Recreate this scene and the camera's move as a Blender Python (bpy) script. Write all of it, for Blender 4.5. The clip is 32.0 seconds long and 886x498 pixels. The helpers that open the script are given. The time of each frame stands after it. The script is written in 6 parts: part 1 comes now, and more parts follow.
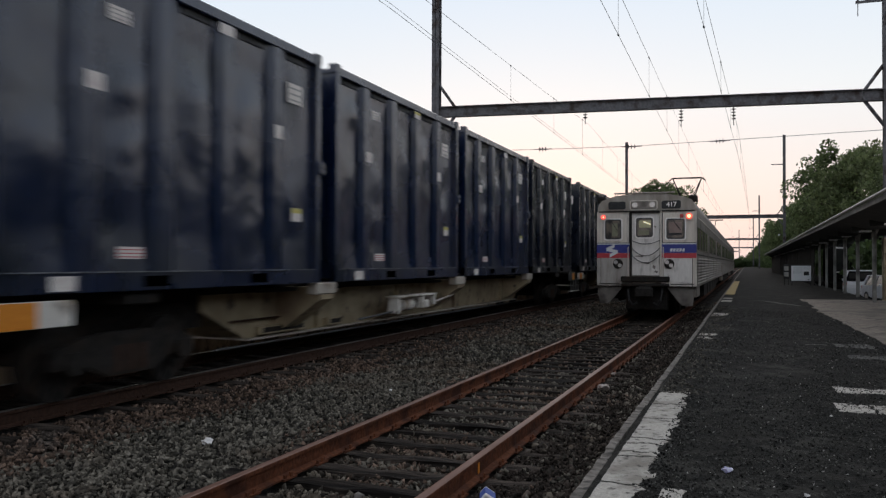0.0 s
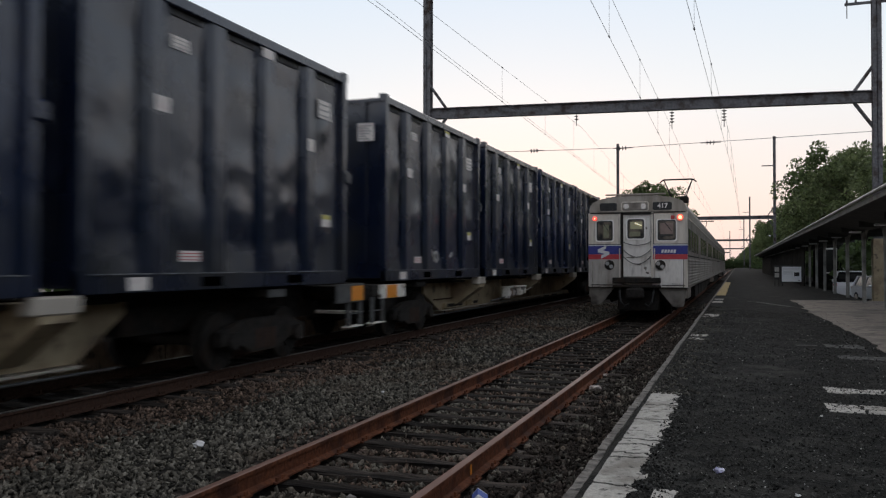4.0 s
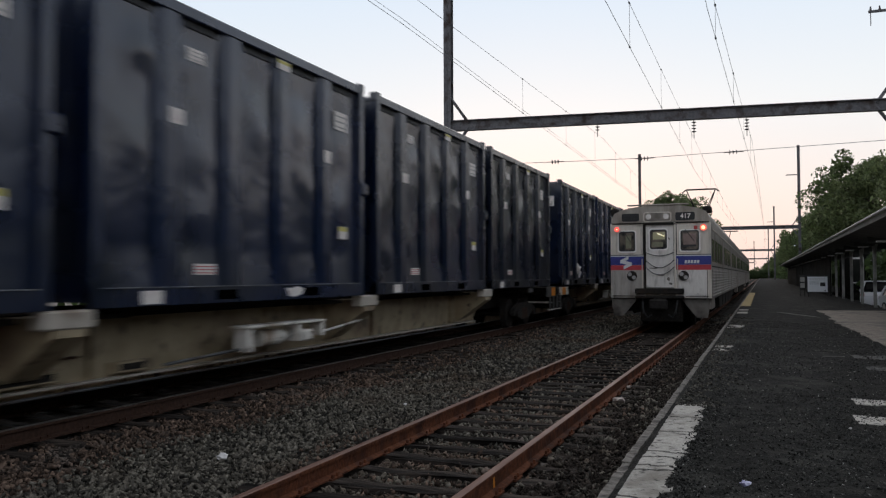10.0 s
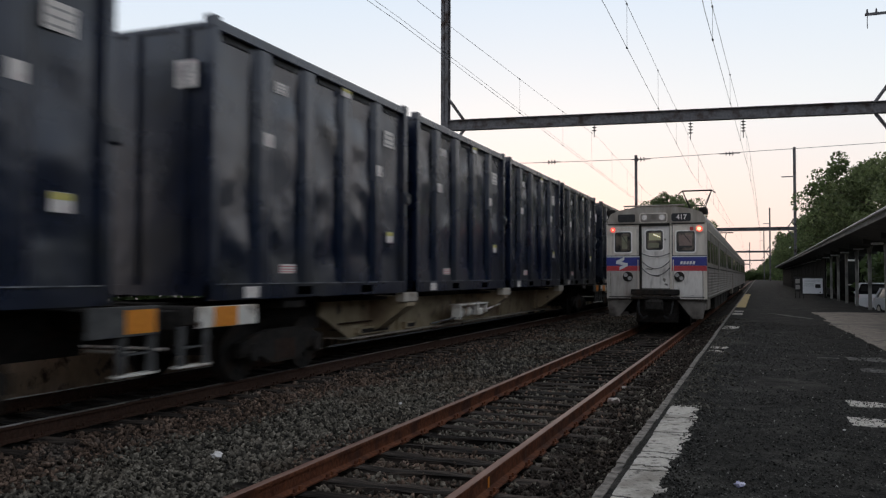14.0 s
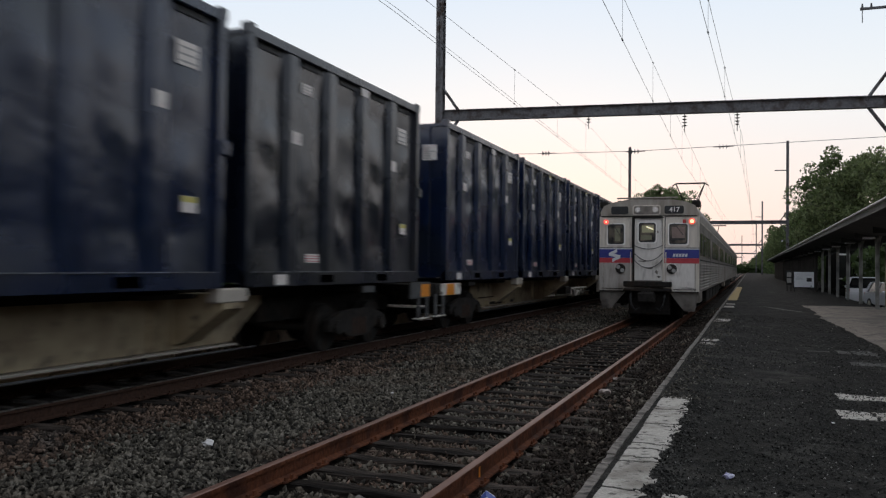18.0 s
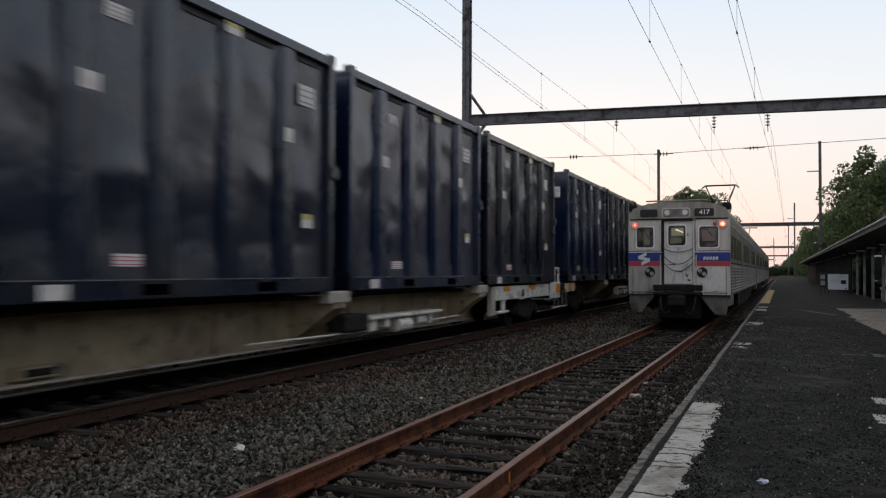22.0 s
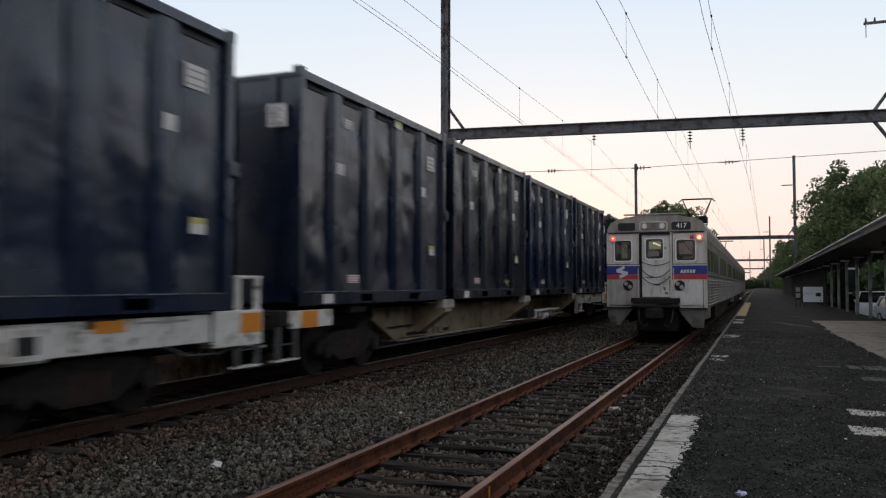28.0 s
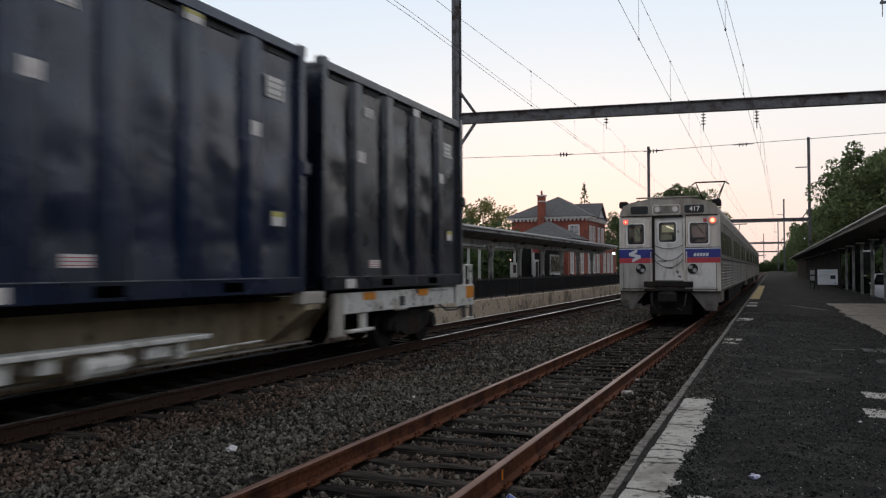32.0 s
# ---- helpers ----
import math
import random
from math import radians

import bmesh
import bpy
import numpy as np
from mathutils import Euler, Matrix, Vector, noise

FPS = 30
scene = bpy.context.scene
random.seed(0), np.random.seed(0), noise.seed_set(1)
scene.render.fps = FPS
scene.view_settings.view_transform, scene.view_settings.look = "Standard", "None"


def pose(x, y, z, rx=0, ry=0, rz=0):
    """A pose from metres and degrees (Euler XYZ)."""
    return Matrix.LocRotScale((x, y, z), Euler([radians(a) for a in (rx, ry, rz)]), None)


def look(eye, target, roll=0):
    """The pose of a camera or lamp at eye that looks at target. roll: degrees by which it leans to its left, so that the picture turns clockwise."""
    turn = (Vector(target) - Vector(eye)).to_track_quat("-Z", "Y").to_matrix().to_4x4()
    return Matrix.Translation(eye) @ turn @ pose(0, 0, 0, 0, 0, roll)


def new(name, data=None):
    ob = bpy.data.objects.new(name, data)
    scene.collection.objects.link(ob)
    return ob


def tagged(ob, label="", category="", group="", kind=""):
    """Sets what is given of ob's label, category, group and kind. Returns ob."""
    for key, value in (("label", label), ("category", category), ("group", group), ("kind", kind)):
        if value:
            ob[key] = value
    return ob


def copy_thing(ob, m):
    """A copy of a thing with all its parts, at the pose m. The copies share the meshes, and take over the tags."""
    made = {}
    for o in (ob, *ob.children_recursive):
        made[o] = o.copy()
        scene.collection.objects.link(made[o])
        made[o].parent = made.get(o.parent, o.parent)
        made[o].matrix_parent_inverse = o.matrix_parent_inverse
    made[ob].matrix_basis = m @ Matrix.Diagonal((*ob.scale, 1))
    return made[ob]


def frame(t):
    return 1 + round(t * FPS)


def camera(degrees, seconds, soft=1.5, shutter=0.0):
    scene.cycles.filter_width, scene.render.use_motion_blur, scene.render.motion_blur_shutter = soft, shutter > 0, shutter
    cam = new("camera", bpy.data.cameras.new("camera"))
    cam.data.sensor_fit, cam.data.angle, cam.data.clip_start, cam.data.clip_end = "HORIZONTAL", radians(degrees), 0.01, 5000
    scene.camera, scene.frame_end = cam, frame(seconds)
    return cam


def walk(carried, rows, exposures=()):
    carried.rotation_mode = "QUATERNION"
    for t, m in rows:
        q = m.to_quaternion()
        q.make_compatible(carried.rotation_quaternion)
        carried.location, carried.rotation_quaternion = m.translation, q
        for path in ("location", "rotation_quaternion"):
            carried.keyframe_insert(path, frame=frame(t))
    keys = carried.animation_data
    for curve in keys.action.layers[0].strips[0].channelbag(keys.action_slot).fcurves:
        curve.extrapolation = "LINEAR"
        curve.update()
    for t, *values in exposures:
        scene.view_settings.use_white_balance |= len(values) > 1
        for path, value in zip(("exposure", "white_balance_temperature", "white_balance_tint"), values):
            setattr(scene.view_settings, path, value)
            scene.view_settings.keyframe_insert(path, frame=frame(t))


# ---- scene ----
import functools

EYE = 1.61
cam = camera(57.13, 32.0, soft=1.25, shutter=0.45)
# seconds, yaw, pitch, roll of a hand-held camera that stays on its spot
TURNS = [
    (0, 20.461, 0.971, -0.198), (0.5, 20.307, 1.705, -0.207), (1, 19.836, 1.764, 0.044), (1.5, 20.050, 1.250, -0.133),
    (2, 19.413, 1.226, 0.095), (2.5, 19.496, 1.089, -0.052), (3, 19.388, 1.180, -0.255), (3.5, 19.762, 1.074, -0.136),
    (5.5, 20.040, 1.171, 0.019), (6, 20.276, 1.234, 0.274), (6.5, 20.583, 1.290, 0.227), (7, 20.817, 1.697, 0.330),
    (7.5, 21.112, 1.485, 0.343), (8, 21.334, 1.709, 0.564), (8.5, 21.365, 1.837, 0.457), (9, 21.130, 1.888, 0.463),
    (9.5, 21.390, 1.982, 0.272), (10, 21.403, 1.922, 0.222), (10.5, 21.315, 1.974, 0.054), (11, 21.103, 1.690, 0.060),
    (11.5, 20.926, 1.479, -0.240), (12, 20.995, 1.637, -0.478), (12.5, 21.085, 1.595, -0.238), (13, 21.112, 1.312, -0.001),
    (13.5, 21.107, 1.598, -0.047), (15.5, 20.993, 2.070, -0.482), (16, 20.259, 1.924, -0.617), (16.5, 20.216, 2.109, -0.754),
    (17, 20.491, 1.762, -0.994), (17.5, 21.196, 1.704, -0.702), (18, 20.626, 1.207, -0.661), (18.5, 20.885, 1.078, -0.333),
    (19, 21.230, 0.923, -0.392), (19.5, 21.062, 0.774, -0.377), (20, 21.564, 0.791, -0.391), (20.5, 21.942, 0.985, -0.418),
    (21, 22.192, 1.410, -0.399), (21.5, 22.445, 1.715, -0.295), (22, 22.595, 1.533, -0.247), (22.5, 22.055, 1.663, -0.097),
    (23, 21.466, 1.921, -0.003), (23.5, 20.993, 2.141, -0.232), (24, 20.933, 1.938, 0.036), (24.5, 21.014, 1.945, 0.144),
    (25, 20.721, 1.894, 0.131), (25.5, 20.886, 1.974, 0.097), (27.5, 21.031, 2.474, 0.192), (28, 21.130, 2.512, -0.056),
    (28.5, 21.221, 2.075, -0.089), (29, 21.300, 2.138, -0.069), (29.5, 21.339, 2.231, -0.195), (30, 21.470, 2.379, -0.116),
    (30.5, 21.514, 2.118, 0.026), (31, 21.624, 2.009, 0.076), (31.5, 21.655, 1.829, 0.321), (32, 21.991, 1.432, 0.243),
]
walk(cam, [(t, pose(0, 0, EYE, 90 + pitch, roll, yaw)) for t, yaw, pitch, roll in TURNS])

# ---- light: clear sky shortly after sunset ----
world = bpy.data.worlds.new("dusk_sky")
scene.world = world
world.use_nodes = True
wn, wl = world.node_tree.nodes, world.node_tree.links
sky = wn.new("ShaderNodeTexSky")
sky.sky_type, sky.sun_disc = "NISHITA", False
sky.sun_elevation, sky.sun_rotation = radians(1.0), radians(-15)
sky.air_density, sky.dust_density, sky.ozone_density = 1.0, 2.0, 1.5
# afterglow ahead: pale rose at the horizon, through white, to a dimmer blue overhead and behind
geo = wn.new("ShaderNodeTexCoord")
split = wn.new("ShaderNodeSeparateXYZ")
wl.new(geo.outputs["Generated"], split.inputs[0])
glowing = wn.new("ShaderNodeValToRGB")
wl.new(split.outputs["Z"], glowing.inputs[0])
for k, (at, colour) in enumerate(((0.0, (0.91, 0.735, 0.68)), (0.10, (0.93, 0.846, 0.815)), (0.20, (0.88, 0.91, 0.935)), (0.32, (0.745, 0.845, 0.96)), (0.5, (0.53, 0.59, 0.66)), (1.0, (0.285, 0.29, 0.30)))):
    stop = glowing.color_ramp.elements[0] if k == 0 else glowing.color_ramp.elements.new(at)
    stop.position, stop.color = at, (*colour, 1)
glowing.color_ramp.elements.remove(glowing.color_ramp.elements[-1])
toward = wn.new("ShaderNodeVectorMath")
toward.operation = "DOT_PRODUCT"
wl.new(geo.outputs["Generated"], toward.inputs[0])
toward.inputs[1].default_value = (-0.25, 0.968, 0.0)
# scattered light is strongest towards and away from the sun, weakest at right angles to it
square = wn.new("ShaderNodeMath")
square.operation = "MULTIPLY"
wl.new(toward.outputs["Value"], square.inputs[0])
wl.new(toward.outputs["Value"], square.inputs[1])
fade = wn.new("ShaderNodeMapRange")
wl.new(square.outputs[0], fade.inputs[0])
fade.inputs[1].default_value, fade.inputs[2].default_value, fade.inputs[3].default_value, fade.inputs[4].default_value = 0.0, 0.7, 0.74, 1.0
sum_up = wn.new("ShaderNodeMix")
sum_up.data_type = "RGBA"
sum_up.inputs[0].default_value = 0.97
wl.new(sky.outputs[0], sum_up.inputs[6])
wl.new(glowing.outputs[0], sum_up.inputs[7])
cooler = wn.new("ShaderNodeMix")
cooler.data_type, cooler.blend_type = "RGBA", "MULTIPLY"
away = wn.new("ShaderNodeMapRange")
wl.new(toward.outputs["Value"], away.inputs[0])
away.inputs[1].default_value, away.inputs[2].default_value, away.inputs[3].default_value, away.inputs[4].default_value = 0.9, 0.3, 0.0, 1.0
wl.new(away.outputs[0], cooler.inputs[0])
wl.new(sum_up.outputs[2], cooler.inputs[6])
cooler.inputs[7].default_value = (0.94, 0.95, 1.0, 1)
wl.new(cooler.outputs[2], wn["Background"].inputs[0])
wl.new(fade.outputs[0], wn["Background"].inputs[1])
sun = new("sun", bpy.data.lights.new("sun", "SUN"))
sun.data.energy, sun.data.angle, sun.data.color = 0.2, radians(30), (1.0, 0.84, 0.74)
sun.matrix_world = look((0, 0, 60), Vector((0, 0, 60)) - Vector((math.sin(radians(-15)), math.cos(radians(-15)), 0.25)))


# ---- materials ----
def mat(name, a, b, scale=8.0, rough=0.7, metal=0.0, bump=0.15, stain=None, sscale=1.0, amount=0.5, spread=0.0, wave=0.0, wscale=1.2, stretch=(1, 1, 1), spec=0.5, stain2=None, s2scale=3.0, amount2=0.4, rvar=0.15, dust=0.0):
    m = bpy.data.materials.new(name)
    m.use_nodes = True
    n, l = m.node_tree.nodes, m.node_tree.links
    p = n["Principled BSDF"]
    co = n.new("ShaderNodeTexCoord")
    mp = n.new("ShaderNodeMapping")
    mp.inputs["Scale"].default_value = stretch
    l.new(co.outputs["Object"], mp.inputs[0])

    def noise_tex(s, detail):
        t = n.new("ShaderNodeTexNoise")
        t.inputs["Scale"].default_value, t.inputs["Detail"].default_value = s, detail
        l.new(mp.outputs[0], t.inputs["Vector"])
        return t.outputs["Fac"]

    def mix(f, x, y):
        t = n.new("ShaderNodeMix")
        t.data_type = "RGBA"
        l.new(f, t.inputs[0])
        for s, v in ((6, x), (7, y)):
            if isinstance(v, tuple):
                t.inputs[s].default_value = (*v, 1)
            else:
                l.new(v, t.inputs[s])
        return t.outputs[2]

    def ramp(f, lo, hi):
        t = n.new("ShaderNodeMapRange")
        l.new(f, t.inputs[0])
        t.inputs[1].default_value, t.inputs[2].default_value = lo, hi
        return t.outputs[0]

    fine = noise_tex(scale, 6)
    colour = mix(ramp(fine, 0.35, 0.65), a, b)
    if stain:
        f = ramp(noise_tex(sscale, 4), 0.62 - 0.25 * amount, 0.8 - 0.25 * amount)
        colour = mix(f, colour, stain)
    if stain2:
        f = ramp(noise_tex(s2scale, 5), 0.62 - 0.25 * amount2, 0.75 - 0.25 * amount2)
        colour = mix(f, colour, stain2)
    if spread:
        info = n.new("ShaderNodeObjectInfo")
        hsv = n.new("ShaderNodeHueSaturation")
        l.new(colour, hsv.inputs["Color"])
        r = n.new("ShaderNodeMapRange")
        l.new(info.outputs["Random"], r.inputs[0])
        r.inputs[3].default_value, r.inputs[4].default_value = 1 - spread, 1 + spread
        l.new(r.outputs[0], hsv.inputs["Value"])
        colour = hsv.outputs[0]
    l.new(colour, p.inputs["Base Color"])
    rr = n.new("ShaderNodeMapRange")
    l.new(noise_tex(scale * 0.4, 3), rr.inputs[0])
    rr.inputs[1].default_value, rr.inputs[2].default_value = 0.3, 0.7
    rr.inputs[3].default_value, rr.inputs[4].default_value = rough * (1 - rvar), min(1, rough * (1 + rvar))
    l.new(rr.outputs[0], p.inputs["Roughness"])
    p.inputs["Metallic"].default_value, p.inputs["Specular IOR Level"].default_value = metal, spec
    if dust:
        p.inputs["Sheen Weight"].default_value, p.inputs["Sheen Roughness"].default_value = dust, 0.35
        p.inputs["Sheen Tint"].default_value = (0.72, 0.74, 0.8, 1)
    normal = None
    if wave:
        b2 = n.new("ShaderNodeBump")
        b2.inputs["Strength"].default_value, b2.inputs["Distance"].default_value = wave, 0.2
        l.new(noise_tex(wscale, 2), b2.inputs["Height"])
        normal = b2.outputs[0]
    if bump:
        bn = n.new("ShaderNodeBump")
        bn.inputs["Strength"].default_value, bn.inputs["Distance"].default_value = bump, 0.02
        l.new(fine, bn.inputs["Height"])
        if normal:
            l.new(normal, bn.inputs["Normal"])
        normal = bn.outputs[0]
    if normal:
        l.new(normal, p.inputs["Normal"])
    return m


def island(m, spread):
    """Vary a material from piece to piece of one joined mesh."""
    n, l = m.node_tree.nodes, m.node_tree.links
    p = n["Principled BSDF"]
    src = p.inputs["Base Color"].links[0].from_socket
    g = n.new("ShaderNodeNewGeometry")
    hsv = n.new("ShaderNodeHueSaturation")
    r = n.new("ShaderNodeMapRange")
    l.new(g.outputs["Random Per Island"], r.inputs[0])
    r.inputs[3].default_value, r.inputs[4].default_value = 1 - spread, 1 + spread
    l.new(r.outputs[0], hsv.inputs["Value"])
    l.new(src, hsv.inputs["Color"])
    l.new(hsv.outputs[0], p.inputs["Base Color"])
    return m


def glow(name, colour, strength):
    m = bpy.data.materials.new(name)
    m.use_nodes = True
    p = m.node_tree.nodes["Principled BSDF"]
    p.inputs["Base Color"].default_value = (*colour, 1)
    p.inputs["Emission Color"].default_value = (*colour, 1)
    p.inputs["Emission Strength"].default_value = strength
    return m


NAVY = mat("navy_paint", (0.0026, 0.0100, 0.038), (0.0041, 0.0136, 0.048), 3, 0.27, bump=0.006, stain=(0.006, 0.012, 0.026), sscale=0.9, amount=0.4, wave=0.08, wscale=2.2, dust=0.045, spec=0.85, rvar=0.3)
BLUE_BLACK = mat("blue_black_paint", (0.0027, 0.0080, 0.026), (0.0043, 0.0108, 0.033), 3, 0.28, bump=0.006, stain=(0.0075, 0.0105, 0.018), sscale=1.0, amount=0.4, wave=0.08, wscale=2.2, dust=0.045, spec=0.85, rvar=0.3)
CHARCOAL = mat("charcoal_paint", (0.0031, 0.0064, 0.0165), (0.005, 0.0091, 0.0215), 3, 0.29, bump=0.006, stain=(0.010, 0.0115, 0.0145), sscale=1.0, amount=0.4, wave=0.08, wscale=2.2, dust=0.045, spec=0.85, rvar=0.3)
POCKET_SHADE = mat("hollow_shade", (0.001, 0.001, 0.001), (0.002, 0.002, 0.002), 10, 0.95, bump=0.0, spec=0.0)
LIP = mat("pale_lip_paint", (0.09, 0.10, 0.115), (0.26, 0.265, 0.27), 4, 0.4, bump=0.0)
DARK_STEEL = mat("dark_sooty_steel", (0.011, 0.0098, 0.0088), (0.028, 0.0245, 0.0215), 12, 0.85, bump=0.3, stain=(0.03, 0.021, 0.015), sscale=3, spec=0.25)
TAN = mat("tan_sill_paint", (0.345, 0.272, 0.168), (0.43, 0.343, 0.22), 3, 0.6, bump=0.05, stain=(0.22, 0.155, 0.10), sscale=1.3, amount=0.45, stain2=(0.1, 0.075, 0.055), s2scale=4, amount2=0.2)
SPINE_EDGE = mat("pale_flange_paint", (0.45, 0.40, 0.34), (0.52, 0.47, 0.4), 4, 0.6, bump=0.05, stain=(0.2, 0.15, 0.11), sscale=2, amount=0.3)
DARK_PAINT = mat("dark_grey_paint", (0.06, 0.06, 0.06), (0.1, 0.1, 0.098), 8, 0.7, bump=0.1, stain=(0.05, 0.035, 0.03), sscale=2)
WHITE_SILL = mat("white_sill_paint", (0.72, 0.68, 0.61), (0.81, 0.775, 0.71), 4, 0.6, bump=0.05, stain=(0.3, 0.21, 0.14), sscale=2.2, amount=0.35, stain2=(0.12, 0.09, 0.07), s2scale=7, amount2=0.2)
ORANGE = mat("orange_reflector", (0.75, 0.25, 0.02), (0.85, 0.32, 0.03), 20, 0.5, bump=0.02)
STICKER = mat("white_sticker", (0.80, 0.74, 0.69), (0.88, 0.82, 0.77), 30, 0.6, bump=0.0, stain=(0.62, 0.5, 0.49), sscale=6, amount=0.3)
YELLOW_STICKER = mat("yellow_sticker", (0.62, 0.55, 0.15), (0.7, 0.62, 0.2), 30, 0.6, bump=0.0)
RED_STICKER = mat("red_sticker", (0.55, 0.09, 0.12), (0.62, 0.14, 0.17), 30, 0.6, bump=0.0)
GREY_STICKER = mat("grey_bars", (0.36, 0.34, 0.32), (0.46, 0.44, 0.41), 30, 0.6, bump=0.0)
RAIL_RUST = mat("rusty_rail", (0.105, 0.036, 0.017), (0.18, 0.064, 0.03), 25, 0.8, 0.1, 0.4, stain=(0.06, 0.022, 0.013), sscale=3, amount=0.6, spec=0.2)
RAIL_HEAD = mat("worn_rail_head", (0.15, 0.072, 0.05), (0.21, 0.115, 0.085), 15, 0.5, 0.3, 0.08, stretch=(1, 0.1, 1))
RAIL_BRIGHT = mat("polished_rail_head", (0.30, 0.27, 0.25), (0.42, 0.39, 0.37), 15, 0.3, 0.8, 0.05, stretch=(1, 0.1, 1))
RAIL_DARK = mat("sooty_rail", (0.042, 0.022, 0.015), (0.07, 0.036, 0.024), 25, 0.8, 0.1, 0.3, spec=0.2)
TIE = mat("weathered_tie", (0.010, 0.0085, 0.0075), (0.075, 0.06, 0.05), 14, 0.95, bump=1.0, stain=(0.010, 0.0085, 0.0075), sscale=3, amount=0.7, spread=0.45, stretch=(0.25, 2.5, 2.5), spec=0.12)
SOOT_STONE = island(mat("sooty_stone", (0.014, 0.011, 0.009), (0.062, 0.05, 0.042), 26, 0.95, bump=0.5, spec=0.1), 0.8)
BALLAST = mat("ballast_bed", (0.006, 0.0055, 0.005), (0.035, 0.032, 0.029), 40, 0.95, bump=1.0, stain=(0.03, 0.02, 0.015), sscale=0.5, spec=0.1)
STONE = island(mat("ballast_stone", (0.043, 0.038, 0.030), (0.175, 0.159, 0.131), 26, 0.9, bump=0.5, stain=(0.085, 0.062, 0.045), sscale=0.5, amount=0.5, spec=0.2), 0.85)
RUST_STONE = island(mat("rust_dusted_stone", (0.055, 0.037, 0.027), (0.165, 0.114, 0.086), 26, 0.9, bump=0.5, stain=(0.12, 0.11, 0.1), sscale=1.5, amount=0.3, spec=0.2), 0.8)
ASPHALT = mat("worn_asphalt", (0.0025, 0.0024, 0.002), (0.029, 0.0278, 0.0245), 34, 0.9, bump=1.0, stain=(0.046, 0.044, 0.039), sscale=1.1, amount=0.52, spec=0.1, stain2=(0.0085, 0.0083, 0.0075), s2scale=4.5, amount2=0.6)
WALL_CONCRETE = mat("tan_stained_concrete", (0.58, 0.45, 0.32), (0.72, 0.57, 0.42), 6, 0.9, bump=0.3, stain=(0.27, 0.19, 0.13), sscale=1.3, amount=0.45, stain2=(0.12, 0.09, 0.07), s2scale=4, amount2=0.25)
CONCRETE = mat("old_concrete", (0.17, 0.14, 0.115), (0.27, 0.225, 0.185), 9, 0.9, bump=0.4, stain=(0.11, 0.092, 0.078), sscale=0.7, amount=0.5, stain2=(0.05, 0.045, 0.04), s2scale=2.4, amount2=0.2)
KERB = mat("kerb_concrete", (0.12, 0.107, 0.093), (0.25, 0.225, 0.198), 14, 0.95, bump=0.8, stain=(0.045, 0.038, 0.032), sscale=2.5, amount=0.6, stain2=(0.02, 0.018, 0.016), s2scale=9, amount2=0.35)
WHITE_PAINT = mat("worn_white_paint", (0.40, 0.375, 0.335), (0.54, 0.51, 0.465), 34, 0.9, bump=0.7, stain=(0.25, 0.23, 0.2), sscale=2.2, amount=0.5, spec=0.2, stain2=(0.05, 0.047, 0.043), s2scale=17, amount2=0.22)
YELLOW_PAINT = mat("yellow_platform_paint", (0.37, 0.265, 0.10), (0.46, 0.34, 0.15), 12, 0.85, bump=0.3, stain=(0.3, 0.24, 0.12), sscale=2)
EARTH = mat("dark_earth", (0.04, 0.045, 0.025), (0.075, 0.07, 0.045), 3, 0.95, bump=0.5, stain=(0.05, 0.06, 0.025), sscale=0.3)
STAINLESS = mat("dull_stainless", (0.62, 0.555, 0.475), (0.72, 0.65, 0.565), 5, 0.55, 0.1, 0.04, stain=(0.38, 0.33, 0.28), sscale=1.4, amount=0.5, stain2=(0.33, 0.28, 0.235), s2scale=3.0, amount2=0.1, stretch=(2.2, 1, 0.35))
GRIMY = mat("grimy_steel", (0.19, 0.165, 0.14), (0.28, 0.245, 0.21), 5, 0.7, 0.1, 0.1, stain=(0.07, 0.058, 0.048), sscale=2.0, amount=0.6)
SKIRT = mat("sooty_skirt_steel", (0.12, 0.105, 0.09), (0.18, 0.16, 0.14), 5, 0.75, 0.1, 0.1, stain=(0.05, 0.042, 0.036), sscale=2.0, amount=0.5)
GRIMY_GREY = mat("dirt_streaked_steel", (0.36, 0.33, 0.295), (0.46, 0.42, 0.38), 5, 0.6, 0.1, 0.05, stain=(0.24, 0.21, 0.18), sscale=1.6, amount=0.5, stretch=(2, 1, 0.5))
CROWN = mat("weathered_crown_steel", (0.35, 0.31, 0.262), (0.44, 0.39, 0.335), 5, 0.6, 0.1, 0.05, stain=(0.26, 0.22, 0.18), sscale=1.5, amount=0.5, stretch=(2, 1, 0.5))
STAINLESS_DOOR = mat("scuffed_door_paint", (0.68, 0.635, 0.585), (0.77, 0.725, 0.675), 7, 0.5, 0.1, 0.04, stain=(0.36, 0.32, 0.28), sscale=2.5, amount=0.3, stretch=(2, 1, 0.6))
BRIGHT_FRAME = mat("bright_aluminium", (0.84, 0.80, 0.75), (0.9, 0.87, 0.82), 20, 0.35, 0.2, 0.02)
STRIPE_BLUE = mat("blue_stripe", (0.02, 0.03, 0.20), (0.03, 0.04, 0.25), 10, 0.45, bump=0.02)
FRESH_BLUE = mat("fresh_blue_paint", (0.008, 0.009, 0.075), (0.012, 0.013, 0.1), 6, 0.4, bump=0.0)
STRIPE_RED = mat("red_stripe", (0.45, 0.035, 0.05), (0.52, 0.05, 0.06), 10, 0.45, bump=0.02)
WHITE_FILM = mat("white_film", (0.65, 0.65, 0.66), (0.72, 0.72, 0.73), 10, 0.5, bump=0.0)
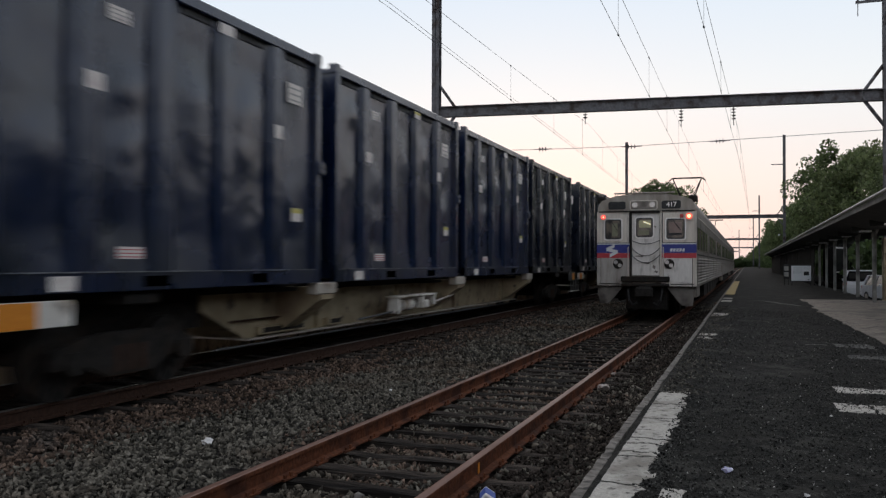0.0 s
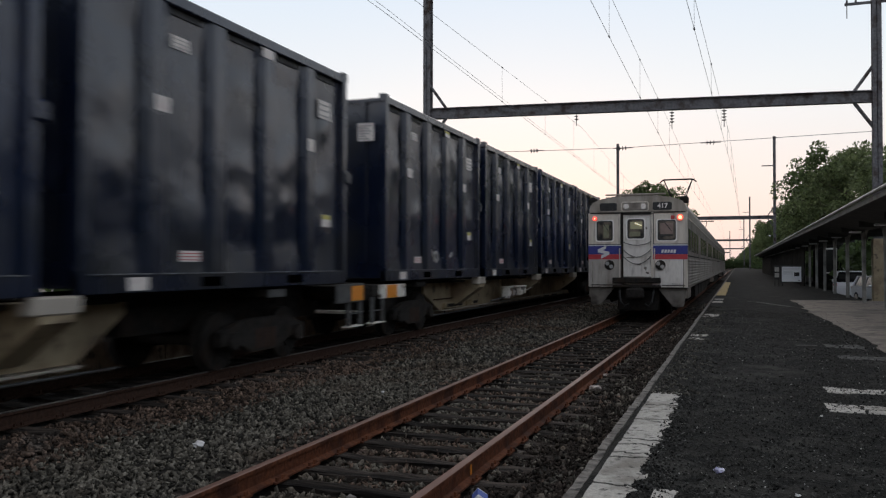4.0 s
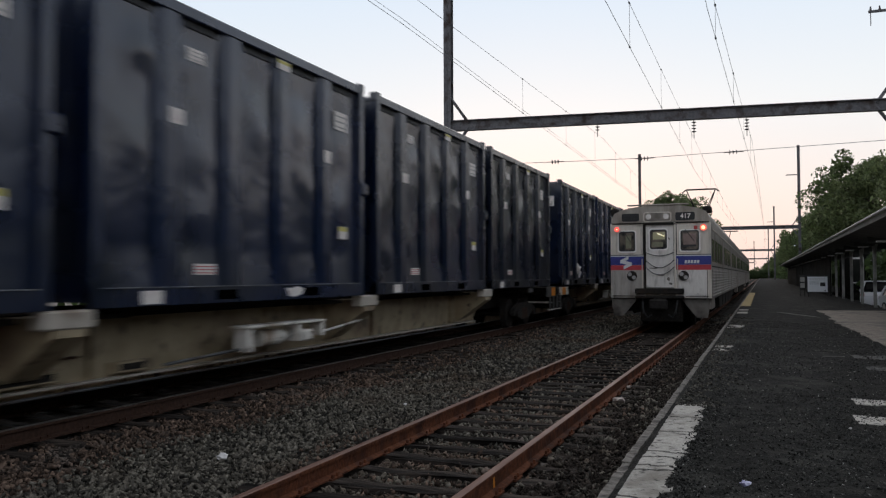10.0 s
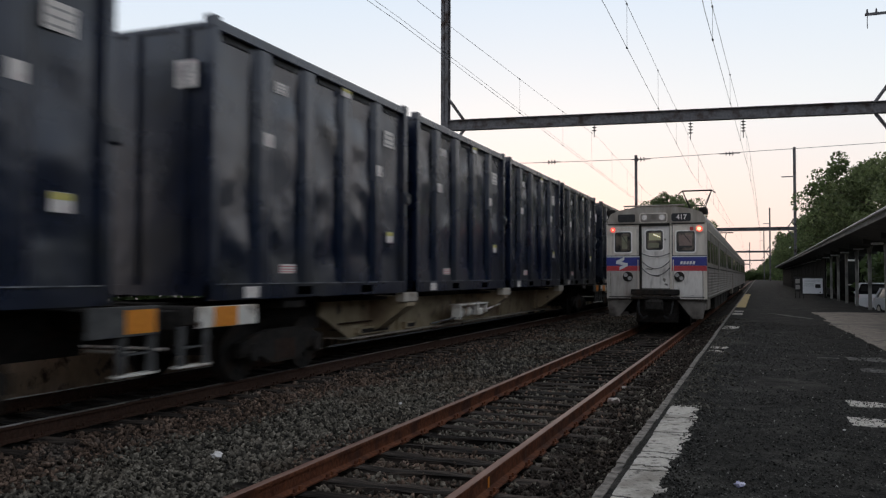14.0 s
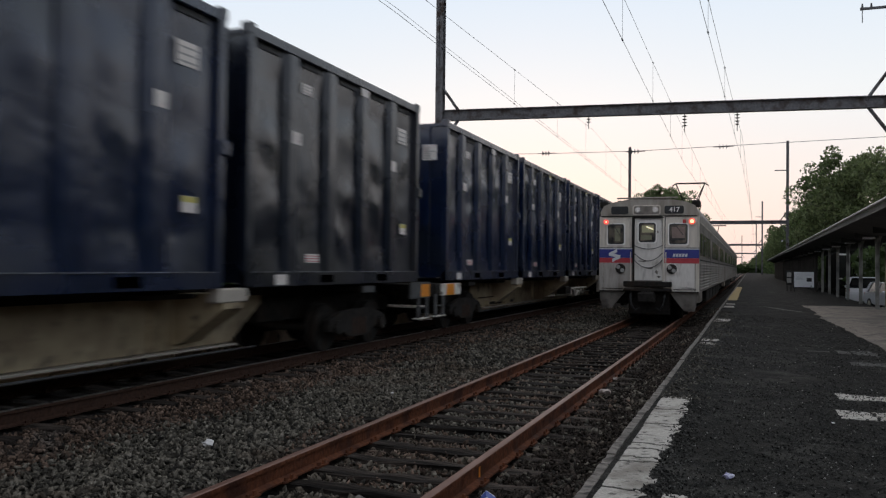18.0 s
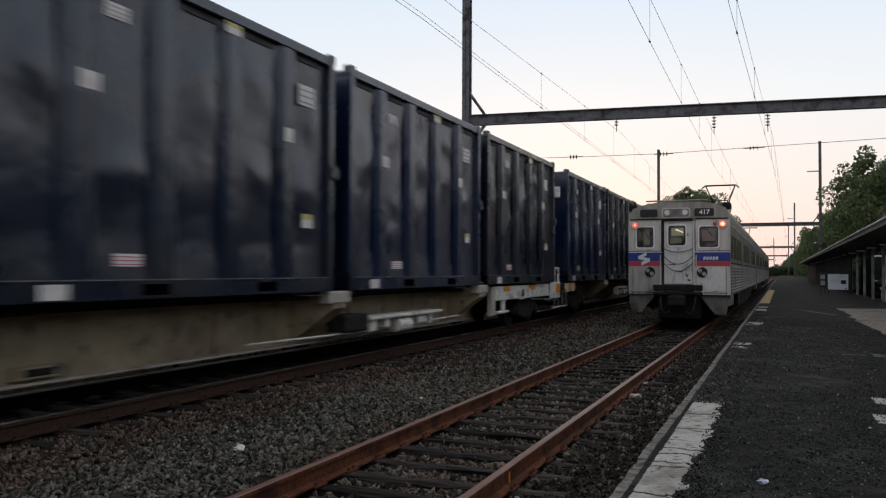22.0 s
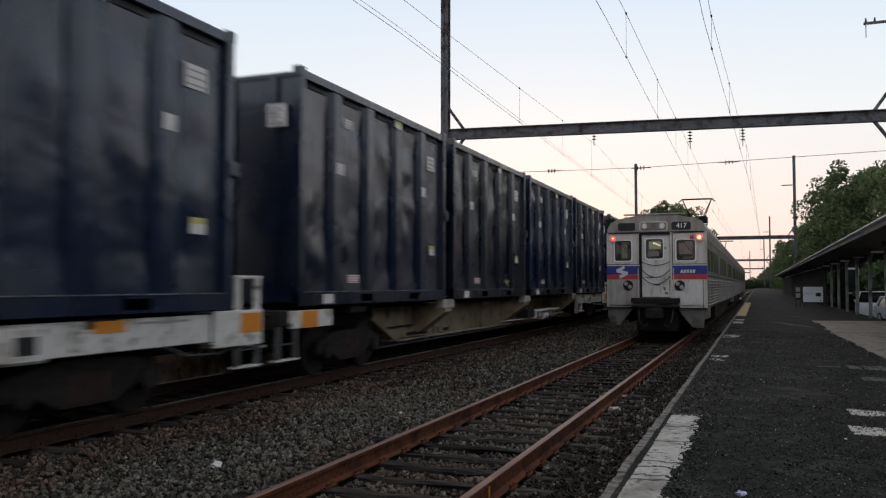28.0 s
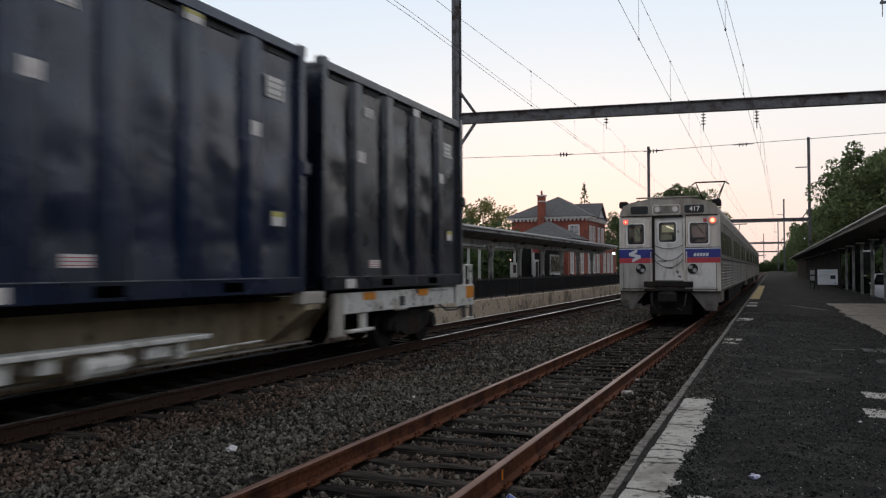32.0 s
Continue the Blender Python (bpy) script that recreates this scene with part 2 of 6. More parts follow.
BLACK_RUBBER_AND_SHADE = mat("black_rubber_and_shade", (0.012, 0.012, 0.013), (0.022, 0.022, 0.022), 20, 0.6, bump=0.05)
DARK_GLASS = mat("dark_window_glass", (0.02, 0.021, 0.022), (0.03, 0.03, 0.03), 2, 0.08, bump=0.0)
LAMP_GLASS = mat("unlit_lamp_lens", (0.45, 0.45, 0.44), (0.6, 0.6, 0.58), 30, 0.15, 0.4, bump=0.0)
TAIL_RED = glow("lit_tail_lamp", (1.0, 0.07, 0.05), 1.6)
TAIL_HOT = glow("bright_tail_lamp", (1.0, 0.42, 0.24), 2.2)
TAIL_RING = glow("red_lamp_glass", (1.0, 0.09, 0.05), 0.9)
# sides darker than the end: the dark surroundings they mirror are in the colour
STAINLESS_SIDE_SHADED = mat("stainless_side_shaded", (0.22, 0.19, 0.162), (0.31, 0.275, 0.24), 6, 0.5, 0.5, 0.04, stain=(0.15, 0.128, 0.106), sscale=1.2, amount=0.5)
CABIN = glow("cabin_tube", (1.0, 0.9, 0.6), 0.8)
GANTRY = mat("gantry_steel", (0.11, 0.11, 0.12), (0.17, 0.168, 0.175), 9, 0.7, 0.3, 0.15, stain=(0.05, 0.035, 0.03), sscale=2)
WIRE = mat("wire_copper", (0.10, 0.102, 0.106), (0.15, 0.152, 0.156), 10, 0.8, 0.0, 0.0, spec=0.1)
INSULATOR = mat("insulator_brown", (0.05, 0.045, 0.045), (0.08, 0.07, 0.07), 20, 0.3, bump=0.0)
PALE_CURTAIN = mat("pale_window", (0.34, 0.34, 0.34), (0.46, 0.45, 0.44), 4, 0.2, bump=0.0, stain=(0.1, 0.1, 0.1), sscale=1.5)
WOODPOST = mat("painted_post", (0.25, 0.24, 0.22), (0.34, 0.33, 0.305), 8, 0.8, bump=0.2, stain=(0.12, 0.115, 0.11), sscale=2)
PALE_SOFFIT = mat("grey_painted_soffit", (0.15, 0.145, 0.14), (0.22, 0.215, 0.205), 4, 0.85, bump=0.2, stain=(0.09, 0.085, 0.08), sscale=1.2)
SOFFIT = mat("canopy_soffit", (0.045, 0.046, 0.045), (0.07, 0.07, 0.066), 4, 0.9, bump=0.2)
ROOF_EDGE = mat("grey_fascia", (0.34, 0.34, 0.345), (0.44, 0.44, 0.44), 6, 0.7, bump=0.1, stain=(0.14, 0.14, 0.14), sscale=1)
ROOFING = mat("slate_roof", (0.075, 0.072, 0.075), (0.12, 0.115, 0.115), 6, 0.8, bump=0.4)
BRICK = mat("red_brick", (0.22, 0.058, 0.036), (0.31, 0.088, 0.055), 6, 0.85, bump=0.3, stain=(0.15, 0.05, 0.038), sscale=0.8, amount=0.5)
TRIM = mat("white_trim", (0.62, 0.6, 0.57), (0.72, 0.7, 0.67), 8, 0.7, bump=0.05)
FENCE = mat("black_fence_paint", (0.01, 0.01, 0.01), (0.018, 0.017, 0.017), 12, 0.6, bump=0.05)
BARK = mat("bark", (0.05, 0.04, 0.03), (0.09, 0.07, 0.055), 9, 0.95, bump=0.8)
# pane colour lightened to carry the reflection and grey interior seen in the glass
REFLECTION_PANE = mat("cab_glass_reflection_tone", (0.11, 0.095, 0.075), (0.2, 0.165, 0.13), 3, 0.1, bump=0.0, stain=(0.03, 0.03, 0.03), sscale=3.5, amount=0.6)
LIT_CABIN = glow("lit_cabin_panel", (0.34, 0.32, 0.19), 0.12)
YARD_GLOW = glow("dim_yard_lamp", (0.85, 0.92, 1.0), 0.5)
OLIVE_PANEL = mat("cab_interior_olive", (0.17, 0.165, 0.1), (0.24, 0.23, 0.15), 6, 0.6, bump=0.0)
MAUVE_PANEL = mat("cab_interior_mauve", (0.2, 0.14, 0.12), (0.28, 0.2, 0.17), 6, 0.6, bump=0.0)
SPARK = glow("canopy_lamp", (0.9, 0.97, 1.0), 3.0)
# boards taken near black so their colour holds the deep shade under the canopy
SHADE_DARK_BOARDS = mat("weathered_boards_shade_dark", (0.010, 0.0098, 0.009), (0.018, 0.017, 0.0155), 5, 0.85, bump=0.3, spec=0.03, stain=(0.014, 0.014, 0.013), sscale=1)
SHADE_GREY_BOARDS = mat("weathered_boards_shade_grey", (0.012, 0.0115, 0.0105), (0.022, 0.0205, 0.019), 5, 0.95, spec=0.03, bump=0.3, stretch=(1, 1, 0.2))
PEBBLE = island(mat("platform_grit", (0.012, 0.0118, 0.011), (0.088, 0.086, 0.079), 30, 0.9, bump=0.2, spec=0.15), 0.9)
EDGE_RUBBLE = island(mat("edge_rubble", (0.05, 0.046, 0.039), (0.13, 0.12, 0.103), 30, 0.9, bump=0.3, spec=0.15), 0.85)
PEBBLE_PALE = island(mat("pale_grit", (0.2, 0.19, 0.18), (0.36, 0.35, 0.33), 30, 0.9, bump=0.2, spec=0.15), 0.7)
PAPER = mat("crumpled_paper", (0.6, 0.58, 0.57), (0.75, 0.73, 0.72), 20, 0.8, bump=0.3)
BLUE_PRINT = mat("blue_print", (0.05, 0.09, 0.35), (0.08, 0.12, 0.4), 20, 0.6, bump=0.05)
VIOLET = mat("violet_wrapper", (0.3, 0.29, 0.5), (0.6, 0.6, 0.72), 40, 0.4, bump=0.1)
PALE_ROCK = mat("pale_rock", (0.16, 0.11, 0.09), (0.55, 0.48, 0.44), 11, 0.9, bump=0.4)
PATCH = mat("pale_sealing_strip", (0.075, 0.072, 0.066), (0.14, 0.135, 0.125), 20, 0.9, bump=0.4, stain=(0.02, 0.019, 0.018), sscale=9, amount=0.8)
LEAF = island(mat("leaf", (0.085, 0.12, 0.048), (0.15, 0.195, 0.08), 1.2, 0.6, bump=0.0), 0.5)
LEAF_LIGHT = island(mat("leaf_light", (0.10, 0.13, 0.053), (0.17, 0.205, 0.09), 1.2, 0.6, bump=0.0), 0.45)
LEAF_DARK = island(mat("leaf_dark", (0.045, 0.075, 0.024), (0.08, 0.12, 0.04), 1.2, 0.6, bump=0.0), 0.4)
LEAF_OLIVE = island(mat("leaf_olive", (0.22, 0.21, 0.085), (0.32, 0.3, 0.13), 1.2, 0.6, bump=0.0), 0.35)
for leaf in (LEAF, LEAF_LIGHT, LEAF_DARK, LEAF_OLIVE):
    n, l = leaf.node_tree.nodes, leaf.node_tree.links
    p = n["Principled BSDF"]
    thin = n.new("ShaderNodeBsdfTranslucent")
    both = n.new("ShaderNodeMixShader")
    both.inputs[0].default_value = 0.55
    l.new(p.inputs["Base Color"].links[0].from_socket, thin.inputs[0])
    l.new(p.outputs[0], both.inputs[1])
    l.new(thin.outputs[0], both.inputs[2])
    l.new(both.outputs[0], n["Material Output"].inputs[0])
TAIL_LENS = mat("red_lens", (0.4, 0.03, 0.03), (0.5, 0.05, 0.04), 20, 0.3, bump=0.0)
CAR_GLASS = mat("dark_car_glass", (0.008, 0.008, 0.009), (0.012, 0.012, 0.013), 3, 0.2, bump=0.0, spec=0.1)
CAR_WHITE = mat("white_car_paint", (0.86, 0.86, 0.88), (0.9, 0.9, 0.92), 3, 0.25, bump=0.0)
PRINT_GREY = mat("pale_grey_print", (0.55, 0.56, 0.58), (0.6, 0.61, 0.63), 20, 0.6, bump=0.0)
SIGN_WHITE = mat("white_panel", (0.88, 0.885, 0.9), (0.92, 0.925, 0.94), 4, 0.5, bump=0.0)


# ---- mesh helpers ----
def box(bm, x0, x1, y0, y1, z0, z1, bevel=0.0):
    v = [bm.verts.new(p) for p in ((x0, y0, z0), (x1, y0, z0), (x1, y1, z0), (x0, y1, z0), (x0, y0, z1), (x1, y0, z1), (x1, y1, z1), (x0, y1, z1))]
    f = [bm.faces.new([v[i] for i in q]) for q in ((3, 2, 1, 0), (4, 5, 6, 7), (0, 1, 5, 4), (1, 2, 6, 5), (2, 3, 7, 6), (3, 0, 4, 7))]
    if bevel:
        bmesh.ops.bevel(bm, geom=list({e for q in f for e in q.edges}), offset=bevel, segments=1, affect="EDGES")
    return bm


def prism(bm, outline, axis, a, b):
    """Extrude a closed 2D outline along an axis from a to b; the outline is in the two other axes, in order."""
    def place(p, d):
        q = list(p)
        q.insert("xyz".index(axis), d)
        return q
    lo = [bm.verts.new(place(p, a)) for p in outline]
    hi = [bm.verts.new(place(p, b)) for p in outline]
    n = len(outline)
    bm.faces.new(lo[::-1])
    bm.faces.new(hi)
    for i in range(n):
        bm.faces.new((lo[i], lo[(i + 1) % n], hi[(i + 1) % n], hi[i]))
    return bm


def tube(bm, p0, p1, r, seg=10, r2=None):
    p0, p1 = Vector(p0), Vector(p1)
    d = p1 - p0
    q = d.to_track_quat("Z", "Y")
    rings = []
    for p, rad in ((p0, r), (p1, r if r2 is None else r2)):
        rings.append([bm.verts.new(p + q @ Vector((rad * math.cos(2 * math.pi * i / seg), rad * math.sin(2 * math.pi * i / seg), 0))) for i in range(seg)])
    bm.faces.new(rings[0][::-1])
    bm.faces.new(rings[1])
    for i in range(seg):
        bm.faces.new((rings[0][i], rings[0][(i + 1) % seg], rings[1][(i + 1) % seg], rings[1][i]))
    return bm


def pipe(bm, pts, r, seg=5):
    """One continuous round rod through the points."""
    pts = [Vector(p) for p in pts]
    rings = []
    for i, p in enumerate(pts):
        q = (pts[min(i + 1, len(pts) - 1)] - pts[max(i - 1, 0)]).to_track_quat("Z", "Y")
        rings.append([bm.verts.new(p + q @ Vector((r * math.cos(2 * math.pi * k / seg), r * math.sin(2 * math.pi * k / seg), 0))) for k in range(seg)])
    bm.faces.new(rings[0][::-1])
    bm.faces.new(rings[-1])
    for a, b in zip(rings, rings[1:]):
        for k in range(seg):
            bm.faces.new((a[k], a[(k + 1) % seg], b[(k + 1) % seg], b[k]))
    return bm


def mesh_of(bm, name, material):
    bmesh.ops.recalc_face_normals(bm, faces=bm.faces)
    me = bpy.data.meshes.new(name)
    bm.to_mesh(me)
    bm.free()
    me.materials.append(material)
    return me


def part(name, bm, material, parent=None, label="", at=None):
    ob = new(name, mesh_of(bm, name, material) if isinstance(bm, bmesh.types.BMesh) else bm)
    ob.parent = parent
    if at is not None:
        ob.matrix_basis = at if isinstance(at, Matrix) else Matrix.Translation(at)
    if label:
        ob["label"] = label
    return ob


def boxes(*bs, bevel=0.0):
    bm = bmesh.new()
    for b in bs:
        box(bm, *b, bevel=bevel)
    return bm


def tubes(*ts):
    bm = bmesh.new()
    for t in ts:
        tube(bm, *t)
    return bm


def thing(name, label, category, group="", at=None):
    ob = tagged(new(name), label, category, group)
    ob.empty_display_size = 0.2
    if at is not None:
        ob.matrix_basis = at if isinstance(at, Matrix) else Matrix.Translation(at)
    return ob


# ---- ground, track bed, platforms ----
NEAR_X, FREIGHT_X, FREIGHT_Z = -2.86, -7.85, 0.085

tagged(new("ground", mesh_of(boxes((-2500, 2500, -2500, 2500, -1.5, -0.5)), "ground", EARTH)), "dark earth and rough grass reaching the horizon", "ground", kind="structure")
bm = bmesh.new()
prism(bm, [(-9.62, -0.6), (-9.62, -0.14), (-9.2, -0.14), (-6.6, -0.14), (-6.1, -0.2), (-4.7, -0.19), (-4.1, -0.2), (-3.5, -0.25), (-2.2, -0.25), (-1.6, -0.18), (-1.04, -0.04), (-1.04, -0.6)], "y", -60, 900)
tagged(new("track_bed", mesh_of(bm, "track_bed", BALLAST)), "dark grey crushed stone ballast bed under the tracks", "ballast", kind="structure")


def rail_profile(x, z):
    return [(x + a, z + b) for a, b in ((-0.07, -0.17), (0.07, -0.17), (0.07, -0.155), (0.012, -0.14), (0.012, -0.045), (0.036, -0.035), (0.036, -0.006),
                                        (-0.036, -0.006), (-0.036, -0.035), (-0.012, -0.045), (-0.012, -0.14), (-0.07, -0.155))]


def track(x, z, y0, y1, step, steel, head, label):
    t = tagged(thing("railway_track", label, "track"), kind="structure")
    for s in (-0.753, 0.753):
        bm = bmesh.new()
        prism(bm, rail_profile(x + s, z), "y", -60, 900)
        r = part("rail", bm, steel, t)
        bm = bmesh.new()
        prism(bm, [(x + s - 0.034, z - 0.006), (x + s + 0.034, z - 0.006), (x + s + 0.026, z), (x + s - 0.026, z)], "y", -60, 900)
        part("rail_head", bm, head, r, "worn shiny running surface")
    rnd = random.Random(4)
    meshes = []
    for k in range(6):
        bm = bmesh.new()
        w = 0.105 + rnd.uniform(-0.02, 0.02)
        box(bm, -1.3, 1.3, -w, w, -0.17, 0.0, bevel=0.012)
        bmesh.ops.subdivide_edges(bm, edges=[e for e in bm.edges if e.calc_length() > 2], cuts=8)
        for v in bm.verts:
            if v.co.z > -0.05:
                v.co += Vector((0, rnd.uniform(-0.022, 0.022), rnd.uniform(-0.025, 0.006)))
        meshes.append(mesh_of(bm, "tie", TIE))
    y, i = y0, 0
    while y < y1:
        o = part("tie", meshes[rnd.randrange(6)], None, t, at=pose(x + rnd.uniform(-0.06, 0.06), y + rnd.uniform(-0.03, 0.03), z - 0.172, 0, rnd.uniform(-0.4, 0.4), rnd.uniform(-1.2, 1.2)))
        y += step
    bm = boxes((-0.1, 0.1, -0.1, 0.1, 0.0, 0.016), (-0.09, -0.07, -0.05, -0.02, 0.0, 0.05), (0.07, 0.09, 0.02, 0.05, 0.0, 0.05), (0.07, 0.09, -0.07, -0.04, 0.0, 0.045))
    plate = mesh_of(bm, "tie_plate", steel)
    yy = y0
    while yy < 32:
        for s in (-0.753, 0.753):
            part("tie_plate", plate, None, t, at=(x + s, yy, z - 0.172))
        yy += step
    bm = bmesh.new()
    back = y0 - step
    while back > -30:
        box(bm, x - 1.3, x + 1.3, back - 0.11, back + 0.11, z - 0.3, z - 0.175)
        back -= step
    while y < 200:
        box(bm, x - 1.3, x + 1.3, y - 0.11, y + 0.11, z - 0.3, z - 0.175)
        y += step
    tagged(part("far_ties", bm, TIE, t), kind="stuff")
    return t


NEAR_TRACK = track(NEAR_X, 0.0, 1.0, 80, 0.54, RAIL_RUST, RAIL_HEAD, "rusty single track with weathered wooden ties in ballast")
part("paint_mark", boxes((-2.097, -2.092, 6.46, 6.5, -0.14, -0.05)), ORANGE, NEAR_TRACK, "orange paint mark on the rail web")
track(FREIGHT_X, FREIGHT_Z, 2.0, 70, 0.56, RAIL_DARK, RAIL_BRIGHT, "sooty dark main track with worn rails in ballast")


def scatter_stones(name, x0, x1, y0, y1, count, size, seed, zf, avoid, material=STONE, label="loose grey and brown crushed stone of the ballast"):
    rng = np.random.default_rng(seed)
    base = np.array([(-1, -1, -1), (1, -1, -1), (1, 1, -1), (-1, 1, -1), (-1, -1, 1), (1, -1, 1), (1, 1, 1), (-1, 1, 1)]) * 0.62
    tri = np.array([(0, 2, 1), (0, 3, 2), (4, 5, 6), (4, 6, 7), (0, 1, 5), (0, 5, 4), (1, 2, 6), (1, 6, 5), (2, 3, 7), (2, 7, 6), (3, 0, 4), (3, 4, 7)])
    x = rng.uniform(x0, x1, count)
    y = y0 + (y1 - y0) * rng.uniform(0, 1, count) ** 1.5
    keep = ~avoid(x, y)
    x, y = x[keep], y[keep]
    n = len(x)
    s = size * rng.uniform(0.55, 1.35, (n, 1)) * rng.uniform(0.6, 1.2, (n, 3)) * np.array([1.4, 1, 0.55])
    q = rng.normal(size=(n, 4))
    q /= np.linalg.norm(q, axis=1)[:, None]
    a, b, c, d = q.T
    rot = np.stack([np.stack([1 - 2 * (c * c + d * d), 2 * (b * c - a * d), 2 * (b * d + a * c)], -1), np.stack([2 * (b * c + a * d), 1 - 2 * (b * b + d * d), 2 * (c * d - a * b)], -1),
                    np.stack([2 * (b * d - a * c), 2 * (c * d + a * b), 1 - 2 * (b * b + c * c)], -1)], 1)
    v = base[None] * rng.uniform(0.15, 1.45, (n, 8, 3)) * s[:, None, :]
    v = np.einsum("nij,nkj->nki", rot, v)
    v += np.stack([x, y, zf(x, y) + rng.uniform(-0.028, 0.03, n) * size / 0.035], -1)[:, None, :]
    f = (tri[None] + 8 * np.arange(n)[:, None, None]).reshape(-1, 3)
    me = bpy.data.meshes.new(name)
    me.vertices.add(n * 8)
    me.vertices.foreach_set("co", v.reshape(-1).astype(np.float32))
    me.loops.add(len(f) * 3)
    me.loops.foreach_set("vertex_index", f.reshape(-1).astype(np.int32))
    me.polygons.add(len(f))
    me.polygons.foreach_set("loop_start", np.arange(0, len(f) * 3, 3, dtype=np.int32))
    me.update(calc_edges=True)
    me.materials.append(material)
    return tagged(new(name, me), label, "stones", kind="stuff")


def bed(x, y):
    return np.interp(x, [-9.2, -6.6, -6.1, -4.7, -4.1, -3.5, -2.2, -1.6, -1.05], [-0.14, -0.14, -0.2, -0.19, -0.2, -0.235, -0.235, -0.17, 0.0])


def on_rail(x, y):
    hit = np.zeros(len(x), bool)
    for c in (NEAR_X, FREIGHT_X):
        for s in (-0.753, 0.753):
            hit |= np.abs(x - c - s) < 0.1
    near = (np.abs(x - NEAR_X) < 1.32) & (np.abs((y - 1.0) / 0.54 - np.round((y - 1.0) / 0.54)) * 0.54 < 0.085 + 0.03 * np.sin(37.0 * x + 5.0 * y))
    far = (np.abs(x - FREIGHT_X) < 1.3) & (np.abs((y - 2.0) / 0.56 - np.round((y - 2.0) / 0.56)) * 0.56 < 0.08)
    return hit | near | far


def rusty(x, y):
    """Where brake dust and rust lie on the stones: along the freight rail and in patches between the near rails."""
    d = np.clip((-5.6 - x) / 0.9, 0, 1) + 0.55 * np.exp(-((x - NEAR_X) / 0.7) ** 2) + 0.35 * np.sin(1.9 * x + 0.8 * y) * np.sin(0.9 * y - x)
    return d > 0.45 + 0.3 * np.sin(91.7 * x + 57.3 * y)


def cess(x, y):
    """The sooty strip between the near rail and the platform, where few stones lie open."""
    return (x > -1.95) & (np.sin(131.7 * x + 77.3 * y) > -0.85)


scatter_stones("ballast_stones", -6.9, -1.07, 3.2, 13.0, 56000, 0.033, 1, bed, lambda x, y: on_rail(x, y) | rusty(x, y) | cess(x, y))
scatter_stones("ballast_stones", -6.9, -1.07, 3.2, 13.0, 52000, 0.033, 3, bed, lambda x, y: on_rail(x, y) | ~rusty(x, y) | cess(x, y), RUST_STONE, "brown rust-dusted crushed stone of the ballast")
scatter_stones("ballast_stones", -1.98, -1.07, 3.2, 30.0, 22000, 0.026, 11, bed, on_rail, SOOT_STONE, "small sooty stones between rail and platform")
scatter_stones("ballast_stones", -7.4, -1.07, 10.0, 38.0, 34000, 0.038, 2, bed, lambda x, y: on_rail(x, y) | rusty(x, y) | cess(x, y))
scatter_stones("ballast_stones", -7.4, -1.07, 10.0, 38.0, 34000, 0.036, 4, bed, lambda x, y: on_rail(x, y) | ~rusty(x, y) | cess(x, y), RUST_STONE, "brown rust-dusted crushed stone of the ballast")

scatter_stones("ballast_stones", -6.9, -1.07, 3.4, -12.0, 42000, 0.033, 9, bed, lambda x, y: on_rail(x, y) | rusty(x, y))
scatter_stones("ballast_stones", -6.9, -1.07, 3.4, -12.0, 42000, 0.033, 10, bed, lambda x, y: on_rail(x, y) | ~rusty(x, y), RUST_STONE, "brown rust-dusted crushed stone of the ballast")

tagged(new("platform", mesh_of(boxes((-0.965, 4.85, -30, 75, -1.0, 0.15), (4.85, 9.0, -30, 36.95, -1.0, 0.15), (-0.965, 9.0, 75, 420, -1.0, 0.15)), "platform", ASPHALT)), "worn dark asphalt station platform with pale patches", "platform", kind="structure")
tagged(new("parking_ground", mesh_of(boxes((9.0, 60, -30, 36.5, -1.0, 0.02), (12.0, 60, 36.5, 75, -1.0, 0.02), (9.0, 60, 75, 300, -1.0, 0.02), (4.85, 12.0, 36.5, 75, -1.0, -0.45)), "parking_ground", ASPHALT)), "dark sunken asphalt parking ground beside the platform", "parking", kind="structure")
kerb = tagged(thing("platform_kerb", "weathered grey concrete kerb along the platform edge", "kerb"), kind="structure")
rnd = random.Random(7)
y = -21.0
while y < 60:
    l = rnd.uniform(2.0, 3.2)
    bm = boxes((-0.03, 0.04, 0, l - 0.015, -0.5, 0.0))
    bmesh.ops.subdivide_edges(bm, edges=[e for e in bm.edges if e.calc_length() > 1], cuts=22)
    for v in bm.verts:
        if v.co.z > -0.1:
            v.co += Vector((rnd.uniform(-0.006, 0.005), 0, rnd.uniform(-0.009, 0.003)))
    part("kerb_stone", bm, KERB, kerb, at=(-1.012 + rnd.uniform(-0.004, 0.004), y, 0.162 - rnd.choice((0, 0, 0.005, 0.01))))
    y += l
part("kerb_stone", boxes((-1.05, -0.965, y, 420, -0.5, 0.165)), KERB, kerb)

scatter_stones("platform_grit", -0.6, 2.5, 3.3, 28.0, 24000, 0.0115, 5, lambda x, y: 0.15 + 0 * x, lambda x, y: np.sin(2.3 * x + 1.1 * y) + np.sin(1.7 * y - 0.9 * x) > 1.25, PEBBLE, "dark grit and asphalt crumbs on the platform")
scatter_stones("platform_grit", -0.62, 2.5, 3.3, 11.0, 26000, 0.0085, 12, lambda x, y: 0.15 + 0 * x, lambda x, y: np.sin(1.3 * x + 2.1 * y) + np.sin(2.7 * y - 1.9 * x) + 0.8 * np.sin(6.1 * x - 3.3 * y) > 1.1, PEBBLE, "fine grit of the worn asphalt")
scatter_stones("platform_grit", -0.7, 2.5, 3.3, 24.0, 1300, 0.010, 6, lambda x, y: 0.15 + 0 * x, lambda x, y: x > 9, PEBBLE_PALE, "few pale chips on the platform")
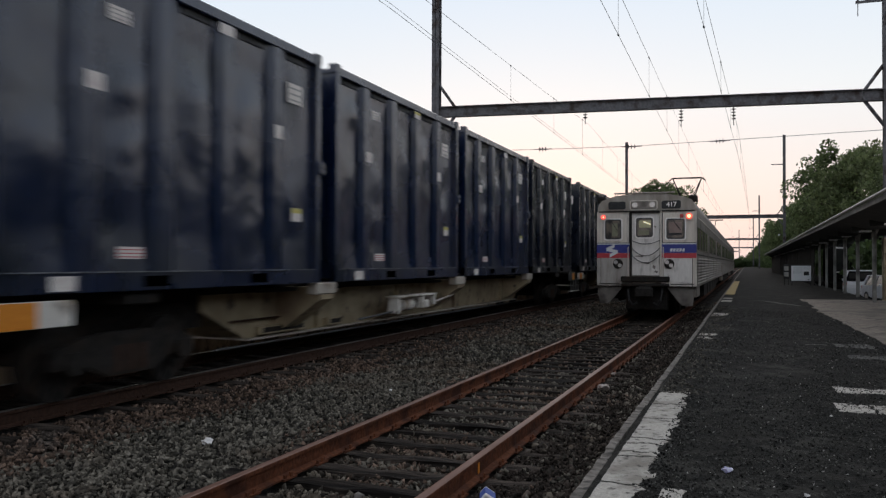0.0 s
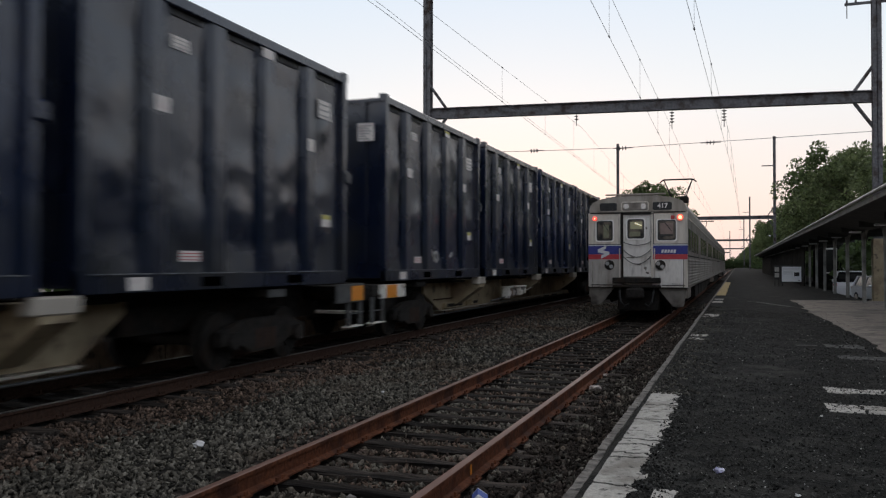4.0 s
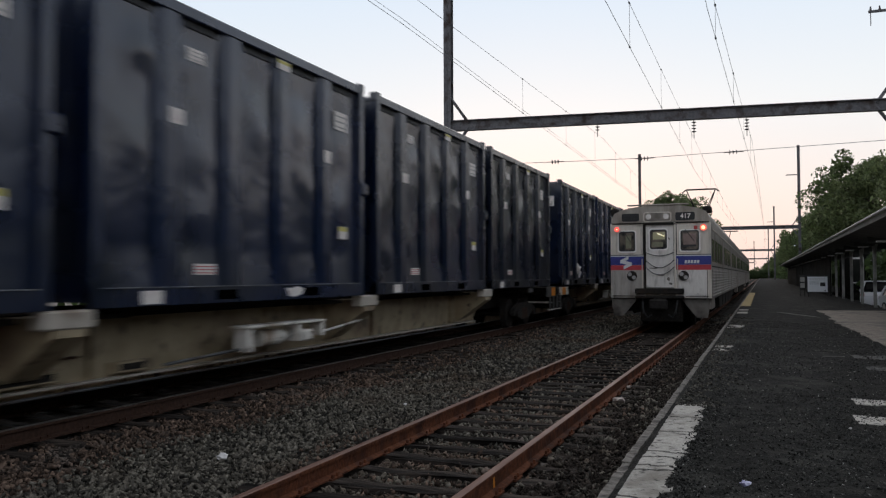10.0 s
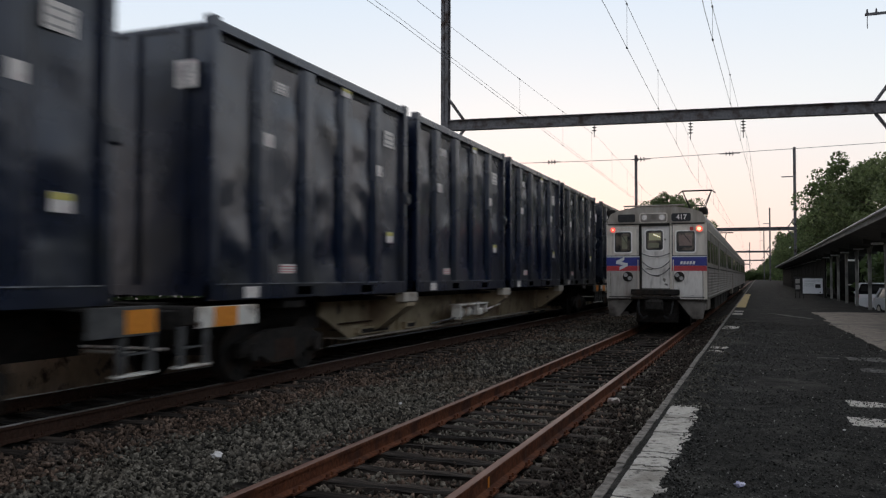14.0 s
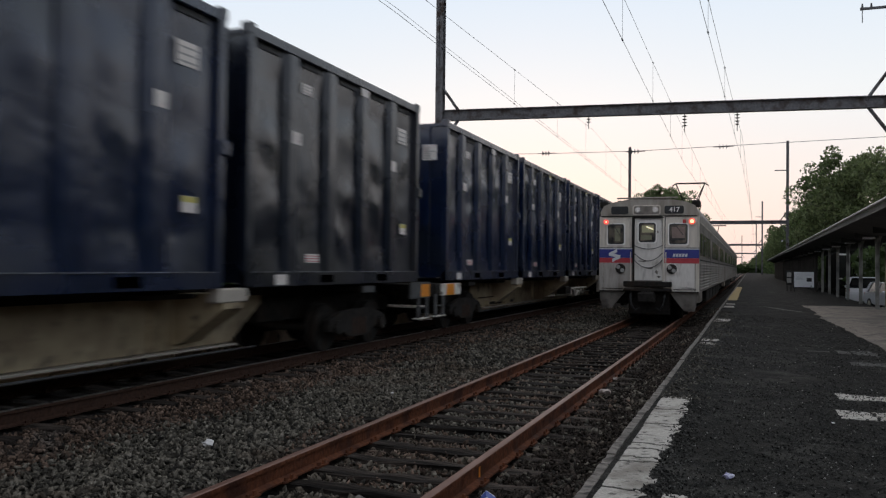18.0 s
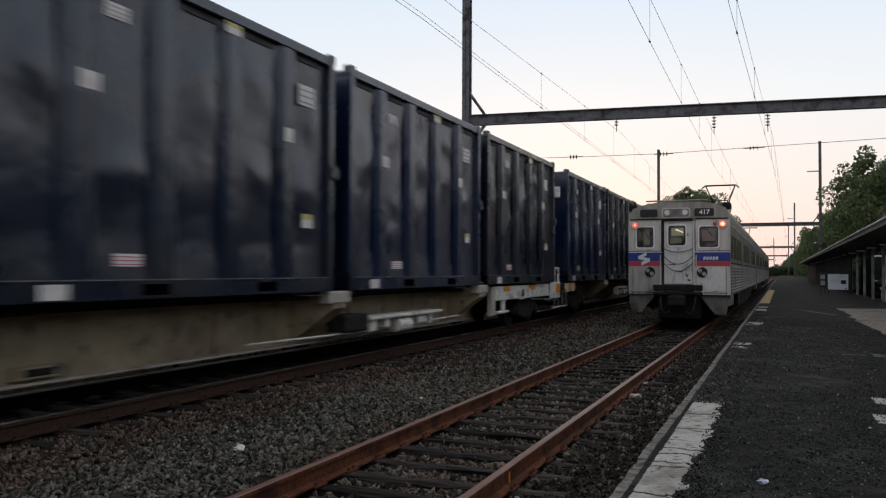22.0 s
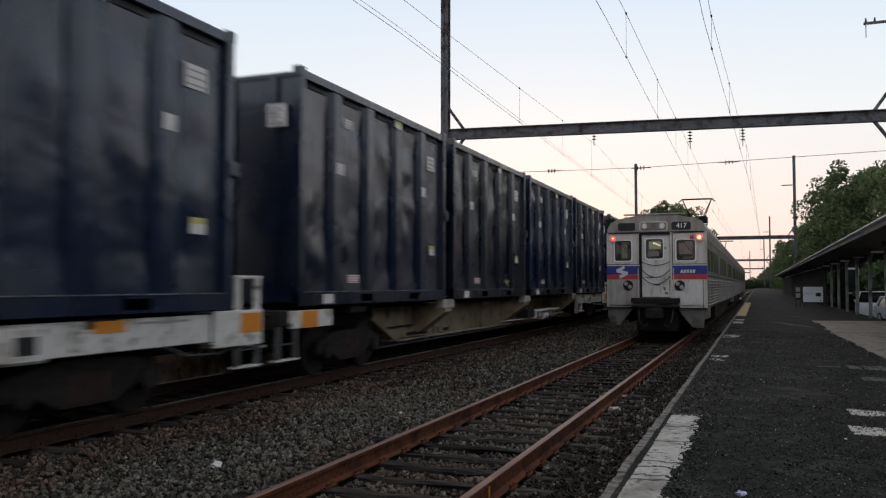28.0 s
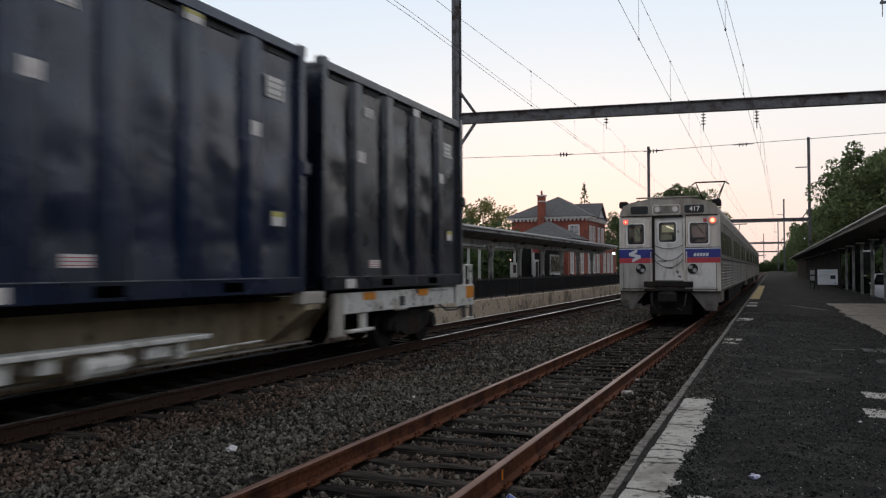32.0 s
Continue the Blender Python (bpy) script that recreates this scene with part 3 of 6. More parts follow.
scatter_stones("platform_grit", -0.93, -0.15, 9.5, 30.0, 5200, 0.017, 7, lambda x, y: 0.152 + 0 * x, lambda x, y: (x + 0.93) > 0.2 + 0.5 * np.abs(np.sin(17.0 * x + 9.0 * y)) * np.abs(np.sin(0.9 * y)), EDGE_RUBBLE, "grey rubble along the broken platform edge")
scatter_stones("platform_grit", -0.66, -0.42, 3.3, 9.7, 1500, 0.012, 8, lambda x, y: 0.152 + 0 * x, lambda x, y: x > 9, PEBBLE, "dark crumbs beside the edge line")
strip = bmesh.new()
prism(strip, [(0.35, 34.6), (0.75, 34.4), (1.3, 32.6), (1.85, 30.9), (1.7, 30.8), (1.15, 32.2), (0.65, 34.1), (0.35, 34.35)], "z", 0.14, 0.155)
tagged(new("sealing_strip", mesh_of(strip, "sealing_strip", PATCH)), "pale wavy sealing strip in the asphalt", "pavement", kind="structure")
apron = bmesh.new()
outline = [(2.35, -20), (9.0, -20), (9.0, 36.3), (4.2, 36.9), (2.05, 36.6), (2.12, 30), (2.05, 27), (2.22, 23), (2.35, 17.8), (2.3, 10)]
ragged = []
for (xa, ya), (xb, yb) in zip(outline, outline[1:] + outline[:1]):
    n = max(1, int(math.hypot(xb - xa, yb - ya) / 0.12)) if min(xa, xb) < 4.5 and max(ya, yb) > 5 else 1
    for k in range(n):
        f = k / n
        s = math.hypot(xb - xa, yb - ya) * f
        d = (0.14 * noise.noise((xa * 3 + s * 0.7, ya, 0)) + 0.05 * noise.noise((s * 2.6, ya * 2, 4))) if k else 0
        ragged.append((xa + (xb - xa) * f + d, ya + (yb - ya) * f + d * 0.8))
prism(apron, ragged, "z", 0.1, 0.162)
tagged(new("concrete_apron", mesh_of(apron, "concrete_apron", CONCRETE)), "brownish old concrete walk beside the asphalt platform", "pavement", kind="structure")


def wander(a, seed, size):
    return size * (noise.noise((a * 1.3, seed * 7.1, 0)) + 0.6 * noise.noise((a * 4.1, seed * 3.3, 2)) + 0.45 * noise.noise((a * 13.0, seed, 5)) + 0.3 * noise.noise((a * 37.0, seed, 9)))


def paint_patch(name, x0, x1, y0, y1, material, label, seed, ragged=0.12, cuts=(), bar=False):
    """A worn patch of paint, 4 mm proud of the asphalt, with ragged edges and cracks across. bar: it lies across the platform."""
    p = tagged(thing(name, label, "paint"), kind="structure")
    lo, hi = (x0, x1) if bar else (y0, y1)
    edges = [lo, *cuts, hi]
    def crack(i, u):
        """The line at which piece i begins, u from 0 to 1 across the strip."""
        wide = (y1 - y0) if bar else (x1 - x0)
        return edges[i] + (wander(u * wide * 2.2, seed + 3 * i, 0.085) if 0 < i < len(edges) - 1 else wander(u * wide, seed + 3 * i, 0.045))

    for i in range(len(edges) - 1):
        steps = 10
        n = max(6, int((edges[i + 1] - edges[i]) / 0.035))
        outline = []
        for u0, u1, side in ((0, 0, "low"), (0, 1, "end"), (1, 1, "high"), (1, 0, "start")):
            for k in range(steps if side in ("end", "start") else n):
                f = k / (steps if side in ("end", "start") else n)
                u = u0 + (u1 - u0) * f
                a, b = crack(i, u) + 0.02, crack(i + 1, u) - 0.02
                s = {"low": a + (b - a) * f, "end": b, "high": b + (a - b) * f, "start": a}[side]
                base = abs(wander(s, seed, 0.02)) if not bar else wander(s, seed, ragged)
                edge = wander(s, seed + 40, ragged) + 0.35 * wander(s * 3.1, seed + 60, ragged)
                across = (y0 if bar else x0) + base + u * ((y1 - y0 if bar else x1 - x0) + edge - base)
                outline.append((s, across) if bar else (across, s))
        bm = bmesh.new()
        prism(bm, outline, "z", 0.148, 0.1545)
        part("paint_piece", bm, material, p)
    return p


paint_patch("edge_line", -0.925, -0.63, -9.0, 9.65, WHITE_PAINT, "cracked worn white edge line on the platform", 3, 0.11, (-6.5, -4.2, -3.1, -1.0, 0.4, 2.1, 3.2, 4.3, 5.5, 6.3, 6.45, 6.75, 7.0, 7.9, 8.75))
paint_patch("edge_line", -0.52, -0.38, 5.0, 5.5, WHITE_PAINT, "broken white paint flake beside the edge line", 31, 0.09)
paint_patch("edge_line", -0.92, -0.66, 16.6, 17.05, WHITE_PAINT, "short remnant of a worn white edge line", 4, 0.09)
paint_patch("edge_line", -0.92, -0.55, 17.45, 17.95, WHITE_PAINT, "short remnant of a worn white edge line", 5, 0.1)
for k, (a, b) in enumerate(((24.0, 25.4), (33.0, 34.6), (36, 37))):
    paint_patch("edge_line", -0.93, -0.55, a, b, WHITE_PAINT, "short remnant of a worn white edge line", 6 + k, 0.08)
paint_patch("edge_line", -1.0, -0.55, 41.0, 72.0, YELLOW_PAINT, "worn yellow edge line along the far platform", 12, 0.05, (50, 60))
paint_patch("white_marking", 0.84, 1.5, 8.95, 9.42, WHITE_PAINT, "worn white painted bar on the platform", 13, 0.08, (1.18,), True)
paint_patch("white_marking", 1.53, 2.6, 9.0, 9.3, WHITE_PAINT, "worn white painted bar on the platform", 23, 0.1, (), True)
paint_patch("white_marking", 0.93, 2.6, 10.32, 10.66, WHITE_PAINT, "worn white painted bar on the platform", 14, 0.12, (1.6,), True)
paint_patch("white_marking", 0.98, 1.35, 16.05, 16.22, PATCH, "faded white painted bar on the platform", 15, 0.08, (), True)
paint_patch("white_marking", 1.45, 2.1, 15.7, 16.5, PATCH, "faded broken white patch on the platform", 16, 0.25, (1.7,), True)
paint_patch("white_marking", 1.5, 2.2, 14.0, 14.5, PATCH, "faded broken white patch on the platform", 17, 0.2, (), True)


# ---- freight: tall waste containers on spine flat cars ----
CL, CW, CH, GAP, PITCH = 6.25, 2.6, 3.69, 0.53, 28.3
DECK = 1.28 - FREIGHT_Z


def sticker_bars(bm, y0, y1, z0, z1, x, n):
    for i in range(n):
        z = z1 - (z1 - z0) * (i + 0.7) / (n + 0.4)
        box(bm, x, x + 0.003, y0, y1, z - (z1 - z0) * 0.12 / n * 2, z)


@functools.lru_cache(maxsize=None)
def bellies(seed):
    """The bulges of one side: y, z, half width, half height, depth, slant."""
    rnd = random.Random(seed * 17 + 3)
    out = []
    for bay in range(5):
        yc = -CL / 2 + CL * (bay + 0.5) / 5
        for z0, z1, chance in ((0.7, 1.5, 0.7), (1.5, 2.3, 0.95), (2.3, 3.1, 0.75)):
            if rnd.random() < chance:
                out.append((yc + rnd.uniform(-0.22, 0.22), rnd.uniform(z0, z1), rnd.uniform(0.24, 0.42), rnd.uniform(0.22, 0.42), rnd.uniform(0.016, 0.044), rnd.uniform(-0.6, 0.6)))
    return out


def dent(y, z, seed):
    """Where a side sheet lies against its frame's plane: pushed in, and bulging between the ribs; its rim stays in plane."""
    d = -0.034 + 0.010 * noise.noise((y * 1.1, z * 1.0, seed * 5.3)) + 0.004 * noise.noise((y * 3.2, z * 2.4, seed + 20.0))
    for by, bz, hy, hz, deep, slant in bellies(seed):
        q = ((y - by - slant * (z - bz)) / hy) ** 2 + ((z - bz) / hz) ** 2
        if q < 6:
            d += deep * math.exp(-q)
    u, v = (y + CL / 2 - 0.1) / (CL - 0.2), (z - 0.2) / (CH - 0.32)
    return min(1.0, max(0.0, 9 * min(u, 1 - u))) * min(1.0, max(0.0, 7 * min(v, 1 - v))) * min(0.03, d)


def dented_sheet(x, back, y0, y1, z0, z1, seed):
    """A steel sheet with its outer face at x, pushed in unevenly, and a flat back."""
    ny, nz, s = 90, 52, 1 if x > back else -1
    verts, faces = [], []
    for k in range(nz + 1):
        for i in range(ny + 1):
            y, z = y0 + (y1 - y0) * i / ny, z0 + (z1 - z0) * k / nz
            verts.append((x + s * dent(y, z, seed), y, z))
    for k in range(nz):
        for i in range(ny):
            a = k * (ny + 1) + i
            q = (a, a + 1, a + ny + 2, a + ny + 1)
            faces.append(q if s > 0 else q[::-1])
    n = len(verts)
    verts += [(back, y0, z0), (back, y1, z0), (back, y1, z1), (back, y0, z1)]
    faces.append((n, n + 3, n + 2, n + 1) if s > 0 else (n, n + 1, n + 2, n + 3))
    me = bpy.data.meshes.new("side_panel")
    me.from_pydata(verts, [], faces)
    for p in me.polygons:
        p.use_smooth = len(me.polygons) - 1 != p.index
    return me


def container(paint, label, extra=0):
    """Origin on the base centre; its near side faces +x, its front -y."""
    c = thing("waste_container", label, "container", "containers of the freight train")
    h, w, l = CH, CW / 2, CL / 2
    for sx in (1, -1):
        sheet = dented_sheet(sx * (w - 0.085), sx * (w - 0.16), -l + 0.1, l - 0.1, 0.2, h - 0.12, extra + 1)
        sheet.materials.append(paint)
        part("side_panel", sheet, paint, c)
    part("end_panel", boxes((-w + 0.1, w - 0.1, -l + 0.09, -l + 0.13, 0.2, h - 0.1)), paint, c)
    part("end_panel", boxes((-w + 0.1, w - 0.1, l - 0.13, l - 0.09, 0.2, h - 0.1)), paint, c)
    part("lid", boxes((-w + 0.05, w - 0.05, -l + 0.05, l - 0.05, h - 0.1, h - 0.03)), paint, c)
    part("floor", boxes((-w + 0.05, w - 0.05, -l + 0.05, l - 0.05, 0.06, 0.2)), paint, c)
    for sx in (-1, 1):
        for k in range(4):
            y = -l + CL * (k + 1) / 5
            x = sx * (w - 0.085)
            bm = bmesh.new()
            prism(bm, [(x, y - 0.25), (x + sx * 0.07, y - 0.12), (x + sx * 0.07, y + 0.12), (x, y + 0.25)], "z", 0.2, h - 0.15)
            part("rib", bm, paint, c)
        a, b = sorted((sx * (w - 0.11), sx * w))
        part("top_rail", boxes((a, b, -l, l, h - 0.15, h), bevel=0.015), paint, c)
        part("bottom_rail", boxes((a, b, -l, l, 0.0, 0.2), (min(a, b) if sx < 0 else b - 0.02, a + 0.02 if sx < 0 else b + 0.006, -l + 0.12, l - 0.12, 0.195, 0.207)), paint, c)
        if sx > 0:
            part("rail_lip", boxes((b - 0.03, b + 0.012, -l + 0.14, l - 0.14, 0.207, 0.219)), LIP, c, "pale lip line along the bottom rail")
        for y in (-l, l - 0.14):
            part("corner_post", boxes((a - 0.012, b + 0.012, y, y + 0.14, 0, h - 0.0), bevel=0.012), paint, c)
            part("corner_casting", boxes((a - 0.03, b + 0.016, y - 0.012, y + 0.155, h - 0.12, h + 0.04), bevel=0.01), paint, c)
        if sx > 0:
            for k in range(5):
                y = -l + CL * (k + 0.5) / 5
                # flat black strip: the shade of a recess as colour, no hollow is cut
                part("top_recess", boxes((w - 0.09, w - 0.07, y - 0.3, y + 0.3, h - 0.24, h - 0.15)), BLACK_RUBBER_AND_SHADE, c, "black strip painted as recess shade below the top rail")
        for y in (l - 3.92, l - 1.76) if sx > 0 else ():
            # pockets are solid blocks; their near-black colour gives the shade of the hollow
            part("fork_pocket", boxes((a - 0.008, b + 0.008, y - 0.22, y + 0.22, 0.04, 0.165)), POCKET_SHADE, c, "near-black block painted as the shade in a fork pocket")
        part("latch", boxes((sx * w - 0.05, sx * w + 0.05, l - 0.1, l + 0.1, 1.75, 1.98), bevel=0.03), paint, c)
    for k in range(3):
        part("end_rib", boxes((-w + 0.4 + k * 0.8, -w + 0.55 + k * 0.8, -l + 0.03, -l + 0.1, 0.2, h - 0.1)), paint, c)
    # labels on the near side: distance ahead of the rear edge, height, half sizes
    x = w - 0.084
    rows = [(-4.47, 3.13, 0.17, 0.085), (-2.55, 3.46, 0.16, 0.07), (-4.92, 2.28, 0.13, 0.095), (-0.68, 2.96, 0.215, 0.155), (-1.25, 2.28, 0.11, 0.1), (-0.62, 1.07, 0.15, 0.105), (-4.27, 0.43, 0.21, 0.07)]
    for i, (dy, z, hy, hz) in enumerate(rows):
        near_rib = min((dy + CL) % (CL / 5), CL / 5 - (dy + CL) % (CL / 5)) < 0.25
        d = 0.072 if near_rib else max(dent(l + dy + a * hy, z + b * hz, extra + 1) for a in (-1, -0.5, 0, 0.5, 1) for b in (-1, -0.5, 0, 0.5, 1)) + 0.003
        s = part("sticker", boxes((x + d, x + d + 0.004, l + dy - hy, l + dy + hy, z - hz, z + hz)), STICKER, c, "pale printed label")
        bm = bmesh.new()
        if i == 6:
            sticker_bars(bm, l + dy - hy * 0.98, l + dy + hy * 0.98, z - hz, z + hz, x + d + 0.003, 3)
            part("print", bm, RED_STICKER, s, "red warning stripes")
        elif i == 5 or i == 1 and extra % 3 != 1:
            box(bm, x + d + 0.003, x + d + 0.006, l + dy - hy * 0.98, l + dy + hy * 0.98, z + hz * 0.25, z + hz * 0.95)
            part("print", bm, YELLOW_STICKER, s, "yellow heading")
        elif i in (0, 3):
            sticker_bars(bm, l + dy - hy * 0.8, l + dy + hy * 0.8, z - hz, z + hz, x + d + 0.003, 3)
            part("print", bm, GREY_STICKER, s)
    part("sill_plate", boxes((w + 0.008, w + 0.012, -l + 0.74, -l + 1.08, 0.02, 0.175)), STICKER, c, "plain white plate on the sill")
    return c


def truck(parent, y):
    t = part("truck", boxes((-0.35, 0.35, -0.2, 0.2, 0.5, 0.75), bevel=0.02), DARK_STEEL, parent, at=(0, y, 0))
    for s in (-1, 1):
        bm = bmesh.new()
        x0, x1 = sorted((s * 0.93, s * 1.05))
        prism(bm, [(-1.15, 0.36), (-1.15, 0.56), (-0.72, 0.68), (-0.3, 0.72), (0.3, 0.72), (0.72, 0.68), (1.15, 0.56), (1.15, 0.36), (0.72, 0.38), (0.38, 0.22), (-0.38, 0.22), (-0.72, 0.38)], "x", x0, x1)
        part("side_frame", bm, DARK_STEEL, t)
        for dy in (-0.2, 0.0, 0.2):
            part("spring", tubes(((s * 1.0, dy, 0.26), (s * 1.0, dy, 0.56), 0.07)), RAIL_DARK, t, "rusty coil spring")
        for dy in (-0.9, 0.9):
            part("axle_box", tubes(((s * 0.9, dy, 0.42), (s * 1.12, dy, 0.42), 0.13)), DARK_STEEL, t)
    for dy in (-0.9, 0.9):
        bm = tubes(((-0.86, 0, 0), (0.86, 0, 0), 0.08))
        for s in (-1, 1):
            tube(bm, (s * 0.70, 0, 0), (s * 0.83, 0, 0), 0.42, 28)
            tube(bm, (s * 0.66, 0, 0), (s * 0.70, 0, 0), 0.45, 28)
            for k in range(3):
                a = k * 2.094
                tube(bm, (s * 0.83, 0.2 * math.cos(a), 0.2 * math.sin(a)), (s * 0.84, 0.2 * math.cos(a), 0.2 * math.sin(a)), 0.05, 6)
        wh = part("wheelset", bm, DARK_STEEL, t)
        wh.matrix_parent_inverse = Matrix.Translation((0, dy, 0.42))
    return t


def flat_car(white, label):
    """A spine car. Origin on the rail top under the rear edge of the last container; the containers end at y = -26.6."""
    c = thing("flat_car", label, "freight car", "flat cars of the freight train")
    z = DECK
    bm = bmesh.new()
    prism(bm, [(-4.6, z - 0.1), (-4.6, z - 0.3), (-5.4, 0.34), (-21.2, 0.32), (-22.3, z - 0.4), (-22.3, z - 0.1)], "x", -0.46, 0.46)
    part("spine", bm, TAN, c, "tan box-girder spine")
    for y0, y1 in ((-4.6, 0.5), (-27.1, -22.2)):
        part("end_spine", boxes((-0.4, 0.4, y0, y1, 0.58, z - 0.06)), DARK_STEEL, c, "dark end of the spine")
    # dark strip that paints the overhang's shade onto the top of the spine
    part("top_chord", boxes((-0.52, 0.52, -22.3, -4.6, z - 0.15, z - 0.06)), DARK_STEEL, c)
    part("train_pipe", tubes(((0.5, -22.0, 0.22), (0.5, -4.8, 0.22), 0.02, 8)), DARK_PAINT, c, "air pipe below the spine")
    part("bottom_flange", boxes((-0.56, 0.56, -21.2, -5.4, 0.295, 0.325)), SPINE_EDGE, c)
    part("top_plate", boxes((-0.6, 0.6, -27.0, 0.4, z - 0.06, z - 0.03)), DARK_STEEL, c)
    for s in (-1, 1):
        for k in (1, 2, 3):
            y = -k * (CL + GAP) + GAP / 2
            bm = bmesh.new()
            prism(bm, [(s * 0.45, z - 0.08), (s * 0.45, 0.4), (s * 0.62, 0.44), (s * 1.28, z - 0.28), (s * 1.28, z - 0.08)], "y", y - 0.22, y + 0.22)
            part("outrigger", bm, TAN, c)
            part("pedestal", boxes((min(s * 1.1, s * 1.3), max(s * 1.1, s * 1.3), y - 0.33, y + 0.33, z - 0.2, z - 0.005), bevel=0.02), SPINE_EDGE, c, "pale container pedestal")
            for g in (0.3, -1.3):
                part("gusset", boxes((min(s * 0.42, s * 0.9), max(s * 0.42, s * 0.9), y + g, y + g + 1.0, z - 0.14, z - 0.08)), DARK_STEEL, c)
        a, b = sorted((s * 0.455, s * 0.53))
        part("seam_ledge", boxes((a, b, -21.6, -19.2, 0.6, 0.625)), RAIL_DARK, c, "dark seam ledge along the spine")
        for y0, y1 in ((-20.95, -19.5), (-18.7, -18.1)):
            p = part("pocket", boxes((a, b + (0.04 if s > 0 else 0), y0, y1, 0.36, 0.5), bevel=0.01), TAN, c)
            part("opening", boxes((b + 0.038, b + 0.043, y0 + 0.1, y1 - 0.1, 0.39, 0.47)) if s > 0 else boxes((a - 0.003, a, y0 + 0.1, y1 - 0.1, 0.39, 0.47)), DARK_STEEL, p)
        for y in (-7.2, -11.6, -15.4, -19.0):
            part("stiffener", boxes((a, b, y - 0.02, y + 0.02, 0.35, z - 0.16)), TAN, c)
        for y in (-2.2, -24.4):
            part("side_bearer", boxes((min(s * 0.42, s * 1.22), max(s * 0.42, s * 1.22), y - 0.28, y + 0.28, z - 0.17, z - 0.04), bevel=0.02), DARK_STEEL, c)
            if y > -5 and not white:
                part("bearer_plate", boxes((min(s * 1.22, s * 1.25), max(s * 1.22, s * 1.25), y - 0.24, y + 0.24, z - 0.17, z - 0.05)), DARK_PAINT, c, "worn bearer plate")
        for y0, y1 in ((0.05, 0.7), (-27.1, -26.65)):
            part("end_arm", boxes((min(s * 0.4, s * 1.26), max(s * 0.4, s * 1.26), y0, y1, z - 0.3, z - 0.06), bevel=0.02), DARK_STEEL, c)
        # end plates with orange reflectors, steps below
        part("corner_plate", boxes((s * 1.27 - 0.03, s * 1.27 + 0.03, -0.32, 0.74, z - (0.5 if white else 0.36), z - 0.02), bevel=0.008), WHITE_SILL if white else DARK_PAINT, c)
        part("orange_plate", boxes((s * 1.303 - 0.004, s * 1.303 + 0.004, 0.22, 0.7, z - 0.33, z - 0.06)), ORANGE, c)
        part("corner_plate", boxes((s * 1.27 - 0.03, s * 1.27 + 0.03, -26.8, -25.53, z - 0.34, z - 0.07), bevel=0.008), WHITE_SILL, c)
        part("orange_plate", boxes((s * 1.303 - 0.004, s * 1.303 + 0.004, -26.5, -26.0, z - 0.335, z - 0.075)), ORANGE, c)
        for y in (0.44, -26.85):
            for dy in (-0.24, 0.24):
                part("step_post", boxes((s * 1.25 - 0.02, s * 1.25 + 0.02, y + dy - 0.055, y + dy + 0.055, 0.4, z - 0.3)), DARK_PAINT, c)
            part("step_tread", boxes((s * 1.25 - 0.1, s * 1.25 + 0.04, y - 0.3, y + 0.3, 0.385, 0.41)), WHITE_SILL, c)
            part("step_tread", boxes((s * 1.25 - 0.08, s * 1.25 + 0.02, y - 0.24, y + 0.24, 0.62, 0.64)), DARK_PAINT, c)
        if white:
            part("side_sill", boxes((min(s * 1.16, s * 1.22), max(s * 1.16, s * 1.22), -5.6, -0.32, z - 0.42, z - 0.06), bevel=0.01), WHITE_SILL, c, "white rear side sill")
            part("end_bracket", boxes((min(s * 1.1, s * 1.23), max(s * 1.1, s * 1.23), -5.7, -5.42, 0.4, z - 0.06), bevel=0.02), SPINE_EDGE, c, "stained bracket")
            part("brake_lever", boxes((min(s * 1.12, s * 1.2), max(s * 1.12, s * 1.2), -4.75, -4.55, 0.42, z - 0.42), (min(s * 1.1, s * 1.22), max(s * 1.1, s * 1.22), -5.3, -4.3, 0.44, 0.5), bevel=0.015), WHITE_SILL, c)
            part("hose", pipe(bmesh.new(), [(s * 1.2, -1.2, z - 0.42), (s * 1.22, -0.8, z - 0.56), (s * 1.22, -0.2, z - 0.58), (s * 1.2, 0.3, z - 0.5)], 0.022, 6), BLACK_RUBBER_AND_SHADE, c)
            for y in (-4.5, -2.1):
                part("orange_plate", boxes((s * 1.226 - 0.004, s * 1.226 + 0.004, y - 0.24, y + 0.24, z - 0.2, z - 0.07)), ORANGE, c)
            bx = part("brake_box", boxes((min(s * 1.2, s * 1.27), max(s * 1.2, s * 1.27), -3.5, -2.95, z - 0.45, z - 0.08), bevel=0.03), WHITE_SILL, c)
            part("opening", boxes((s * 1.272 - 0.003, s * 1.272 + 0.003, -3.36, -3.1, z - 0.36, z - 0.18)), BLACK_RUBBER_AND_SHADE, bx)
            part("lettering_bar", boxes((s * 1.224 - 0.002, s * 1.224 + 0.002, -1.7, -0.75, z - 0.13, z - 0.1)), GREY_STICKER, c)
            for y in (0.2, 0.66):
                part("handrail_post", boxes((s * 1.25 - 0.02, s * 1.25 + 0.02, y - 0.06, y + 0.06, z - 0.05, z + 0.42)), WHITE_SILL, c)
            part("handrail", tubes(((s * 1.25, 0.1, z + 0.43), (s * 1.25, 0.74, z + 0.43), 0.025)), WHITE_SILL, c)
            part("walkway", boxes((min(s * 0.9, s * 1.25), max(s * 0.9, s * 1.25), -12.15, -8.9, 0.66, 0.72), bevel=0.01), WHITE_SILL, c)
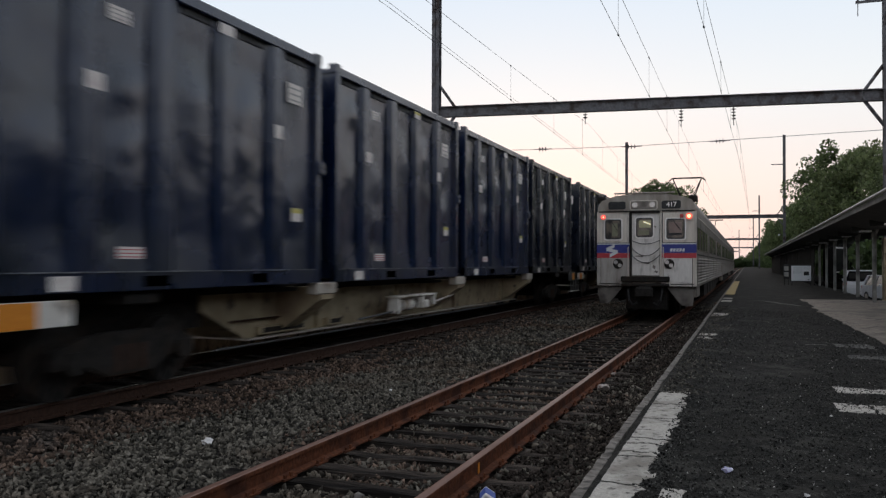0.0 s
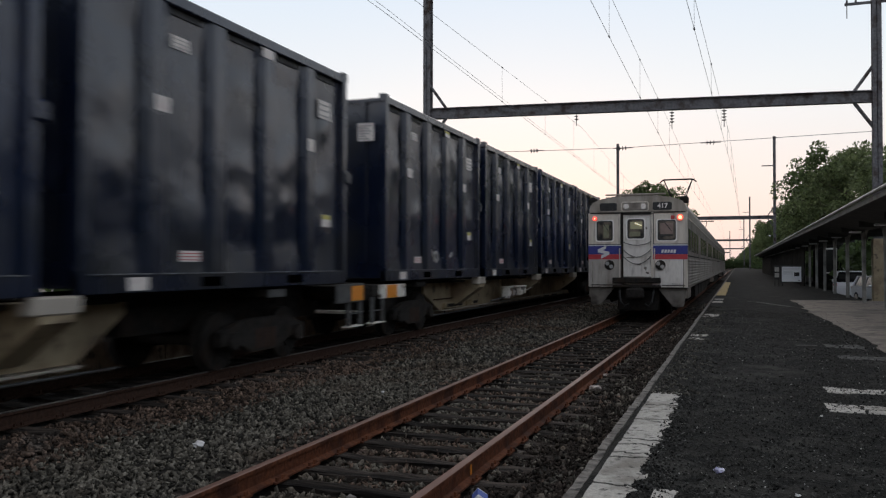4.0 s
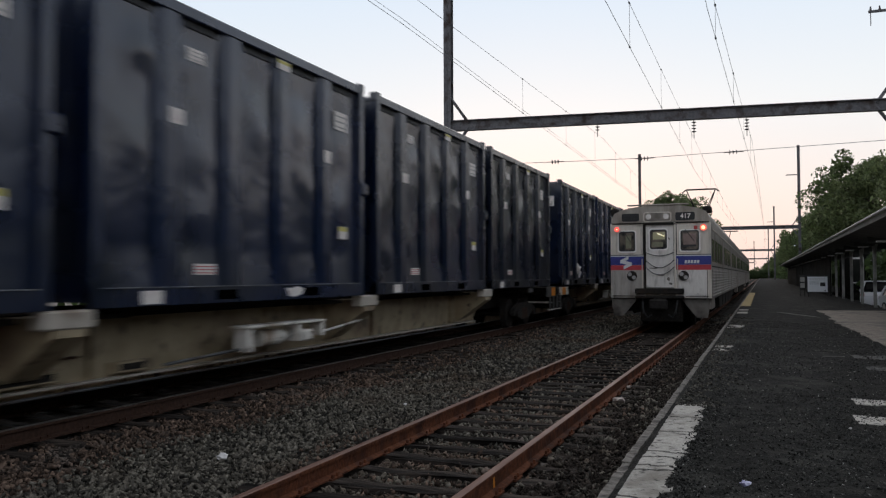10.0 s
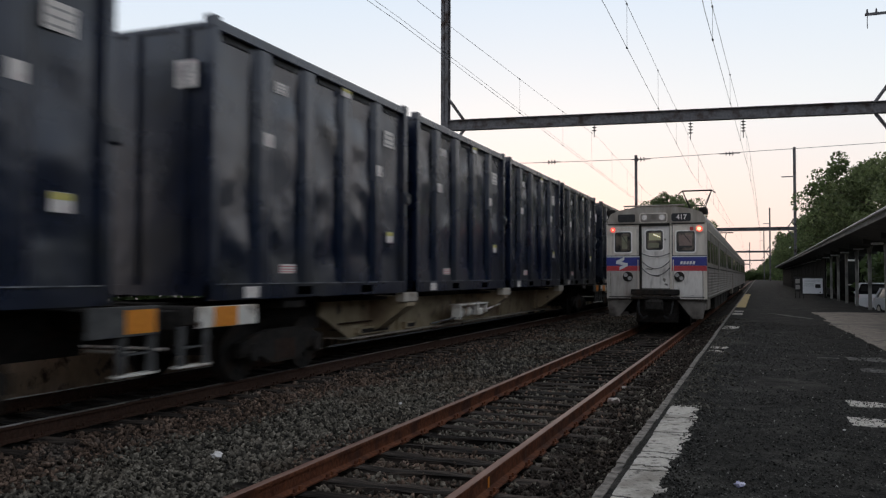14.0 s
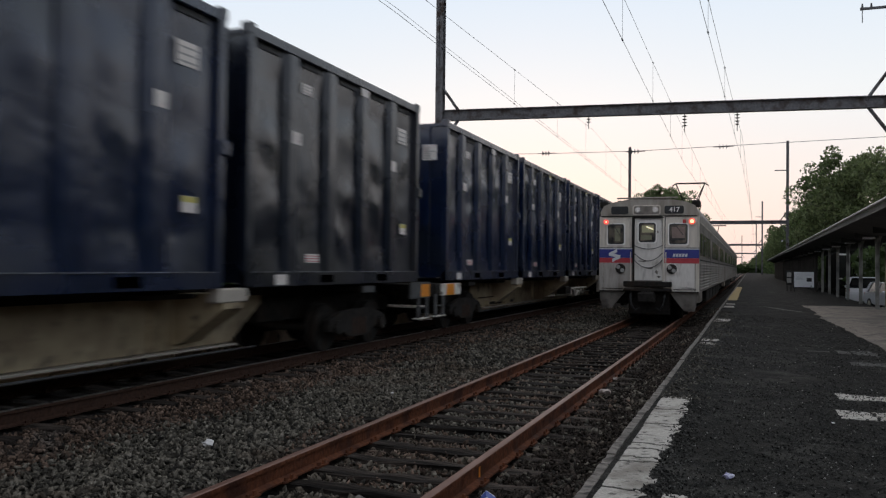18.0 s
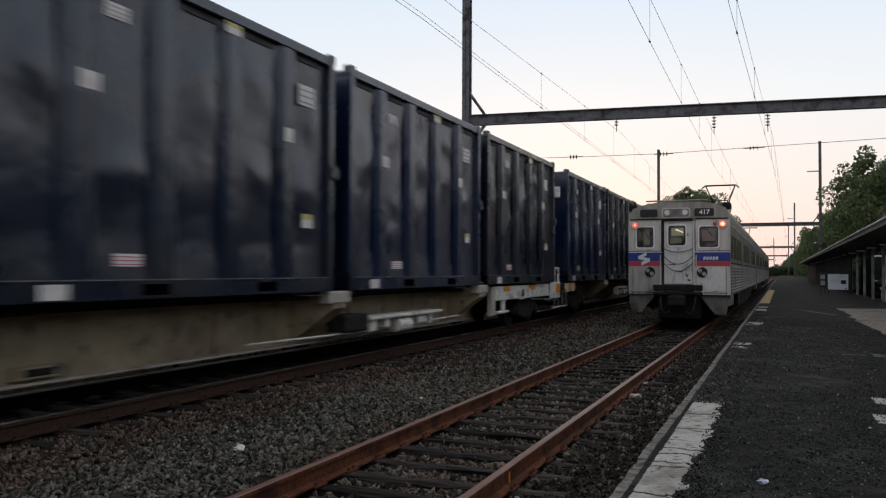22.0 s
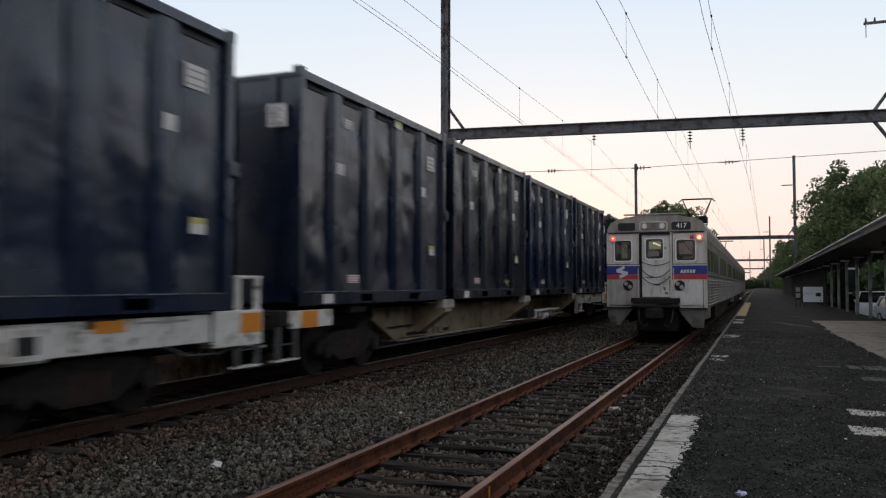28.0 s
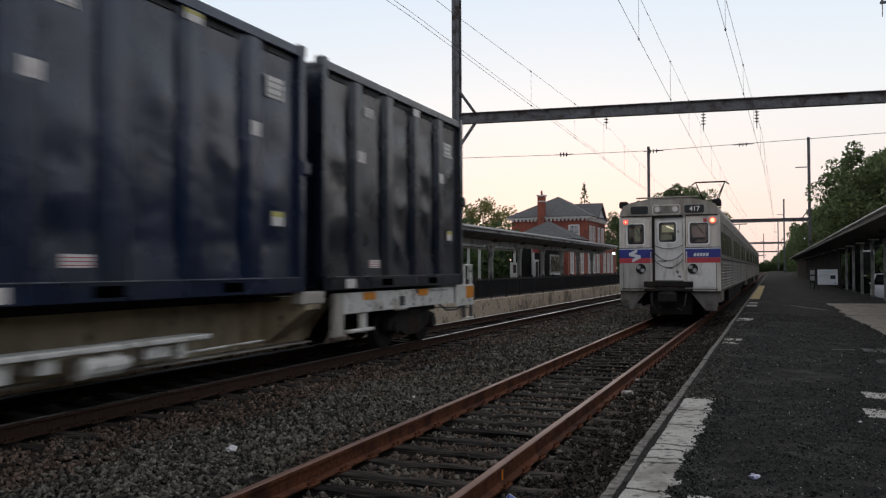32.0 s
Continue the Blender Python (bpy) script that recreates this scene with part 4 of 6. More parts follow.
            part("tool_box", boxes((min(s * 0.85, s * 1.22), max(s * 0.85, s * 1.22), -13.0, -12.2, 0.5, 0.78), bevel=0.02), DARK_STEEL, c)
            for y0, y1, z0 in ((-12.1, -11.85, 0.46), (-11.5, -11.3, 0.5), (-9.5, -9.35, 0.46)):
                part("bracket", boxes((min(s * 0.9, s * 1.2), max(s * 0.9, s * 1.2), y0, y1, z0, 0.66)), WHITE_SILL, c)
            part("brake_cylinder", tubes(((s * 1.12, -10.95, 0.5), (s * 1.12, -10.4, 0.5), 0.13, 14), ((s * 1.12, -10.4, 0.5), (s * 1.12, -10.25, 0.5), 0.08, 10)), WHITE_SILL, c)
            part("valve", boxes((min(s * 1.0, s * 1.2), max(s * 1.0, s * 1.2), -10.0, -9.6, 0.48, 0.64), bevel=0.03), WHITE_SILL, c)
            part("brake_rod", tubes(((s * 1.1, -9.6, 0.5), (s * 1.1, -7.6, 0.52), 0.018, 6)), WHITE_SILL, c)
            part("brake_rod", tubes(((s * 1.1, -12.2, 0.46), (s * 1.1, -15.5, 0.5), 0.018, 6)), WHITE_SILL, c)
        else:
            part("walkway", boxes((min(s * 0.9, s * 1.2), max(s * 0.9, s * 1.2), -16.9, -14.7, 0.8, 0.84), bevel=0.01), WHITE_SILL, c)
            part("brake_cylinder", tubes(((s * 1.0, -16.35, 0.63), (s * 1.0, -15.8, 0.63), 0.12, 14), ((s * 1.0, -15.8, 0.63), (s * 1.0, -15.6, 0.63), 0.06, 10)), WHITE_SILL, c)
            part("valve", boxes((min(s * 0.95, s * 1.18), max(s * 0.95, s * 1.18), -15.35, -15.05, 0.52, 0.7), bevel=0.03), WHITE_SILL, c)
            for y0, y1, z0 in ((-16.85, -16.72, 0.48), (-15.52, -15.42, 0.54), (-14.82, -14.72, 0.58)):
                part("bracket", boxes((min(s * 0.95, s * 1.18), max(s * 0.95, s * 1.18), y0, y1, z0, 0.8)), WHITE_SILL, c)
            part("brake_rod", tubes(((s * 1.05, -15.05, 0.58), (s * 1.05, -13.2, 0.74), 0.022, 6)), WHITE_SILL, c)
            part("brake_rod", tubes(((s * 1.05, -16.8, 0.52), (s * 1.05, -18.4, 0.46), 0.022, 6)), DARK_PAINT, c)
    for y, d in ((0.5, 1), (-27.1, -1)):
        part("end_beam", boxes((-1.2, 1.2, y - 0.1, y + 0.08, z - 0.35, z - 0.1), bevel=0.02), DARK_STEEL, c)
        part("coupler", boxes((-0.12, 0.12, min(y, y + d * 0.36), max(y, y + d * 0.36), 0.7, 0.95), bevel=0.04), DARK_STEEL, c)
        part("grab_bar", tubes(((-1.1, y + d * 0.1, 0.62), (1.1, y + d * 0.1, 0.62), 0.018)), WHITE_SILL, c)
    truck(c, -2.2)
    truck(c, -24.4)
    return c


CARS = 14
WHITE_CARS = (0, 1, 2, 4, 5)
PLAIN, PALE = flat_car(False, "sooty flat car with tan side sills and orange end plates"), flat_car(True, "flat car with white end sills and tan fish-belly sides")
PAINTS = ((NAVY, "tall dark navy steel waste container, dented, with pale labels"), (BLUE_BLACK, "tall blue-black steel waste container, dented, with pale labels"),
          (CHARCOAL, "tall dull blue-charcoal steel waste container, dented, with pale labels"))
BOXES = [[container(paint, label, 3 * k + v) for v in range(3)] for k, (paint, label) in enumerate(PAINTS)]
NAVY_ONES = {1, 5, 8, 12, 22, 23, 15, 17, 19, 20, 21, 34, 38, 39, 25, 43, 45, 49, 53, 54, 55}      # counted from the train's rear
CHARCOAL_ONES = {0, 6, 14, 16, 24, 27, 28, 36, 51, 52}
TRAIN = []   # thing, distance of its origin behind the train's rear edge, side offset, height
used = set()
rnd = random.Random(11)
for i in range(CARS):
    car = PALE if i in WHITE_CARS else PLAIN
    if car in used:
        car = copy_thing(car, Matrix())
    used.add(car)
    TRAIN.append((car, -i * PITCH, FREIGHT_Z))
    for j in range(4):
        k = i * 4 + j
        b = BOXES[0 if k in NAVY_ONES else 2 if k in CHARCOAL_ONES else 1][rnd.randrange(3)]
        if b in used:
            b = copy_thing(b, Matrix())
        used.add(b)
        TRAIN.append((b, -i * PITCH - j * (CL + GAP) - CL / 2, 1.282))


# white label on the front end of each car's first container
for i in range(CARS):
    c = TRAIN[i * 5 + 4][0]
    w, l = CW / 2, CL / 2
    e = part("sticker", boxes((w - 0.62, w - 0.26, -l + 0.022, -l + 0.03, 2.8, 3.16)), STICKER, c, "white printed label on the end")
    rnd = random.Random(i)
    for k in range(6):
        z = 2.83 + 0.053 * k
        part("print", boxes((w - 0.6, w - 0.3 - rnd.uniform(0, 0.15), -l + 0.018, -l + 0.023, z, z + rnd.uniform(0.018, 0.034))), GREY_STICKER, e)


# spray marks on a few containers of the train
def on_side(i, j):
    return TRAIN[i * 5 + 1 + j][0]


rnd = random.Random(5)
for k in range(9):
    cy, cz = rnd.uniform(-0.25, 0.85), rnd.uniform(0.3, 0.62)
    loop = [(CW / 2 - 0.075, cy + 0.2 * math.cos(a * 0.7 + k) * rnd.uniform(0.5, 1.2), cz + 0.16 * math.sin(a * 0.7) * rnd.uniform(0.5, 1.2)) for a in range(8)]
    part("spray_stroke", pipe(bmesh.new(), loop, 0.032, 6), STICKER, on_side(8, 3), "white sprayed stroke")
for k in range(5):
    cy, cz = rnd.uniform(-2.2, -1.4), rnd.uniform(0.3, 0.6)
    loop = [(CW / 2 - 0.08, cy + 0.15 * math.cos(a * 0.7 + k) * rnd.uniform(0.5, 1.2), cz + 0.12 * math.sin(a * 0.7) * rnd.uniform(0.5, 1.2)) for a in range(8)]
    part("spray_stroke", pipe(bmesh.new(), loop, 0.015, 5), GREY_STICKER, on_side(2, 0), "grey sprayed stroke")
for k in range(4):
    cy, cz = rnd.uniform(1.3, 2.1), rnd.uniform(0.3, 0.45)
    loop = [(CW / 2 - 0.08, cy + 0.1 * math.cos(a * 0.7 + k) * rnd.uniform(0.5, 1.2), cz + 0.07 * math.sin(a * 0.7) * rnd.uniform(0.5, 1.2)) for a in range(8)]
    part("spray_stroke", pipe(bmesh.new(), loop, 0.014, 5), YELLOW_STICKER, on_side(1, 2), "yellow-green sprayed stroke")
for k in range(6):
    cy, cz = rnd.uniform(-0.2, 1.0), rnd.uniform(0.35, 0.6)
    loop = [(CW / 2 - 0.08, cy + 0.16 * math.cos(a * 0.7 + k) * rnd.uniform(0.5, 1.2), cz + 0.14 * math.sin(a * 0.7) * rnd.uniform(0.5, 1.2)) for a in range(8)]
    part("spray_stroke", pipe(bmesh.new(), loop, 0.02, 5), GREY_STICKER, on_side(11, 3), "pale sprayed stroke")
bm = bmesh.new()
prism(bm, [(0.62, 0.17), (0.7, 0.05), (0.86, 0.03), (1.06, 0.07), (1.12, 0.15), (0.92, 0.19), (0.78, 0.16)], "x", CW / 2 + 0.004, CW / 2 + 0.008)
part("paint_smear", bm, STICKER, on_side(9, 2), "white paint smear on the bottom rail")
part("blue_patch", boxes((CW / 2 - 0.083, CW / 2 - 0.078, -2.8, -2.3, 0.55, 1.25)), FRESH_BLUE, on_side(8, 0), "fresh blue paint patch")
part("blue_patch", boxes((CW / 2 - 0.083, CW / 2 - 0.078, 0.9, 1.5, 0.45, 0.85)), FRESH_BLUE, on_side(8, 0), "fresh blue paint patch")


# ---- the waiting commuter train ----
def rounded(x0, x1, z0, z1, r, y0, y1):
    """A plate with rounded corners, facing along y."""
    out = []
    for cx, cz, a in ((x1 - r, z1 - r, 0), (x0 + r, z1 - r, 90), (x0 + r, z0 + r, 180), (x1 - r, z0 + r, 270)):
        out += [(cx + r * math.cos(radians(a + t)), cz + r * math.sin(radians(a + t))) for t in (0, 30, 60, 90)]
    return prism(bmesh.new(), out, "y", y0, y1)


def commuter_car(label, face):
    """Origin on the rail top under the end that looks back along the track; the car runs to y = 25.6."""
    c = thing("commuter_car", label, "train car", "cars of the commuter train")
    w, L = 1.475, 25.6
    half = [(0, 3.74), (0.6, 3.72), (1.12, 3.62), (1.35, 3.52), (1.45, 3.32), (w, 3.05), (w, 2.75), (w, 0.9)]
    shell = half + [(-x, z) for x, z in half[::-1] if x > 0]
    bm = bmesh.new()
    prism(bm, shell, "y", 0.1 if face else 0.0, L)
    part("body", bm, STAINLESS_SIDE_SHADED, c)
    for s in (-1, 1):
        for k in range(9):
            z = 0.98 + k * 0.095
            bm = bmesh.new()
            prism(bm, [(s * w, z - 0.036), (s * (w + 0.022), z - 0.018), (s * (w + 0.022), z + 0.018), (s * w, z + 0.036)], "y", 0.35, L - 0.2)
            part("flute", bm, STAINLESS_SIDE_SHADED, c)
        x0, x1 = sorted((s * (w - 0.05), s * (w + 0.012)))
        for k in range(14):
            y = 1.1 + k * 1.73
            if k in (4, 9):
                part("side_door", boxes((x0, x1 + 0.004 if s > 0 else x1, y - 0.45, y + 0.45, 1.0, 2.95), bevel=0.01), STAINLESS_SIDE_SHADED, c)
                continue
            part("side_window", boxes((x0, x1, y - 0.62, y + 0.62, 2.02, 2.72), bevel=0.01), DARK_GLASS, c, "dark window")
        part("step_well", boxes((min(s * 1.3, s * 1.478), max(s * 1.3, s * 1.478), 0.15, 1.7, 0.6, 0.92), bevel=0.01), GRIMY, c)
        part("side_seam", boxes((min(s * 1.47, s * 1.482), max(s * 1.47, s * 1.482), 0.3, L, 1.86, 1.9)), DARK_STEEL, c)
        part("gutter", boxes((min(s * 1.44, s * 1.49), max(s * 1.44, s * 1.49), 0.3, L, 3.0, 3.04)), STAINLESS, c)
        for y0, y1 in ((6.2, 8.6), (9.0, 11.0), (11.5, 14.2), (14.6, 16.6), (17.0, 19.0)):
            part("equipment_box", boxes((min(s * 0.7, s * 1.4), max(s * 0.7, s * 1.4), y0, y1, 0.42, 0.9), bevel=0.02), DARK_STEEL, c)
    for y in (3.6, 22.0):
        t = part("truck", boxes((-0.6, 0.6, y - 0.3, y + 0.3, 0.4, 0.8)), DARK_STEEL, c)
        for s in (-1, 1):
            part("side_frame", boxes((min(s * 1.0, s * 1.12), max(s * 1.0, s * 1.12), y - 1.6, y + 1.6, 0.38, 0.7), bevel=0.03), DARK_STEEL, t)
            for dy in (-1.2, 1.2):
                part("wheel", tubes(((s * 0.7, y + dy, 0.41), (s * 0.83, y + dy, 0.41), 0.41, 24)), DARK_STEEL, t)
    for k in range(5):
        part("roof_vent", boxes((-0.55, 0.55, 6 + k * 3.6, 7.6 + k * 3.6, 3.6, 3.86), bevel=0.05), STAINLESS, c)
    if not face:
        return c
    # end wall: panels either side of the recessed door, sign boxes, lamps
    for s in (-1, 1):
        a, b = (s * 0.45, s * 1.475)
        x0, x1 = sorted((a, b))
        wx0, wx1 = (-1.2, -0.75) if s < 0 else (0.63, 1.12)
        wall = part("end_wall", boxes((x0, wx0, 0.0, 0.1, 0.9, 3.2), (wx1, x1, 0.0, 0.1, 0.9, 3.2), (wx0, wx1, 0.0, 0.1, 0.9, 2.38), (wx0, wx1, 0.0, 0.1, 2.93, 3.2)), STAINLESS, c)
        if s < 0:
            part("lower_panel", boxes((x0 + 0.005, x1 - 0.005, -0.004, 0.0, 0.935, 1.772)), GRIMY_GREY, c, "grey dirt-streaked lower panel")
        else:
            part("lower_panel", boxes((x0 + 0.005, x1 - 0.13, -0.004, 0.0, 0.935, 1.772)), STAINLESS_DOOR, c, "pale scuffed lower panel")
        fr = part("end_window", rounded(wx0 - 0.06, wx1 + 0.06, 2.31, 2.99, 0.07, -0.012, 0.0), BRIGHT_FRAME, c, "bright aluminium window frame")
        part("seal", rounded(wx0 - 0.02, wx1 + 0.02, 2.35, 2.96, 0.06, -0.02, -0.012), BLACK_RUBBER_AND_SHADE, fr)
        part("pane", rounded(wx0 + 0.015, wx1 - 0.015, 2.39, 2.92, 0.045, -0.024, -0.02), REFLECTION_PANE, fr, "dim grey pane")
        part("cab_interior", boxes((wx0 + 0.19, wx0 + 0.36, -0.026, -0.024, 2.44, 2.84)) if s < 0 else boxes((wx0 + 0.06, wx1 - 0.06, -0.026, -0.024, 2.52, 2.86)), OLIVE_PANEL if s < 0 else MAUVE_PANEL, fr, "cab wall seen through the pane")
        if s > 0:
            part("cab_desk", boxes((wx0 + 0.04, wx1 - 0.06, -0.028, -0.026, 2.47, 2.53)), BLACK_RUBBER_AND_SHADE, fr)
        part("blue_band", boxes((x0 - (0.004 if s < 0 else 0), x1 + (0.004 if s > 0 else 0), -0.006, 0.0, 1.93, 2.19)), STRIPE_BLUE, c)
        part("white_line", boxes((x0, x1, -0.006, 0.0, 2.193, 2.22)), WHITE_FILM, c)
        part("dark_line", boxes((x0, x1, -0.006, 0.0, 2.223, 2.245)), BLACK_RUBBER_AND_SHADE, c)
        part("red_band", boxes((x0, x1, -0.006, 0.0, 1.775, 1.926)), STRIPE_RED, c)
        lx = -0.83 if s < 0 else 0.69
        lamp = part("marker_lamp", tubes(((lx, -0.05, 1.6), (lx, 0.0, 1.6), 0.15, 20)), DARK_STEEL, c, "unlit twin headlamp in a dark ring")
        for dx in (-0.06, 0.06):
            part("lens", tubes(((lx + dx, -0.07, 1.6 - dx * 0.8), (lx + dx, -0.05, 1.6 - dx * 0.8), 0.062, 12)), LAMP_GLASS, lamp)
        tail = part("tail_lamp", tubes(((s * 1.27, -0.05, 3.03), (s * 1.27, 0.0, 3.03), 0.125, 16)), STAINLESS, c, "lit red tail lamp")
        part("lens", tubes(((s * 1.27, -0.075, 3.03), (s * 1.27, -0.05, 3.03), 0.065 if s < 0 else 0.09, 16)), TAIL_RED if s < 0 else TAIL_RING, tail)
        part("bulb", tubes(((s * 1.27, -0.085, 3.03), (s * 1.27, -0.076, 3.03), 0.06 if s > 0 else 0.025, 14)), TAIL_HOT, tail, "bright bulb")
        if s > 0:
            part("side_lamp", boxes((1.0, 1.1, -0.04, 0.0, 2.98, 3.09), bevel=0.01), TAIL_LENS, c, "small unlit red lamp")
            part("scuff", boxes((0.98, 1.3, -0.004, 0.0, 1.02, 1.04), (1.02, 1.2, -0.004, 0.0, 1.055, 1.065)), GRIMY, c)
        bm = bmesh.new()
        prism(bm, [(s * 0.62, 0.89), (s * 1.44, 0.89), (s * 1.36, 0.34), (s * 1.05, 0.34)] if s > 0 else [(s * 0.7, 0.89), (s * 1.44, 0.89), (s * 1.4, 0.38), (s * 1.12, 0.38)], "y", 0.05, 0.12)
        part("skirt", bm, SKIRT, c, "dark grey steel end skirt")
        part("wiper", tubes(((wx0 + 0.12, -0.03, 2.98), (wx1 - 0.1, -0.03, 2.62), 0.01, 5)), BLACK_RUBBER_AND_SHADE, c)
        part("seam", boxes((s * 1.36 - 0.008, s * 1.36 + 0.008, -0.004, 0.0, 0.93, 1.77)), DARK_STEEL, c)
        part("handrail", tubes(((s * 0.52, -0.06, 1.2), (s * 0.52, -0.06, 2.1), 0.014, 8), ((s * 0.52, -0.06, 1.2), (s * 0.52, 0, 1.2), 0.014, 8), ((s * 0.52, -0.06, 2.1), (s * 0.52, 0, 2.1), 0.014, 8)), STAINLESS, c)
        part("horn", boxes((min(s * 1.24, s * 1.5), max(s * 1.24, s * 1.5), 0.12, 0.42, 3.47, 3.68), bevel=0.04), DARK_STEEL, c)
    part("step_bar", tubes(((-1.4, -0.03, 0.99), (-0.75, -0.03, 0.99), 0.012, 6), ((0.73, -0.03, 0.99), (1.4, -0.03, 0.99), 0.012, 6)), DARK_STEEL, c)
    part("door_shadow_gap", boxes((-0.5, -0.47, -0.003, 0.02, 1.2, 3.16), (0.475, 0.5, -0.003, 0.02, 1.2, 3.16)), BLACK_RUBBER_AND_SHADE, c)
    part("end_sill", boxes((-1.475, 1.475, -0.015, 0.1, 0.9, 0.93)), DARK_STEEL, c)
    # crown above the end wall
    bm = bmesh.new()
    crown = [(x, z) for x, z in half if z > 3.1] + [(1.44, 3.2)]
    prism(bm, crown + [(-x, z) for x, z in crown[::-1] if x > 0], "y", 0.0, 0.1)
    part("crown", bm, CROWN, c)
    part("roof_lip", boxes((-0.95, 0.85, -0.04, 0.1, 3.735, 3.775), bevel=0.01), CROWN, c)
    part("ledge", boxes((-1.42, 1.42, -0.03, 0.0, 3.18, 3.215)), DARK_STEEL, c)
    for x0, x1, nm in ((-1.12, -0.6, "destination_sign"), (-0.44, 0.32, "light_box"), (0.47, 1.03, "number_sign")):
        bx = part(nm, rounded(x0 - 0.035, x1 + 0.035, 3.235, 3.535, 0.07, -0.02, 0.0), CROWN if nm != "light_box" else STAINLESS, c)
        part("face", rounded(x0, x1, 3.265, 3.505, 0.05, -0.03, -0.02), BLACK_RUBBER_AND_SHADE if nm != "light_box" else GRIMY, bx)
        if nm == "light_box":
            for x in (-0.32, 0.2):
                part("lens", tubes(((x, -0.05, 3.39), (x, -0.03, 3.39), 0.085, 16)), LAMP_GLASS, bx)
        if nm == "number_sign":
            txt = bpy.data.curves.new("number", "FONT")
            txt.body, txt.size, txt.align_x, txt.align_y, txt.extrude, txt.offset = "417", 0.2, "CENTER", "CENTER", 0.002, 0.004
            txt.materials.append(STICKER)
            number = new("number", txt)
            number.parent, number.matrix_basis = bx, pose(0.76, -0.033, 3.385, 90)
            number["label"] = "pale car number"
    d = part("end_door", boxes((-0.44, -0.28, 0.03, 0.08, 1.25, 3.14), (0.2, 0.4, 0.03, 0.08, 1.25, 3.14), (-0.28, 0.2, 0.03, 0.08, 1.25, 2.43), (-0.28, 0.2, 0.03, 0.08, 2.98, 3.14)), STAINLESS_DOOR, c, "scuffed pale end door")
    part("window_frame", rounded(-0.33, 0.25, 2.37, 3.04, 0.09, 0.022, 0.03), BRIGHT_FRAME, d)
    part("window_seal", rounded(-0.29, 0.21, 2.41, 3.0, 0.07, 0.014, 0.022), BLACK_RUBBER_AND_SHADE, d)
    part("pane", rounded(-0.255, 0.175, 2.445, 2.965, 0.05, 0.008, 0.014), REFLECTION_PANE, d, "pane with lit cabin behind")
    part("lit_ceiling", boxes((-0.2, 0.15, 0.004, 0.008, 2.7, 2.92)), LIT_CABIN, d, "dim yellow cabin light")
    part("cabin_wall", boxes((-0.22, 0.1, 0.004, 0.008, 2.48, 2.62)), OLIVE_PANEL, d)
    part("tube_light", prism(bmesh.new(), [(-0.06, 2.9), (0.14, 2.81), (0.14, 2.78), (-0.08, 2.87)], "y", 0.0, 0.004), CABIN, d)
    for k, (x, z, a, b) in enumerate(((0.02, 1.62, 0.12, 0.03), (0.24, 1.5, 0.05, 0.07), (-0.2, 1.83, 0.16, 0.022), (0.27, 2.72, 0.03, 0.05), (0.3, 1.36, 0.06, 0.04))):
        part("scuff", prism(bmesh.new(), [(x - a, z), (x - a * 0.3, z + b), (x + a, z + b * 0.3), (x + a * 0.5, z - b)], "y", 0.026, 0.03), GRIMY, d, "dark scuff on the door")
    for s in (-0.46, 0.43):
        part("door_post", boxes((s - 0.015, s + 0.045, -0.04, 0.05, 1.2, 3.2), bevel=0.008), DARK_STEEL if s < 0 else STAINLESS, c)
    part("door_header", boxes((-0.46, 0.47, -0.04, 0.05, 3.14, 3.18)), DARK_STEEL, c)
    for z0, sag in ((2.31, 0.11), (2.08, 0.24), (1.87, 0.24)):
        bm = bmesh.new()
        pts = [Vector((-0.42 + 0.84 * i / 12, -0.05, z0 - sag * (1 - ((i - 6) / 6) ** 2))) for i in range(13)]
        pipe(bm, pts, 0.014, 6)
        part("safety_chain", bm, DARK_PAINT, c)
    part("underframe", boxes((-1.25, 1.25, 0.9, 25.0, 0.5, 0.9)), DARK_STEEL, c)
    part("pilot", boxes((-0.62, 0.62, 0.25, 0.6, 0.2, 0.9), bevel=0.03), DARK_STEEL, c, "sooty pilot below the coupler")
    part("anti_climber", boxes((-0.72, 0.7, -0.22, 0.0, 1.06, 1.22), (-0.72, 0.7, -0.2, 0.0, 0.92, 1.0), bevel=0.02), DARK_STEEL, c)
    part("coupler", boxes((-0.2, 0.2, -0.45, 0.1, 0.62, 0.92), bevel=0.04), DARK_STEEL, c)
    part("coupler_head", boxes((-0.26, 0.26, -0.6, -0.42, 0.6, 0.9), bevel=0.04), DARK_STEEL, c)
    for s in (-1, 1):
        part("air_hose", pipe(bmesh.new(), [(s * 0.5, -0.05, 0.9), (s * 0.5, -0.2, 0.75), (s * 0.46, -0.27, 0.5), (s * 0.36, -0.22, 0.36), (s * 0.24, -0.12, 0.42)], 0.03, 8), BLACK_RUBBER_AND_SHADE, c)
    # emblem on the blue band: two opposed white strokes; slanted bars stand for the lettering
    bm = bmesh.new()
    for (xa, za), (xb, zb), d in (((0.075, 0.155), (-0.17, 0.03), 0.0), ((-0.175, 0.045), (0.175, -0.045), 0.0015), ((0.17, -0.03), (-0.075, -0.155), 0.003)):
        prism(bm, [(-1.01 + xa, 2.0 + za + 0.05), (-1.01 + xb, 2.0 + zb + 0.05), (-1.01 + xb, 2.0 + zb - 0.05), (-1.01 + xa, 2.0 + za - 0.05)], "y", -0.010 - d, -0.006)
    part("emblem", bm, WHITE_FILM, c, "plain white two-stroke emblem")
    for k in range(5):
        bm = bmesh.new()
        x = 0.71 + k * 0.088
